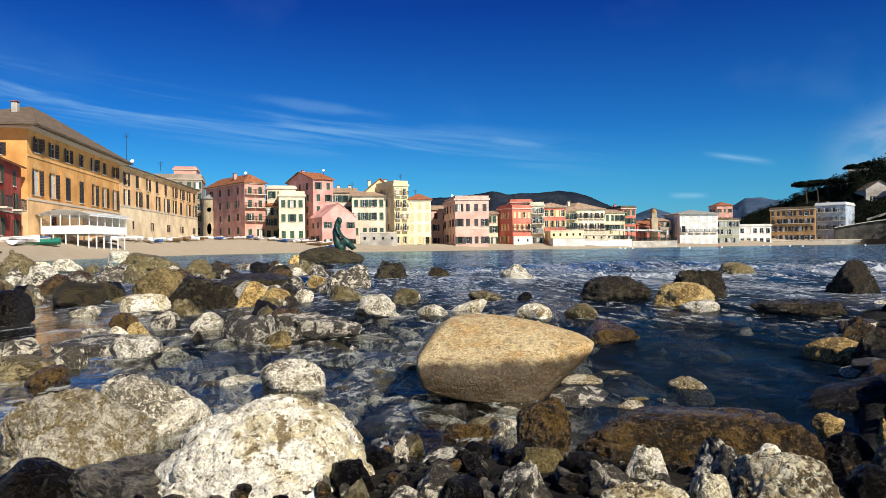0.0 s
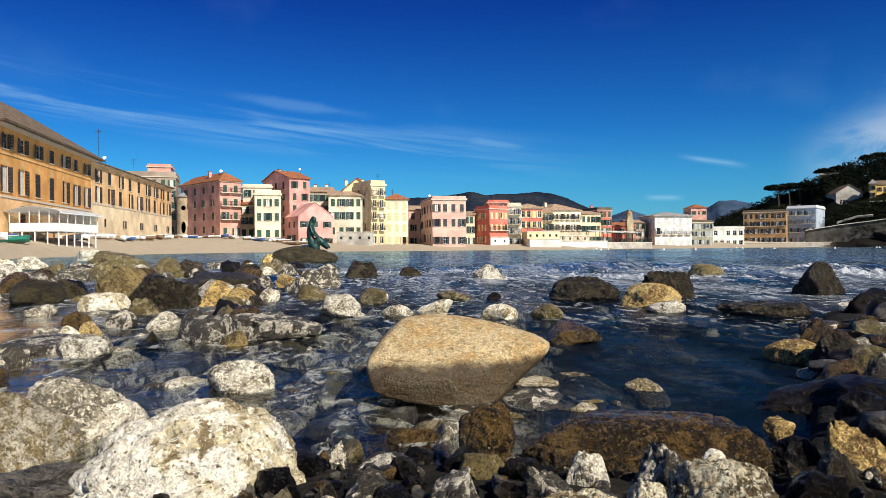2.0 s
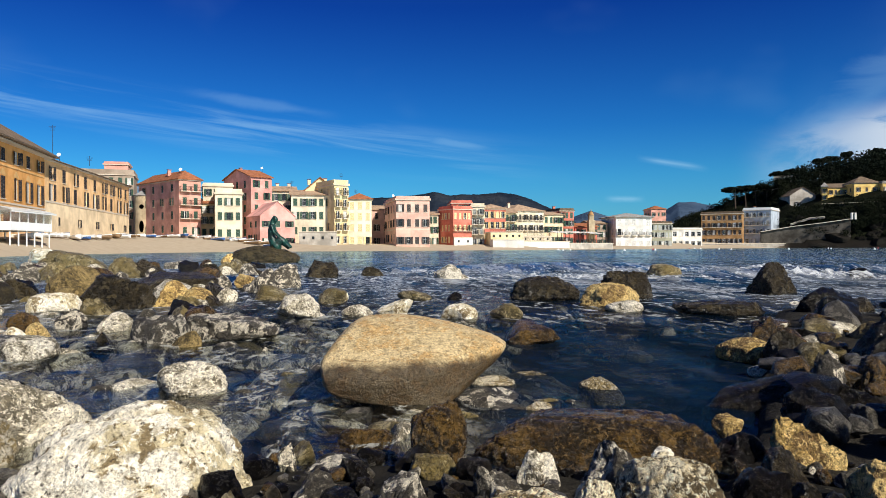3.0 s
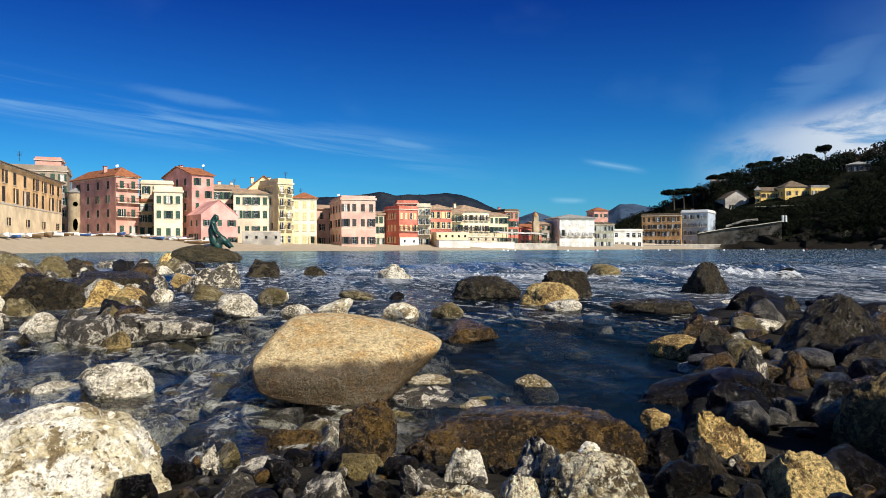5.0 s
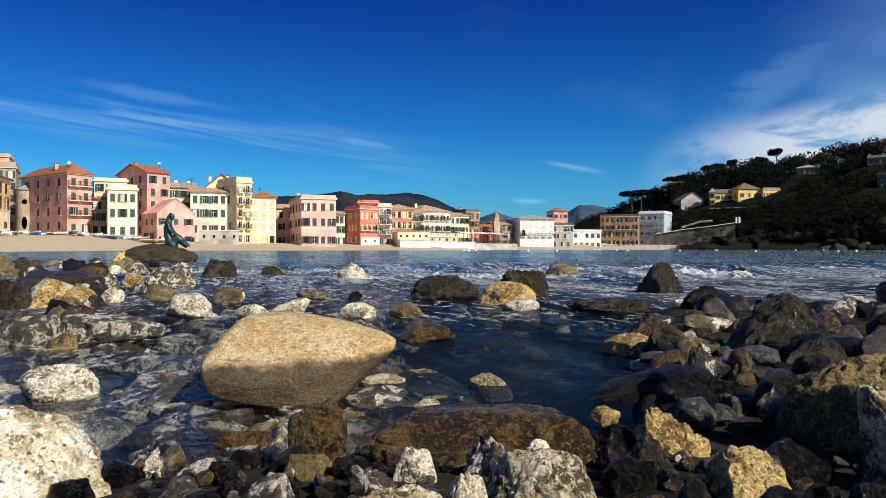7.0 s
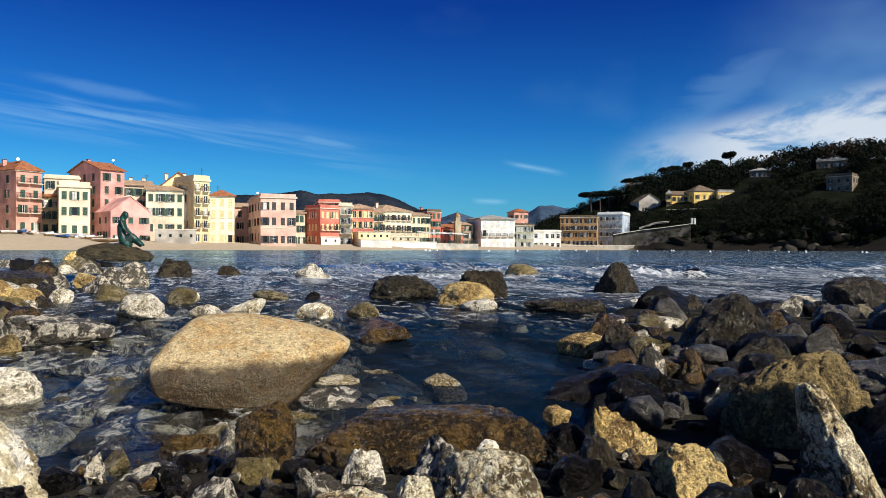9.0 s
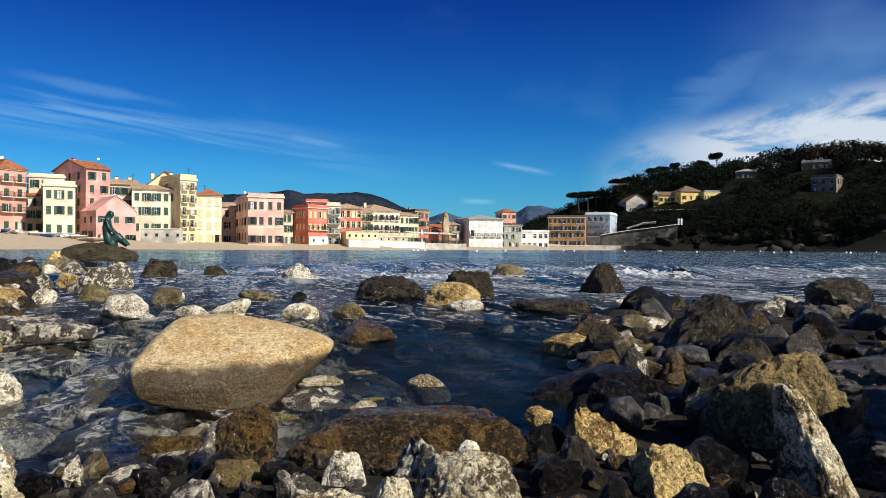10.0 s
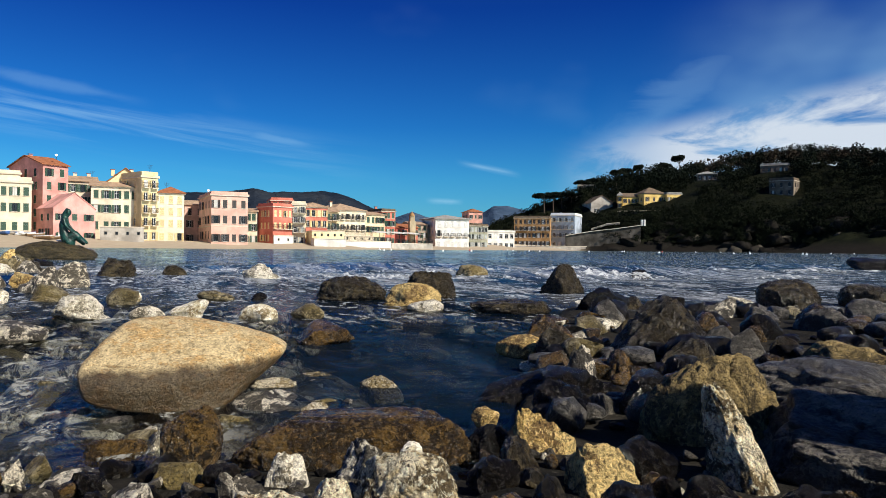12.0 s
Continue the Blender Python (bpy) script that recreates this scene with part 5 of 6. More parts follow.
boulder(ST_BUFF, 1.034, 2.980, -0.06, 0.196, 0.176, 0.105, -19, "round", 72, "smooth grey stone under the water's skin")
boulder(ST_BUFF, 0.599, 3.128, -0.03, 0.208, 0.187, 0.061, -11, "flat", 73, "mossy crusted stone")
boulder(ST_BROWN, 0.275, 2.000, -0.01, 0.185, 0.165, 0.185, 24, "round", 74, "brown weedy boulder")
boulder(ST_BROWN, 0.715, 2.010, -0.02, 0.670, 0.290, 0.150, -14, "block", 75, "long brown weedy rock")
boulder(ST_BLACKWHITE, 0.380, 1.636, 0.00, 0.110, 0.099, 0.104, -13, "cut", 76, "dark stone with white crust")
boulder(ST_PALE, 0.488, 1.725, 0.02, 0.109, 0.076, 0.094, -16, "cut", 77, "grey and white angular stone")
boulder(ST_BLACKWHITE, 0.685, 1.744, 0.02, 0.182, 0.145, 0.100, -21, "cut", 78, "dark stone with pale crust")
boulder(ST_WHITE, 0.801, 1.748, 0.06, 0.059, 0.053, 0.045, -25, "cut", 79, "small white crusted stone")
boulder(ST_LACE, 0.730, 1.506, 0.02, 0.258, 0.181, 0.138, -26, "round", 80, "pale boulder with deep crusted pits")
boulder(ST_LACE, 0.550, 1.469, 0.03, 0.105, 0.094, 0.095, -21, "round", 81, "pale crusted stone")
boulder(ST_BLACKWHITE, 0.176, 1.534, 0.02, 0.133, 0.120, 0.103, -7, "cut", 82, "black and white crusted stone")
boulder(ST_OLIVE, 0.248, 1.817, 0.00, 0.122, 0.110, 0.084, -8, "cut", 83, "olive weedy stone")
boulder(ST_DARK, 0.296, 1.629, 0.00, 0.085, 0.076, 0.077, -10, "round", 84, "black wet stone")
boulder(ST_LACE, 0.418, 1.484, 0.00, 0.208, 0.146, 0.106, -16, "round", 85, "pale crusted boulder")
boulder(ST_DARK, 1.075, 1.904, 0.00, 0.165, 0.150, 0.095, -23, "dome", 86, "smooth dark grey stone")
boulder(ST_OCHRE, 1.182, 2.181, 0.02, 0.094, 0.076, 0.052, -23, "flat", 87, "small yellowish stone")
boulder(ST_OCHRE, 1.192, 1.785, 0.00, 0.175, 0.145, 0.155, -27, "cut", 88, "yellow-grey angular stone")
boulder(ST_OCHRE, 1.157, 1.439, -0.01, 0.175, 0.160, 0.165, -32, "round", 889, "bright ochre crusted boulder")
# the slab's shaded right side is painted in with the black stone
shade_one_side(boulder(ST_LACE, 1.520, 1.355, -0.04, 0.165, 0.180, 0.335, -45, "round", 90, "tall leaning slab with a lichened face", tilt=-17), ST_DARK)
boulder(ST_UMBER, 1.765, 1.780, -0.02, 0.450, 0.380, 0.315, -38, "round", 91, "large olive-brown boulder half in shade")
boulder(ST_BLACKWHITE, 1.778, 2.594, 0.00, 0.139, 0.125, 0.204, -30, "cut", 92, "mottled dark boulder")
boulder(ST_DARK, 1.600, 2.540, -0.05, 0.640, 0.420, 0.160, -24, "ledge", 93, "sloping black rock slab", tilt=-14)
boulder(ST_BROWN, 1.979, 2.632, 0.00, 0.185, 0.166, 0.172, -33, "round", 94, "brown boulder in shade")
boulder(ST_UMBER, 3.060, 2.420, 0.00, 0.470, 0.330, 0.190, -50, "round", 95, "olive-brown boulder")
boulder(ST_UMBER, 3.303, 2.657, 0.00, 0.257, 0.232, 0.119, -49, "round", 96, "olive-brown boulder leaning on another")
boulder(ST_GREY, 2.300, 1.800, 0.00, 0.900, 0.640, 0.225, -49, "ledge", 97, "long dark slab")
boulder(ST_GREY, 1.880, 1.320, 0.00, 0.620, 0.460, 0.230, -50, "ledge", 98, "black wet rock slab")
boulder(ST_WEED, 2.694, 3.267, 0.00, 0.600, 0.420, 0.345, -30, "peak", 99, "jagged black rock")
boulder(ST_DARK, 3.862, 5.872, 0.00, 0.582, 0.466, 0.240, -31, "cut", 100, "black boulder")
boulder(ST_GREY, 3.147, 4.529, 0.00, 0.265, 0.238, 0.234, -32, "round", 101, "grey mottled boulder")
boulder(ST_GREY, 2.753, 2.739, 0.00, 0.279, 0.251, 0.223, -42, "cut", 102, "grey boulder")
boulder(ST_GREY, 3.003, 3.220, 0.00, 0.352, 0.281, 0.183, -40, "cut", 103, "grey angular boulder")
boulder(ST_WEED, 5.703, 5.425, 0.00, 0.593, 0.474, 0.325, -45, "dome", 104, "black boulder by the surf")
boulder(ST_PALE, 5.166, 5.497, 0.00, 0.351, 0.316, 0.163, -42, "cut", 105, "pale boulder")
boulder(ST_GREY, 4.430, 4.414, 0.00, 0.263, 0.237, 0.162, -43, "round", 106, "grey pale-topped boulder")
boulder(ST_OLIVE, 5.023, 4.676, 0.00, 0.247, 0.222, 0.135, -46, "round", 107, "small olive boulder")
boulder(ST_GREY, 4.392, 3.788, 0.00, 0.414, 0.373, 0.214, -48, "round", 108, "smooth grey boulder")
boulder(ST_WEED, 7.188, 5.791, 0.00, 0.597, 0.477, 0.246, -50, "dome", 109, "black boulder")
boulder(ST_GREY, 5.588, 4.443, 0.00, 0.387, 0.348, 0.210, -50, "round", 110, "grey boulder")
boulder(ST_DARK, 4.508, 3.524, 0.00, 0.419, 0.377, 0.141, -50, "round", 111, "dark boulder")
boulder(ST_DARK, 8.890, 12.411, 0.00, 0.394, 0.355, 0.192, -35, "cut", 112, "small black rock")
boulder(ST_DARK, 22.025, 17.853, 0.00, 1.858, 1.301, 0.410, -51, "flat", 113, "black rock far out")
boulder(ST_DARK, 3.778, 4.169, 0.00, 0.298, 0.269, 0.158, -40, "cut", 114, "black wet rock")
boulder(ST_BROWN, 2.192, 3.646, 0.00, 0.284, 0.255, 0.217, -28, "cut", 115, "brown barnacled boulder")
boulder(ST_OCHRE, 2.001, 3.581, 0.00, 0.331, 0.265, 0.122, -26, "cut", 116, "yellow lichened boulder in the pool")
boulder(ST_GREY, 1.620, 2.170, 0.00, 0.147, 0.132, 0.096, -32, "cut", 117, "grey pale-topped stone")
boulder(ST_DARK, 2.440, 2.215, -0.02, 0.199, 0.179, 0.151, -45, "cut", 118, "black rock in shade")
boulder(ST_BLACKWHITE, 0.007, 1.950, -0.03, 0.190, 0.150, 0.075, -2, "round", 119, "low black stone with pale crusts")
boulder(ST_BLACKWHITE, -0.125, 1.987, -0.01, 0.055, 0.050, 0.085, 10, "peak", 120, "small upright dark flake of stone")
boulder(ST_BROWN, 0.060, 2.260, -0.03, 0.190, 0.170, 0.075, 5, "round", 121, "dark brown stone under the water's skin")
boulder(ST_UMBER, 3.020, 4.000, 0.00, 0.330, 0.260, 0.150, -36, "round", 122, "olive-brown stone")

# ---- loose stones ----
def stones(name, spots, level, mats, seed, label):
    """Many small stones in one sheet of kind stuff; spots: x, y, z, size."""
    rng = np.random.RandomState(seed)
    v0, f0 = sphere(level)
    shapes = []
    for k in range(9):
        v = v0.copy()
        for _ in range(13):
            nrm = rng.normal(size=3)
            nrm /= np.linalg.norm(nrm)
            over = v @ nrm - rng.uniform(0.42, 0.82)
            v -= np.outer(np.where(over > 0, over, 0), nrm)
        for i, p in enumerate(v):
            v[i] *= 1 + 0.12 * noise.noise(Vector(p * 2.2) + Vector((k * 7, 0, 0)))
        shapes.append(v * np.array((1.0, rng.uniform(0.65, 0.95), rng.uniform(0.45, 0.7))))
    verts, faces, slots = [], [], []
    for x, y, z, s in spots:
        v = shapes[rng.randint(9)]
        a = rng.uniform(0, math.tau)
        c, sn = math.cos(a), math.sin(a)
        base = len(verts)
        slot = rng.randint(len(mats))
        for p in v:
            verts.append((x + s * (p[0] * c - p[1] * sn), y + s * (p[0] * sn + p[1] * c), z + s * p[2]))
        for f in f0:
            faces.append((f[0] + base, f[1] + base, f[2] + base))
            slots.append(slot)
    me = raw_mesh(name, verts, faces, mats[0])
    for m in mats[1:]:
        me.materials.append(m)
    me.polygons.foreach_set("material_index", slots)
    return tagged(new(name, me), label, "stones", kind="stuff")


STONE_MIX = [ST_PALE, ST_GREY, ST_OLIVE, ST_DARK, ST_BROWN, ST_DARK]


def in_pool(x, y):
    """The still, sandy pool between the sandstone boulder and the black rocks."""
    r, b = math.hypot(x, y), math.degrees(math.atan2(x, y))
    return (15 if r < 3.6 else 12) < b < 30 and 2.9 < r < 6.3


def scatter(n, seed, place, size, lift):
    rng = np.random.RandomState(seed)
    spots = []
    while len(spots) < n:
        x, y = place(rng)
        if in_pool(x, y):
            continue
        s = size(rng)
        spots.append((x, y, ground_at(x, y) + s * lift, s))
    return spots


def polar(b0, b1, r0, r1):
    def place(rng):
        b, r = radians(rng.uniform(b0, b1)), r0 * (r1 / r0) ** rng.uniform(0, 1)
        return r * math.sin(b), r * math.cos(b)
    return place


stones("seabed_stones", scatter(420, 21, polar(-40, 36, 2.8, 9.0), lambda r: 0.05 + 0.13 * r.rand() ** 2, 0.2), 3, STONE_MIX, 1, "cobbles on the seabed under shallow water")
stones("shore_stones", scatter(900, 22, polar(-46, -13, 9.0, 60.0), lambda r: 0.14 + 0.42 * r.rand() ** 2, 0.45), 2, [ST_OLIVE, ST_PALE, ST_GREY, ST_DARK, ST_OLIVE], 2, "boulders and cobbles along the shore")
stones("shingle", scatter(1100, 23, polar(-32, 62, 1.1, 2.2), lambda r: 0.010 + 0.034 * r.rand() ** 2, 0.4), 2, [ST_DARK, ST_GREY, ST_WEED, ST_BLACKWHITE, ST_BROWN], 3, "small wet stones between the boulders")
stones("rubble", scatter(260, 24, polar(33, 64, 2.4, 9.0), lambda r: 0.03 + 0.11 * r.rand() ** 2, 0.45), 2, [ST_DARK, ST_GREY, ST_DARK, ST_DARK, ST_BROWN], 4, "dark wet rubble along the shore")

stones("beach_stones", scatter(420, 27, polar(-42, -17, 24.0, 47.0), lambda r: 0.13 + 0.40 * r.rand() ** 2, 0.4), 2, [ST_OLIVE, ST_PALE, ST_GREY, ST_DARK, ST_OLIVE, ST_OCHRE], 12, "scattered stones along the edge of the sand")


def awash(n, seed, b0, b1, r0, r1, least=2.6):
    """Flat stones whose tops lie just under or just out of the water."""
    rng = np.random.RandomState(seed)
    spots = []
    place = polar(b0, b1, r0, r1)
    while len(spots) < n:
        x, y = place(rng)
        s = 0.07 + 0.17 * rng.rand() ** 1.5
        if not in_pool(x, y) and math.hypot(x, y) > least and not any(math.hypot(x - q[0], y - q[1]) < 0.45 * q[2] for q in PLACED):
            spots.append((x, y, rng.uniform(-0.045, 0.014) - 0.5 * s, s))
    return spots


stones("stones_awash", awash(330, 31, -38, 22, 2.0, 7.5), 3, [ST_OLIVE, ST_BLACKWHITE, ST_PALE, ST_PALE, ST_BLACKWHITE, ST_GREY, ST_BLACKWHITE], 6, "flat mottled stones just awash in clear water")
stones("stones_awash", awash(70, 33, 3, 18, 2.25, 3.5, 2.2), 3, [ST_PALE, ST_BLACKWHITE, ST_BUFF, ST_BLACKWHITE, ST_OLIVE], 7, "crusted flat stones awash beside the sandstone boulder")

# stones of a hand's width to a foot's length that fill the gaps between the boulders
fill_rng = random.Random(12)
FILL_KINDS = [ST_DARK, ST_BLACKWHITE, ST_WEED, ST_OLIVE, ST_BLACKWHITE, ST_DARK, ST_BROWN, ST_PALE, ST_UMBER]
FILL_MESHES = [boulder_mesh("cut", 1.0, 0.8, 0.62, 500 + k, FILL_KINDS[k], 4) for k in range(9)]


def fill_stone(b, r, size):
    x, y = r * math.sin(radians(b)), r * math.cos(radians(b))
    if in_pool(x, y) or b < -22 and r < 9.3 or any(math.hypot(x - q[0], y - q[1]) < (0.58 if b > 18 and r < 2.1 else 0.42) * q[2] + 0.38 * size for q in PLACED):
        return
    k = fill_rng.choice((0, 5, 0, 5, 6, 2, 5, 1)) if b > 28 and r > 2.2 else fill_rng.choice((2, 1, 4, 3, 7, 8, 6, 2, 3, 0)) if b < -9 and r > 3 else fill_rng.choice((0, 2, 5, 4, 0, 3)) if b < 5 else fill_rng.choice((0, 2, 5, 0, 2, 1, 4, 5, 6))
    ob = new("stone", FILL_MESHES[k])
    ob.matrix_world = pose(x, y, max(ground_at(x, y), -0.03) - 0.05 * size, fill_rng.uniform(-18, 18), fill_rng.uniform(-18, 18), fill_rng.uniform(0, 360)) @ Matrix.Scale(size, 4)
    PLACED.append((x, y, size * 0.8))
    tagged(ob, ("dark wet stone wedged between the boulders", "dark stone with white crust between boulders", "dark wet stone wedged between the boulders", "olive weedy stone between the boulders",
                "dark stone with pale crust between the boulders", "black wet stone between the boulders", "brown weedy stone between the boulders", "pale crusted stone among the shore boulders", "olive-brown stone among the shore boulders")[k], "stone", "stones between the boulders")


for _ in range(150):
    fill_stone(fill_rng.uniform(5, 56), 1.15 * 1.75 ** fill_rng.random(), fill_rng.uniform(0.07, 0.17))
for _ in range(90):
    fill_stone(fill_rng.uniform(-30, 5), 1.35 * 1.7 ** fill_rng.random(), fill_rng.uniform(0.05, 0.13))
for _ in range(100):
    fill_stone(fill_rng.uniform(31, 60), 2.3 * 3.4 ** fill_rng.random(), fill_rng.uniform(0.12, 0.34))
for _ in range(90):
    fill_stone(fill_rng.uniform(-40, -12), 4.5 * 2.8 ** fill_rng.random(), fill_rng.uniform(0.14, 0.40))
for _ in range(170):
    fill_stone(fill_rng.uniform(-37, -9), 7.5 * 3.2 ** fill_rng.random(), fill_rng.uniform(0.26, 0.64))

# ---- breakers and foam ----
def breaker(verts, faces, seed, x0, x1, away, slant, tall, wide):
    """One torn crest of white water along x, with a steep frothing front towards the shore."""
    across = 12
    n = int((x1 - x0) / 0.05)
    base = len(verts)
    for i in range(n + 1):
        x = x0 + (x1 - x0) * i / n
        y0 = away + slant * x + 0.9 * noise.noise((x * 0.25, seed, 0.0)) + 0.3 * noise.noise((x * 1.1, seed, 3.0))
        crest = tall * max(0.0, 0.40 + 0.9 * noise.noise((x * 0.45, seed, 7.0)) + 0.3 * noise.noise((x * 1.7, seed, 9.0)))
        for k in range(across + 1):
            s = k / across
            lift = math.sin(math.pi * min(1.0, s * 2.2) / 2) if s < 0.45 else 1.0 - ((s - 0.45) / 0.55) ** 0.7
            y = y0 + wide * (s - 0.3)
            froth = 0.5 * noise.noise((x * 6, y * 6, seed)) + 0.4 * noise.noise((x * 15, y * 15, seed)) + 0.25 * noise.noise((x * 34, y * 34, seed))
            verts.append((x, y, -0.03 + (crest + 0.05) * lift * (1 + 0.7 * froth)))
    for i in range(n):
        for k in range(across):
            a = base + i * (across + 1) + k
            faces.append((a, a + across + 1, a + across + 2, a + 1))


def white_water():
    verts, faces = [], []
    for seed, x0, x1, away, slant, tall, wide in ((4.7, 0.5, 13.0, 12.6, -0.04, 0.13, 1.1), (15.2, 5.5, 22.0, 17.0, -0.10, 0.17, 1.4), (11.9, -2.0, 7.0, 16.0, 0.06, 0.10, 1.2)):
        breaker(verts, faces, seed, x0, x1, away, slant, tall, wide)
    return tagged(new("surf", raw_mesh("surf", verts, faces, FOAM)), "white surf breaking and foaming round the rocks", "surf", kind="stuff")


white_water()

# ---- the bronze mermaid on her rock ----
def mermaid():
    """A kneeling figure with bowed head, its fish tail drawn up in front."""
    bm = bmesh.new()

    def limb(points, radii):
        for (p, q), (r0, r1) in zip(zip(points, points[1:]), zip(radii, radii[1:])):
            for k in range(6):
                f = k / 5
                bmesh.ops.create_icosphere(bm, subdivisions=2, radius=r0 + (r1 - r0) * f, matrix=Matrix.Translation(Vector(p).lerp(Vector(q), f)))

    limb([(0.10, 0, 0.10), (-0.02, 0, 0.25), (-0.10, 0, 0.48), (-0.08, 0, 0.72), (0.02, 0, 0.92)], [0.26, 0.25, 0.20, 0.20, 0.17])
    limb([(0.05, 0, 0.98), (0.16, 0, 1.12), (0.22, 0, 1.18)], [0.10, 0.10, 0.135])
    limb([(0.17, 0, 1.24), (0.04, 0, 1.10), (-0.10, 0, 0.86)], [0.10, 0.12, 0.09])
    for side in (-1, 1):
        limb([(0.02, side * 0.17, 0.92), (0.10, side * 0.23, 0.70), (0.26, side * 0.18, 0.52), (0.40, side * 0.07, 0.42)], [0.085, 0.07, 0.058, 0.055])
        limb([(0.50, 0, 0.22), (0.68, side * 0.14, 0.12), (0.82, side * 0.20, 0.02)], [0.12, 0.10, 0.05])
    limb([(0.05, 0, 0.18), (0.26, 0, 0.30), (0.42, 0, 0.32), (0.58, 0, 0.18), (0.72, 0, 0.02)], [0.25, 0.20, 0.17, 0.15, 0.09])
    ob = new("statue", finish(bm, "statue", BRONZE, True))
    rem = ob.modifiers.new("fuse", "REMESH")
    rem.mode, rem.voxel_size, rem.use_smooth_shade = "VOXEL", 0.022, True
    sm = ob.modifiers.new("soften", "SMOOTH")
    sm.iterations, sm.factor = 3, 0.5
    return tagged(ob, "green bronze statue of a kneeling mermaid on a rock", "statue")


statue = mermaid()
statue.matrix_world = pose(-4.42, 30.2, 0.55, 0, -7, -6) @ Matrix.Diagonal((0.78, 0.95, 1.06, 1))
boulder(ST_MOSS, -4.93, 30.3, 0.0, 3.05, 2.2, 0.72, 8, "dome", 301, "broad dark mossy rock under the mermaid statue")
boulder(ST_OCHRE, -6.25, 29.6, -0.02, 0.55, 0.5, 0.42, 8, "cut", 305, "yellow lichened stone beside the statue rock")
# unseen outcrop and block added beside the camera; the outcrop shades the stones below
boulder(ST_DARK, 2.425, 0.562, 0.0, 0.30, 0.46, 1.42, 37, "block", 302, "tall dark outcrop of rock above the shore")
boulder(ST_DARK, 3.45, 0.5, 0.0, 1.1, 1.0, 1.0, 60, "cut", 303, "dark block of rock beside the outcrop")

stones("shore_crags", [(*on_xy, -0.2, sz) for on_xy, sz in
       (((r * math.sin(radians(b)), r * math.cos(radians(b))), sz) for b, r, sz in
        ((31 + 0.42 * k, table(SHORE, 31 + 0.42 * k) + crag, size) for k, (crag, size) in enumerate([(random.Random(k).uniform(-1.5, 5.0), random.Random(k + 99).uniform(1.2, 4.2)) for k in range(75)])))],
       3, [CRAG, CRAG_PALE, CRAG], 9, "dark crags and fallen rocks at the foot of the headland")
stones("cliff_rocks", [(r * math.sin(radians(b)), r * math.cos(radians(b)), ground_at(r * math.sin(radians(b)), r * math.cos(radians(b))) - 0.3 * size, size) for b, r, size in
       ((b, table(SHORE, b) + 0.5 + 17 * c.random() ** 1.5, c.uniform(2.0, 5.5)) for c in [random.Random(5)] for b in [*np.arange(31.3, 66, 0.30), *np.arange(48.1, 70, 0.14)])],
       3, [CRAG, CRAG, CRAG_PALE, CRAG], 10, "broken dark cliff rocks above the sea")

# ---- woods and pines on the headland ----
def leaf_cloud(verts, faces, rng, centre, rad, count, size):
    """Small leaf tufts filling an uneven crown."""
    p = rng.normal(size=(count, 3))
    p /= np.linalg.norm(p, axis=1, keepdims=True)
    p *= rng.uniform(0.35, 1.0, (count, 1)) ** 0.6 * rng.uniform(0.8, 1.15, (count, 1))
    c = np.array(centre) + p * np.array(rad)
    a, b = rng.normal(size=(count, 3)), rng.normal(size=(count, 3))
    a /= np.linalg.norm(a, axis=1, keepdims=True)
    b -= a * np.sum(a * b, axis=1, keepdims=True)
    b /= np.linalg.norm(b, axis=1, keepdims=True)
    s = size * rng.uniform(0.6, 1.3, (count, 1))
    quad = np.stack([c + a * s * u + b * s * w for u, w in ((-1, -0.4), (0.2, -0.9), (1, 0.1), (0.1, 0.8))], axis=1)
    base = len(verts)
    verts.extend(quad.reshape(-1, 3).tolist())
    faces.extend((base + 4 * i, base + 4 * i + 1, base + 4 * i + 2, base + 4 * i + 3) for i in range(count))


def on_headland(b, back):
    r = table(SHORE, b) + back
    x, y = r * math.sin(radians(b)), r * math.cos(radians(b))
    return x, y, ground_at(x, y)


def woods(name, seed, count, b0, b1, back0, back1, mat, tall, label, tufts=46):
    rng = np.random.RandomState(seed)
    verts, faces = [], []
    for _ in range(count):
        b = rng.uniform(b0, b1)
        x, y, z = on_headland(b, rng.uniform(back0, back1))
        back = math.hypot(x, y) - table(SHORE, b)
        if z < 2.5 and b < 31 or 30.2 < b < 38.9 and 27 < back < 45 or 43.0 < b < 46.3 and 20 < back < 44 or 38.4 < b < 40.8 and 44 < back < 74 or 42.9 < b < 45.8 and 50 < back < 72:
            continue
        h = tall * rng.uniform(0.6, 1.25)
        for _ in range(rng.randint(2, 4)):
            o = rng.normal(size=3) * h * 0.25
            leaf_cloud(verts, faces, rng, (x + o[0], y + o[1], z + h * 0.55 + o[2] * 0.5), (h * 0.42, h * 0.42, h * 0.36), tufts, h * (0.075 if tufts < 60 else 0.052))
    return tagged(new(name, raw_mesh(name, verts, faces, mat, False)), label, "woods", kind="stuff")


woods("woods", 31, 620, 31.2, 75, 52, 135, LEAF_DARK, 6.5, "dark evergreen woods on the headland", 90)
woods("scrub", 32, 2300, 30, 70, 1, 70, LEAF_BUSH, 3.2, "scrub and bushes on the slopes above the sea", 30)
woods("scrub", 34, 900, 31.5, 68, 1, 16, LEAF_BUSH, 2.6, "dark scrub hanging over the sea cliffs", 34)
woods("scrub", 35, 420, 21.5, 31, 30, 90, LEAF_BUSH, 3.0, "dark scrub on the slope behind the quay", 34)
woods("bare_trees", 33, 120, 38, 62, 70, 110, LEAF_DRY, 6.5, "leafless grey-brown trees along the ridge", 36)


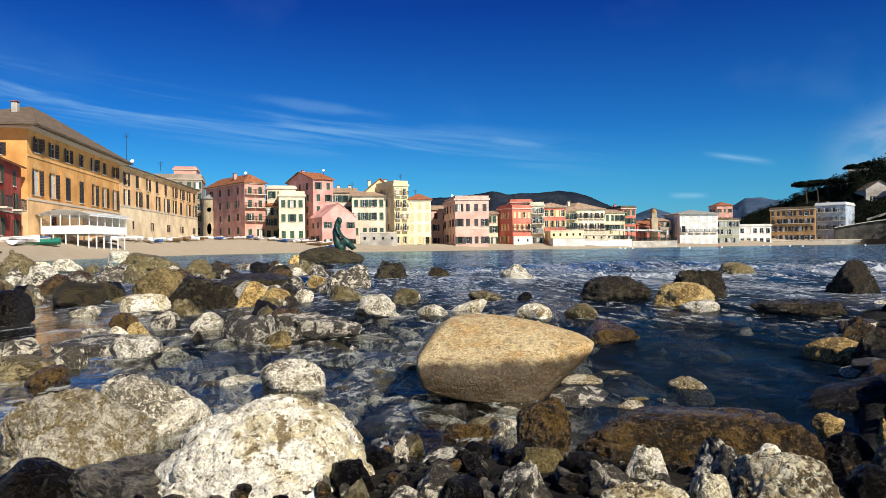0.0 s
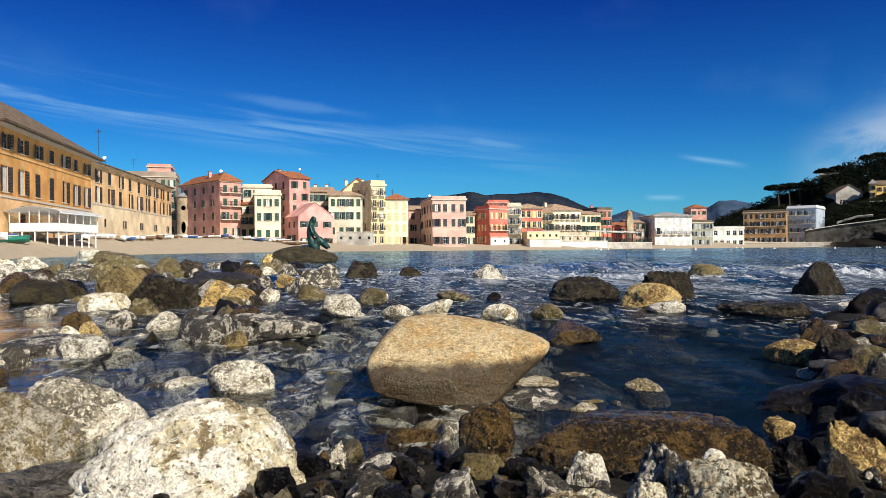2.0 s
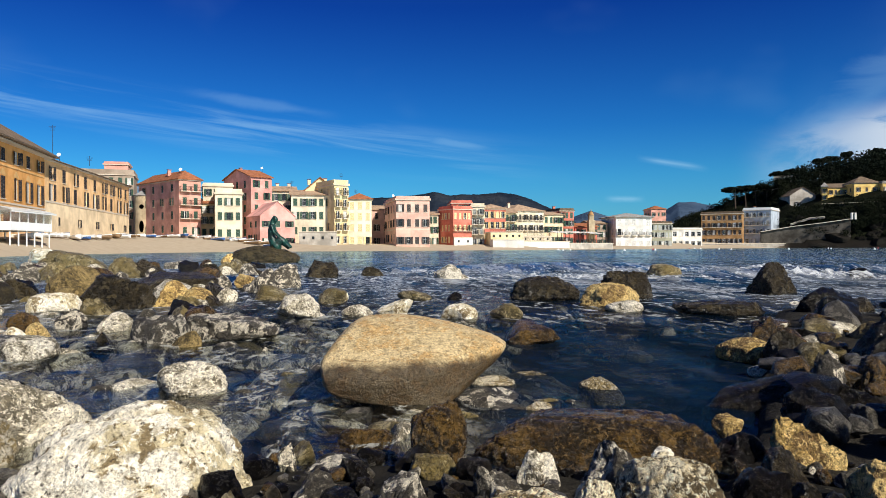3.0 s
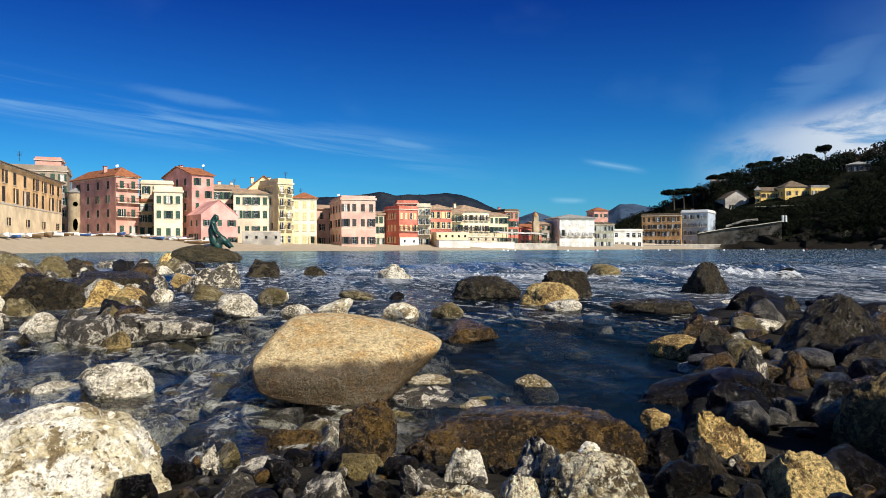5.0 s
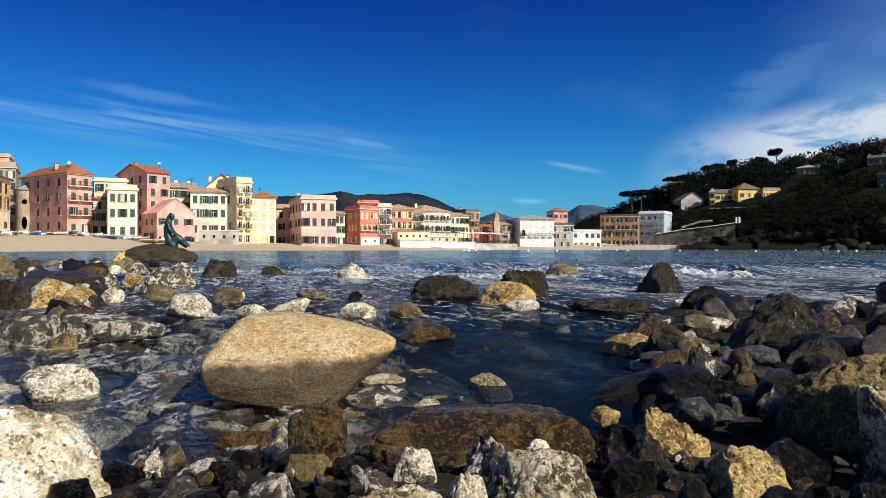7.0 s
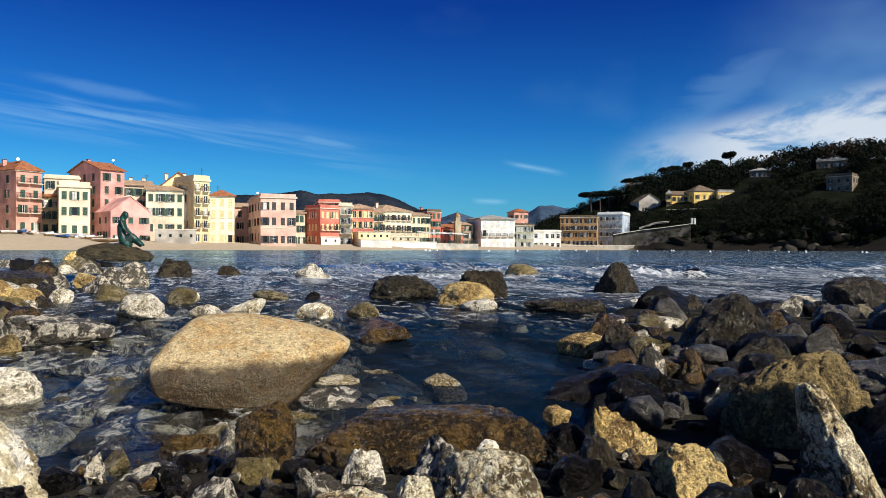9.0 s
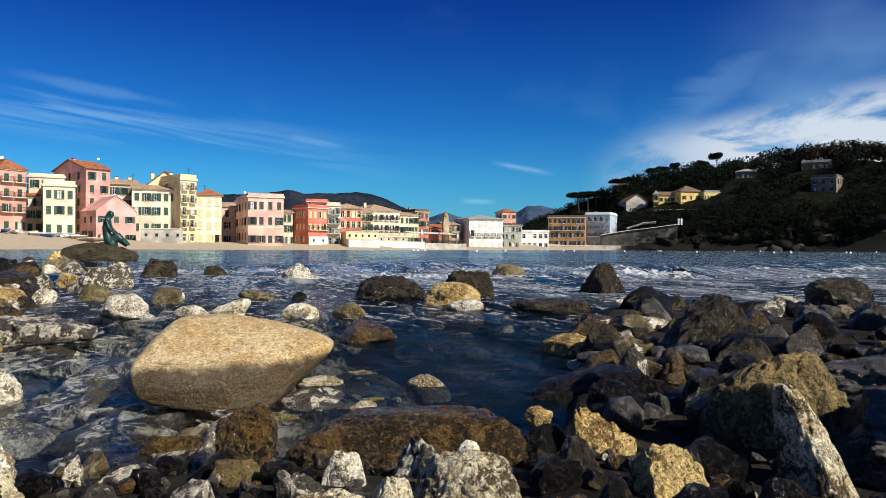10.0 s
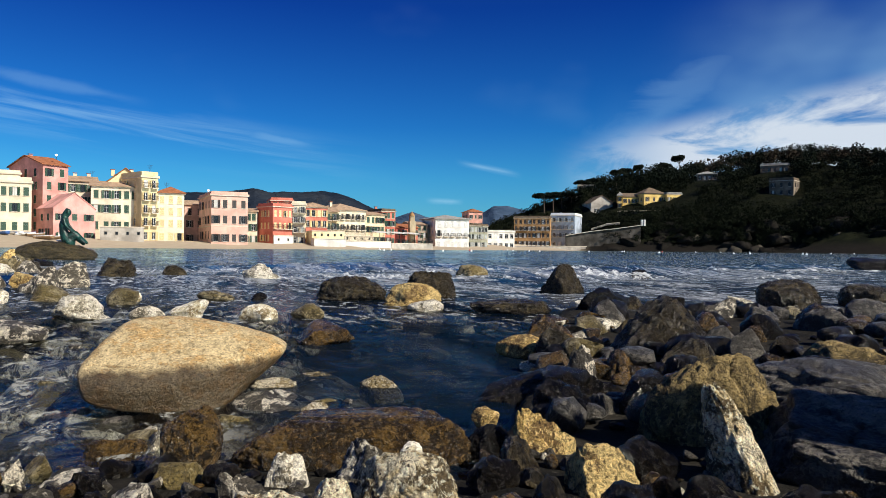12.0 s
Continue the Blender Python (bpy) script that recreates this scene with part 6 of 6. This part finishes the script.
def umbrella_pine(b, back, tall, spread_r, seed, base=None):
    rng = np.random.RandomState(seed)
    x, y, z = on_headland(b, back)
    z = z if base is None else base
    t = thing("pine", pose(x, y, z - 0.3), "umbrella pine with a bare trunk and flat dark crown", "tree", "umbrella pines")
    bm = bmesh.new()
    lean = rng.uniform(-0.6, 0.6)
    tube(bm, [(0, 0, 0), (lean * 0.4, 0, tall * 0.4), (lean, 0.1, tall * 0.8)], [0.32, 0.25, 0.17], 8)
    for k in range(7):
        a = k * math.tau / 7 + rng.uniform(-0.3, 0.3)
        s = rng.uniform(0.55, 0.85) * spread_r
        tube(bm, [(lean, 0.1, tall * 0.72), (lean + s * 0.5 * math.cos(a), s * 0.5 * math.sin(a), tall * 0.83), (lean + s * math.cos(a), s * math.sin(a), tall * 0.92)], [0.13, 0.09, 0.04], 6)
    part("trunk", bm, BARK, t)
    verts, faces = [], []
    for k in range(12):
        a, s = rng.uniform(0, math.tau), spread_r * math.sqrt(rng.uniform(0, 0.8))
        leaf_cloud(verts, faces, rng, (lean + s * math.cos(a), s * math.sin(a), tall * rng.uniform(0.90, 1.0)), (spread_r * 0.45, spread_r * 0.45, tall * 0.10), 150, 0.34)
    part("crown", raw_mesh("crown", verts, faces, LEAF_DARK, False), None, t)
    return t


for spec in ((27.3, 66, 9.8, 4.2, 41), (28.0, 66, 9.4, 4.8, 42), (28.7, 68, 7.8, 4.6, 43), (29.4, 64, 6.8, 4.4, 44), (30.4, 66, 6.0, 4.2, 45), (31.2, 70, 5.8, 3.8, 46),
             (34.6, 92, 9.5, 3.0, 47), (36.6, 95, 9.0, 3.4, 48), (37.6, 100, 11.5, 3.4, 49), (32.9, 88, 8.0, 3.4, 50), (33.6, 90, 8.0, 3.4, 51)):
    umbrella_pine(*spec)

# ---- on the beach ----
def beach_boat(x, y, turn, length, hull, cover, seed, label):
    rng = random.Random(seed)
    z = ground_at(x, y)
    t = thing("boat", pose(x, y, z + 0.02, 0, 0, turn), label, "boat", "boats drawn up on the beach")
    bm = bmesh.new()
    rings, wide, high = [], length * 0.18, length * 0.12
    for i in range(9):
        s = i / 8
        w = wide * (math.sin(math.pi * min(1.0, 0.22 + 0.78 * (1 - s))) ** 0.7 if s > 0.05 else 0.72) if s < 0.99 else 0.02
        lift = high * (1 + 0.35 * s * s)
        rings.append([bm.verts.new((length * (s - 0.5), w * a, lift * b + 0.10 * high * s)) for a, b in ((-1, 1), (-0.92, 0.55), (-0.5, 0.12), (0, 0), (0.5, 0.12), (0.92, 0.55), (1, 1))])
    for r0, r1 in zip(rings, rings[1:]):
        for k in range(6):
            bm.faces.new((r0[k], r0[k + 1], r1[k + 1], r1[k]))
    bm.faces.new(rings[0])
    part("hull", bm, hull, t)
    bm = bmesh.new()
    prev = None
    for i in range(9):
        s = i / 8
        a, b = rings and (length * (s - 0.5)), high * (1 + 0.35 * s * s) + 0.10 * high * s
        w = wide * (0.76 if s < 0.05 else math.sin(math.pi * min(1.0, 0.22 + 0.78 * (1 - s))) ** 0.7) * 1.03 if s < 0.99 else 0.03
        row = [bm.verts.new((a, w * q, b + 0.02 + (0.22 * high * (1 - q * q)) * (1 + 0.3 * rng.random()))) for q in (-1, -0.5, 0, 0.5, 1)]
        if prev:
            for k in range(4):
                bm.faces.new((prev[k], prev[k + 1], row[k + 1], row[k]))
        prev = row
    part("cover", bm, cover, t)
    part("keel", boxed(-length * 0.45, length * 0.4, -0.04, 0.04, -0.05, 0.06), WOOD, t)
    return t


GREYCLOTH = plain("grey_cover", (0.30, 0.31, 0.33), 0.8)
HULLS = [(WHITE, GREYCLOTH, "white dinghy under a grey cover"), (WHITE, CANVAS, "white rowing boat under a pale cover"), (WHITE, BLUE, "white boat under a blue tarpaulin"), (WOOD, CANVAS, "wooden boat with a pale cover"),
         (WHITE, WHITE, "upturned-looking white dinghy on sand"), (BLUE, CANVAS, "blue-hulled boat under canvas")]
boat_rng = random.Random(77)
for i in range(22):
    s = i / 21
    x, y = -40.6 - 3.6 * s + boat_rng.uniform(-1.2, 0.4), 84 + 52 * s + boat_rng.uniform(-1, 1)
    hull, cover, label = HULLS[boat_rng.randrange(6)]
    beach_boat(x, y, boat_rng.uniform(-50, 50), boat_rng.uniform(2.4, 3.6), hull, cover, i, label + " on the sand")
for i in range(14):
    hull, cover, label = HULLS[boat_rng.randrange(6)]
    beach_boat(-43.0 + 1.65 * i, 141 + boat_rng.uniform(-2, 2) - 0.33 * i, boat_rng.uniform(-60, 60), boat_rng.uniform(2.4, 3.4), hull, cover, 40 + i, label + " on the sand")
for i, (x, y, hull, cover, label) in enumerate(((-37.6, 62.5, WHITE, CANVAS, "white boat under a crumpled pale cover on sand"), (-37.2, 65.5, GREEN, GREEN, "boat under a green tarpaulin on the sand"),
                                                (-38.6, 67.0, WHITE, BLUE, "white boat with a blue cover on the sand"), (-36.2, 60.0, WHITE, WHITE, "white dinghy lying on the sand"))):
    beach_boat(x, y, 20 + 30 * i, 3.4, hull, cover, 60 + i, label)


def pavilion():
    """The bathing restaurant: a glazed deck on posts under a white canvas roof."""
    x0, x1, y0, y1, deck, foot = -41.0, -36.0, 72.0, 80.5, 2.75, 0.5
    t = thing("pavilion", Matrix.Identity(4), "white glazed beach pavilion on posts under a canvas roof", "pavilion")
    part("deck", boxed(x0, x1, y0, y1, deck - 0.25, deck), WHITE, t)
    for i in range(6):
        for x in (x0 + 0.2, x1 - 0.2):
            y = y0 + 0.2 + (y1 - y0 - 0.4) * i / 5
            part("post", boxed(x - 0.05, x + 0.05, y - 0.05, y + 0.05, foot, deck - 0.254), WHITE, t)
    for i in range(1, 4):
        x = x0 + (x1 - x0) * i / 4
        part("post", boxed(x - 0.05, x + 0.05, y0 + 0.05, y0 + 0.15, foot, deck - 0.254), WHITE, t)
    for i in range(6):
        y = y0 + (y1 - y0 - 0.12) * i / 5
        part("upright", boxed(x1 - 0.09, x1 - 0.01, y, y + 0.08, deck, 4.6), WHITE, t)
    for i in range(5):
        x = x0 + (x1 - x0 - 0.12) * i / 5
        part("upright", boxed(x, x + 0.08, y0 + 0.01, y0 + 0.09, deck, 4.6), WHITE, t)
    part("parapet", boxed(x1 - 0.09, x1 - 0.03, y0 + 0.12, y1, deck, deck + 0.6), CANVAS, t)
    part("parapet", boxed(x0, x1 - 0.12, y0 + 0.03, y0 + 0.09, deck, deck + 0.6), CANVAS, t)
    part("pane", boxed(x1 - 0.07, x1 - 0.05, y0 + 0.12, y1, deck + 0.61, 4.4), CLEAR, t)
    part("pane", boxed(x0, x1 - 0.12, y0 + 0.05, y0 + 0.07, deck + 0.61, 4.4), CLEAR, t)
    part("back_wall", boxed(x0, x1 - 0.2, y1 - 0.1, y1, deck, 4.6), WHITE, t)
    bm = bmesh.new()
    rows = []
    for i in range(9):
        s = i / 8
        z = 4.45 + 0.55 * math.sin(math.pi * s)
        rows.append([bm.verts.new((x0 - 0.4 + (x1 - x0 + 0.8) * s, y, z)) for y in (y0 - 0.5, y0 + 2, y0 + 4.5, y1 + 0.3)])
    for a, b in zip(rows, rows[1:]):
        for k in range(3):
            bm.faces.new((a[k], b[k], b[k + 1], a[k + 1]))
    bmesh.ops.solidify(bm, geom=bm.faces, thickness=0.06)
    part("awning", bm, CANVAS, t)
    part("valance", boxed(x1 + 0.3, x1 + 0.36, y0 - 0.5, y1 + 0.3, 4.28, 4.48), CANVAS, t)
    return t


pavilion()

# ---- walls and terraces in front of the houses ----
def plain_wall(label, p0, p1, deep, z0, z1, mat, openings=0, rail=False):
    d = Vector((p1[0] - p0[0], p1[1] - p0[1], 0))
    m = Matrix.Translation((p0[0], p0[1], 0)) @ Matrix.Rotation(math.atan2(d.y, d.x), 4, "Z")
    t = thing("terrace", m, label, "terrace", "sea walls and terraces")
    bm = bmesh.new()
    holes = [(round(d.length * (i + 0.5) / openings, 2), z0 + 0.6, 0.5, 0.6) for i in range(openings)]
    wall_side(bm, (0, 0), (1, 0, 0), d.length, z0 - 2.0, z1, holes)
    wall_side(bm, (d.length, 0), (0, 1, 0), deep, z0 - 2.0, z1, [])
    wall_side(bm, (d.length, deep), (-1, 0, 0), d.length, z0 - 2.0, z1, [])
    wall_side(bm, (0, deep), (0, -1, 0), deep, z0 - 2.0, z1, [])
    part("wall", bm, mat, t)
    part("coping", boxed(-0.1, d.length + 0.1, -0.1, deep, z1 + 0.004, z1 + 0.18), TRIM, t)
    for x, z, w, h in holes:
        pane = part("pane", shared(("p", w, h), lambda: pane_mesh(w, h)), None, t)
        pane.location = (x, 0, z)
    if rail:
        r = part("railing", shared(("r", round(d.length, 1), 0.1), lambda: railing_mesh(round(d.length, 1), 0.1)), None, t)
        r.location = (d.length / 2, 0.1, z1 + 0.18)
        tagged(r, kind="stuff")
    return t


plain_wall("pale grey terrace wall with small vents on the beach", (-16.8, 143.2), (-9.4, 144), 6, 1.8, 3.8, P_STONE, 4)
plain_wall("yellow terrace wall above the white sea wall", (24.9, 163.2), (32.6, 164), 5, 2.4, 4.1, P_YELLOW, 5, True)
plain_wall("white sea wall under the yellow terrace", (25.0, 160.2), (32.4, 161), 3, 0.9, 2.3, P_WHITE)
plain_wall("white sea wall along the quay terrace", (32.8, 165), (46.0, 172), 6, 0.9, 1.9, P_WHITE, 0, True)
plain_wall("grey stone sea wall along the quay", (46.4, 173), (61.0, 184), 8, 0.8, 1.5, P_STONE, 0, True)
plain_wall("whitewashed foot of the red house", (16.3, 162.5), (20.9, 165.1), 0.25, 1.2, 2.9, P_WHITE, 2)
plain_wall("cream terrace with arches in front of the hotel", (34.4, 174), (42.6, 177), 5, 1.8, 3.3, P_CREAM, 4, True)
plain_wall("low grey quay wall below the apartment houses", (106, 231), (138, 226), 6, 0.4, 1.5, P_STONE)
for i, (x, y, w) in enumerate(((44.6, 178.5, 5.0), (50.2, 183.5, 5.5), (56.4, 189.5, 5.5))):
    t = thing("awning", pose(x, y, 1.9, 0, 0, 35), "white canvas awning on thin posts over the quay terrace", "awning", "awnings on the quay")
    for px in (0.1, w - 0.1):
        for py in (0.1, 2.9):
            part("post", boxed(px - 0.05, px + 0.05, py - 0.05, py + 0.05, 0, 2.5), IRON, t)
    bm = bmesh.new()
    vs = [bm.verts.new(v) for v in ((-0.2, -0.2, 2.4), (w + 0.2, -0.2, 2.4), (w + 0.2, 3.2, 3.0), (-0.2, 3.2, 3.0))]
    bm.faces.new(vs)
    bmesh.ops.solidify(bm, geom=bm.faces, thickness=0.06)
    part("canopy", bm, CANVAS, t)


def apse():
    """The small church's rounded end with an oculus and a conical roof."""
    x, y = -53.6, 163.2
    t = thing("church", pose(x, y, 0, 0, 0, 0), "small tan church with a round window and rounded end", "church")
    bm = bmesh.new()
    tube(bm, [(0, 0, 2.5), (0, 0, 12.4)], [1.75, 1.75], 20)
    part("wall", bm, P_TUFF, t)
    bm = bmesh.new()
    tube(bm, [(0, 0, 12.4), (0, 0, 12.6), (0, 0, 13.8)], [1.9, 2.0, 0.05], 20)
    part("roof", bm, ROOF_GREY, t)
    for z, rx, rz in ((10.0, 0.5, 0.5), (5.6, 0.5, 1.3)):
        bm = bmesh.new()
        ring = [bm.verts.new((0.25 + rx * math.cos(a * math.tau / 20), -1.76, z + rz * math.sin(a * math.tau / 20))) for a in range(20)]
        bm.faces.new(ring)
        bmesh.ops.solidify(bm, geom=bm.faces, thickness=0.08)
        part("window", bm, GLASS, t)
    return t


apse()


def dome_tower():
    t = thing("bell_tower", pose(58.6, 196.0, 0), "cream church bell tower with a small dome", "tower")
    part("shaft", boxed(-0.9, 0.9, -0.9, 0.9, 2, 8.2, 0.05), P_TUFF, t)
    part("belfry", boxed(-0.7, 0.7, -0.7, 0.7, 8.2, 9.6, 0.08), P_TUFF, t)
    bm = bmesh.new()
    tube(bm, [(0, 0, 9.6), (0, 0, 9.9), (0, 0, 10.4), (0, 0, 10.7), (0, 0, 11.4)], [0.85, 0.8, 0.5, 0.14, 0.03], 14)
    part("dome", bm, P_OCHRE, t)
    return t


dome_tower()


def dish(x, y, z, r=0.28):
    t = thing("satellite_dish", pose(x, y, z), "white satellite dish on a roof pole", "dish", "roof dishes and aerials")
    bm = bmesh.new()
    tube(bm, [(0, 0, 0), (0, 0, 0.9)], [0.04, 0.04], 6)
    part("pole", bm, IRON, t)
    bm = bmesh.new()
    tube(bm, [(0, -0.25, 0.98), (0, -0.16, 0.95), (0, -0.05, 0.92), (0, 0.0, 0.9)], [r, r * 0.8, r * 0.45, 0.06], 14)
    part("reflector", bm, WHITE, t)
    return t


def aerial(x, y, z, tall):
    t = thing("aerial", pose(x, y, z), "thin metal roof aerial with cross bars", "aerial", "roof dishes and aerials")
    bm = bmesh.new()
    tube(bm, [(0, 0, 0), (0, 0, tall)], [0.04, 0.03], 6)
    part("mast", bm, IRON, t)
    for k in range(4):
        part("bar", boxed(-0.5 + 0.06 * k, 0.5 - 0.06 * k, -0.02, 0.02, tall - 0.2 - 0.18 * k, tall - 0.17 - 0.18 * k), IRON, t)
    return t


dish(-42.6, 153.5, 16.4, 0.34)
dish(-27.0, 161.0, 17.6, 0.28)
dish(2.2, 157.0, 11.2, 0.28)
dish(-49.0, 112.0, 14.0, 0.3)
aerial(-48.2, 108.0, 14.2, 4.6)
aerial(-47.0, 118.0, 14.0, 1.6)
aerial(-9.0, 153.0, 14.9, 1.8)
aerial(-21.0, 165.0, 14.2, 2.0)
aerial(-6.0, 157.0, 12.0, 1.6)
aerial(18.0, 171.0, 11.6, 1.6)
aerial(28.0, 175.0, 10.8, 1.8)

# ---- mooring buoys ----
buoy_rng = random.Random(5)
for i in range(26):
    b = buoy_rng.uniform(14, 50)
    r = buoy_rng.uniform(120, 215) if b > 22 else buoy_rng.uniform(110, 150)
    x, y = at_bearing(b, r)
    bm = bmesh.new()
    bmesh.ops.create_uvsphere(bm, u_segments=10, v_segments=7, radius=0.17, matrix=Matrix.Diagonal((1, 1, 0.9, 1)))
    tube(bm, [(0, 0, 0.12), (0, 0, 0.26)], [0.06, 0.04], 6)
    red = i % 9 == 0
    ob = new("buoy", finish(bm, "buoy", RED if red else WHITE, True))
    ob.matrix_world = pose(x, y, 0.08)
    tagged(ob, "small red mooring buoy floating on the bay" if red else "small white mooring buoy floating on the bay", "buoy", "mooring buoys")
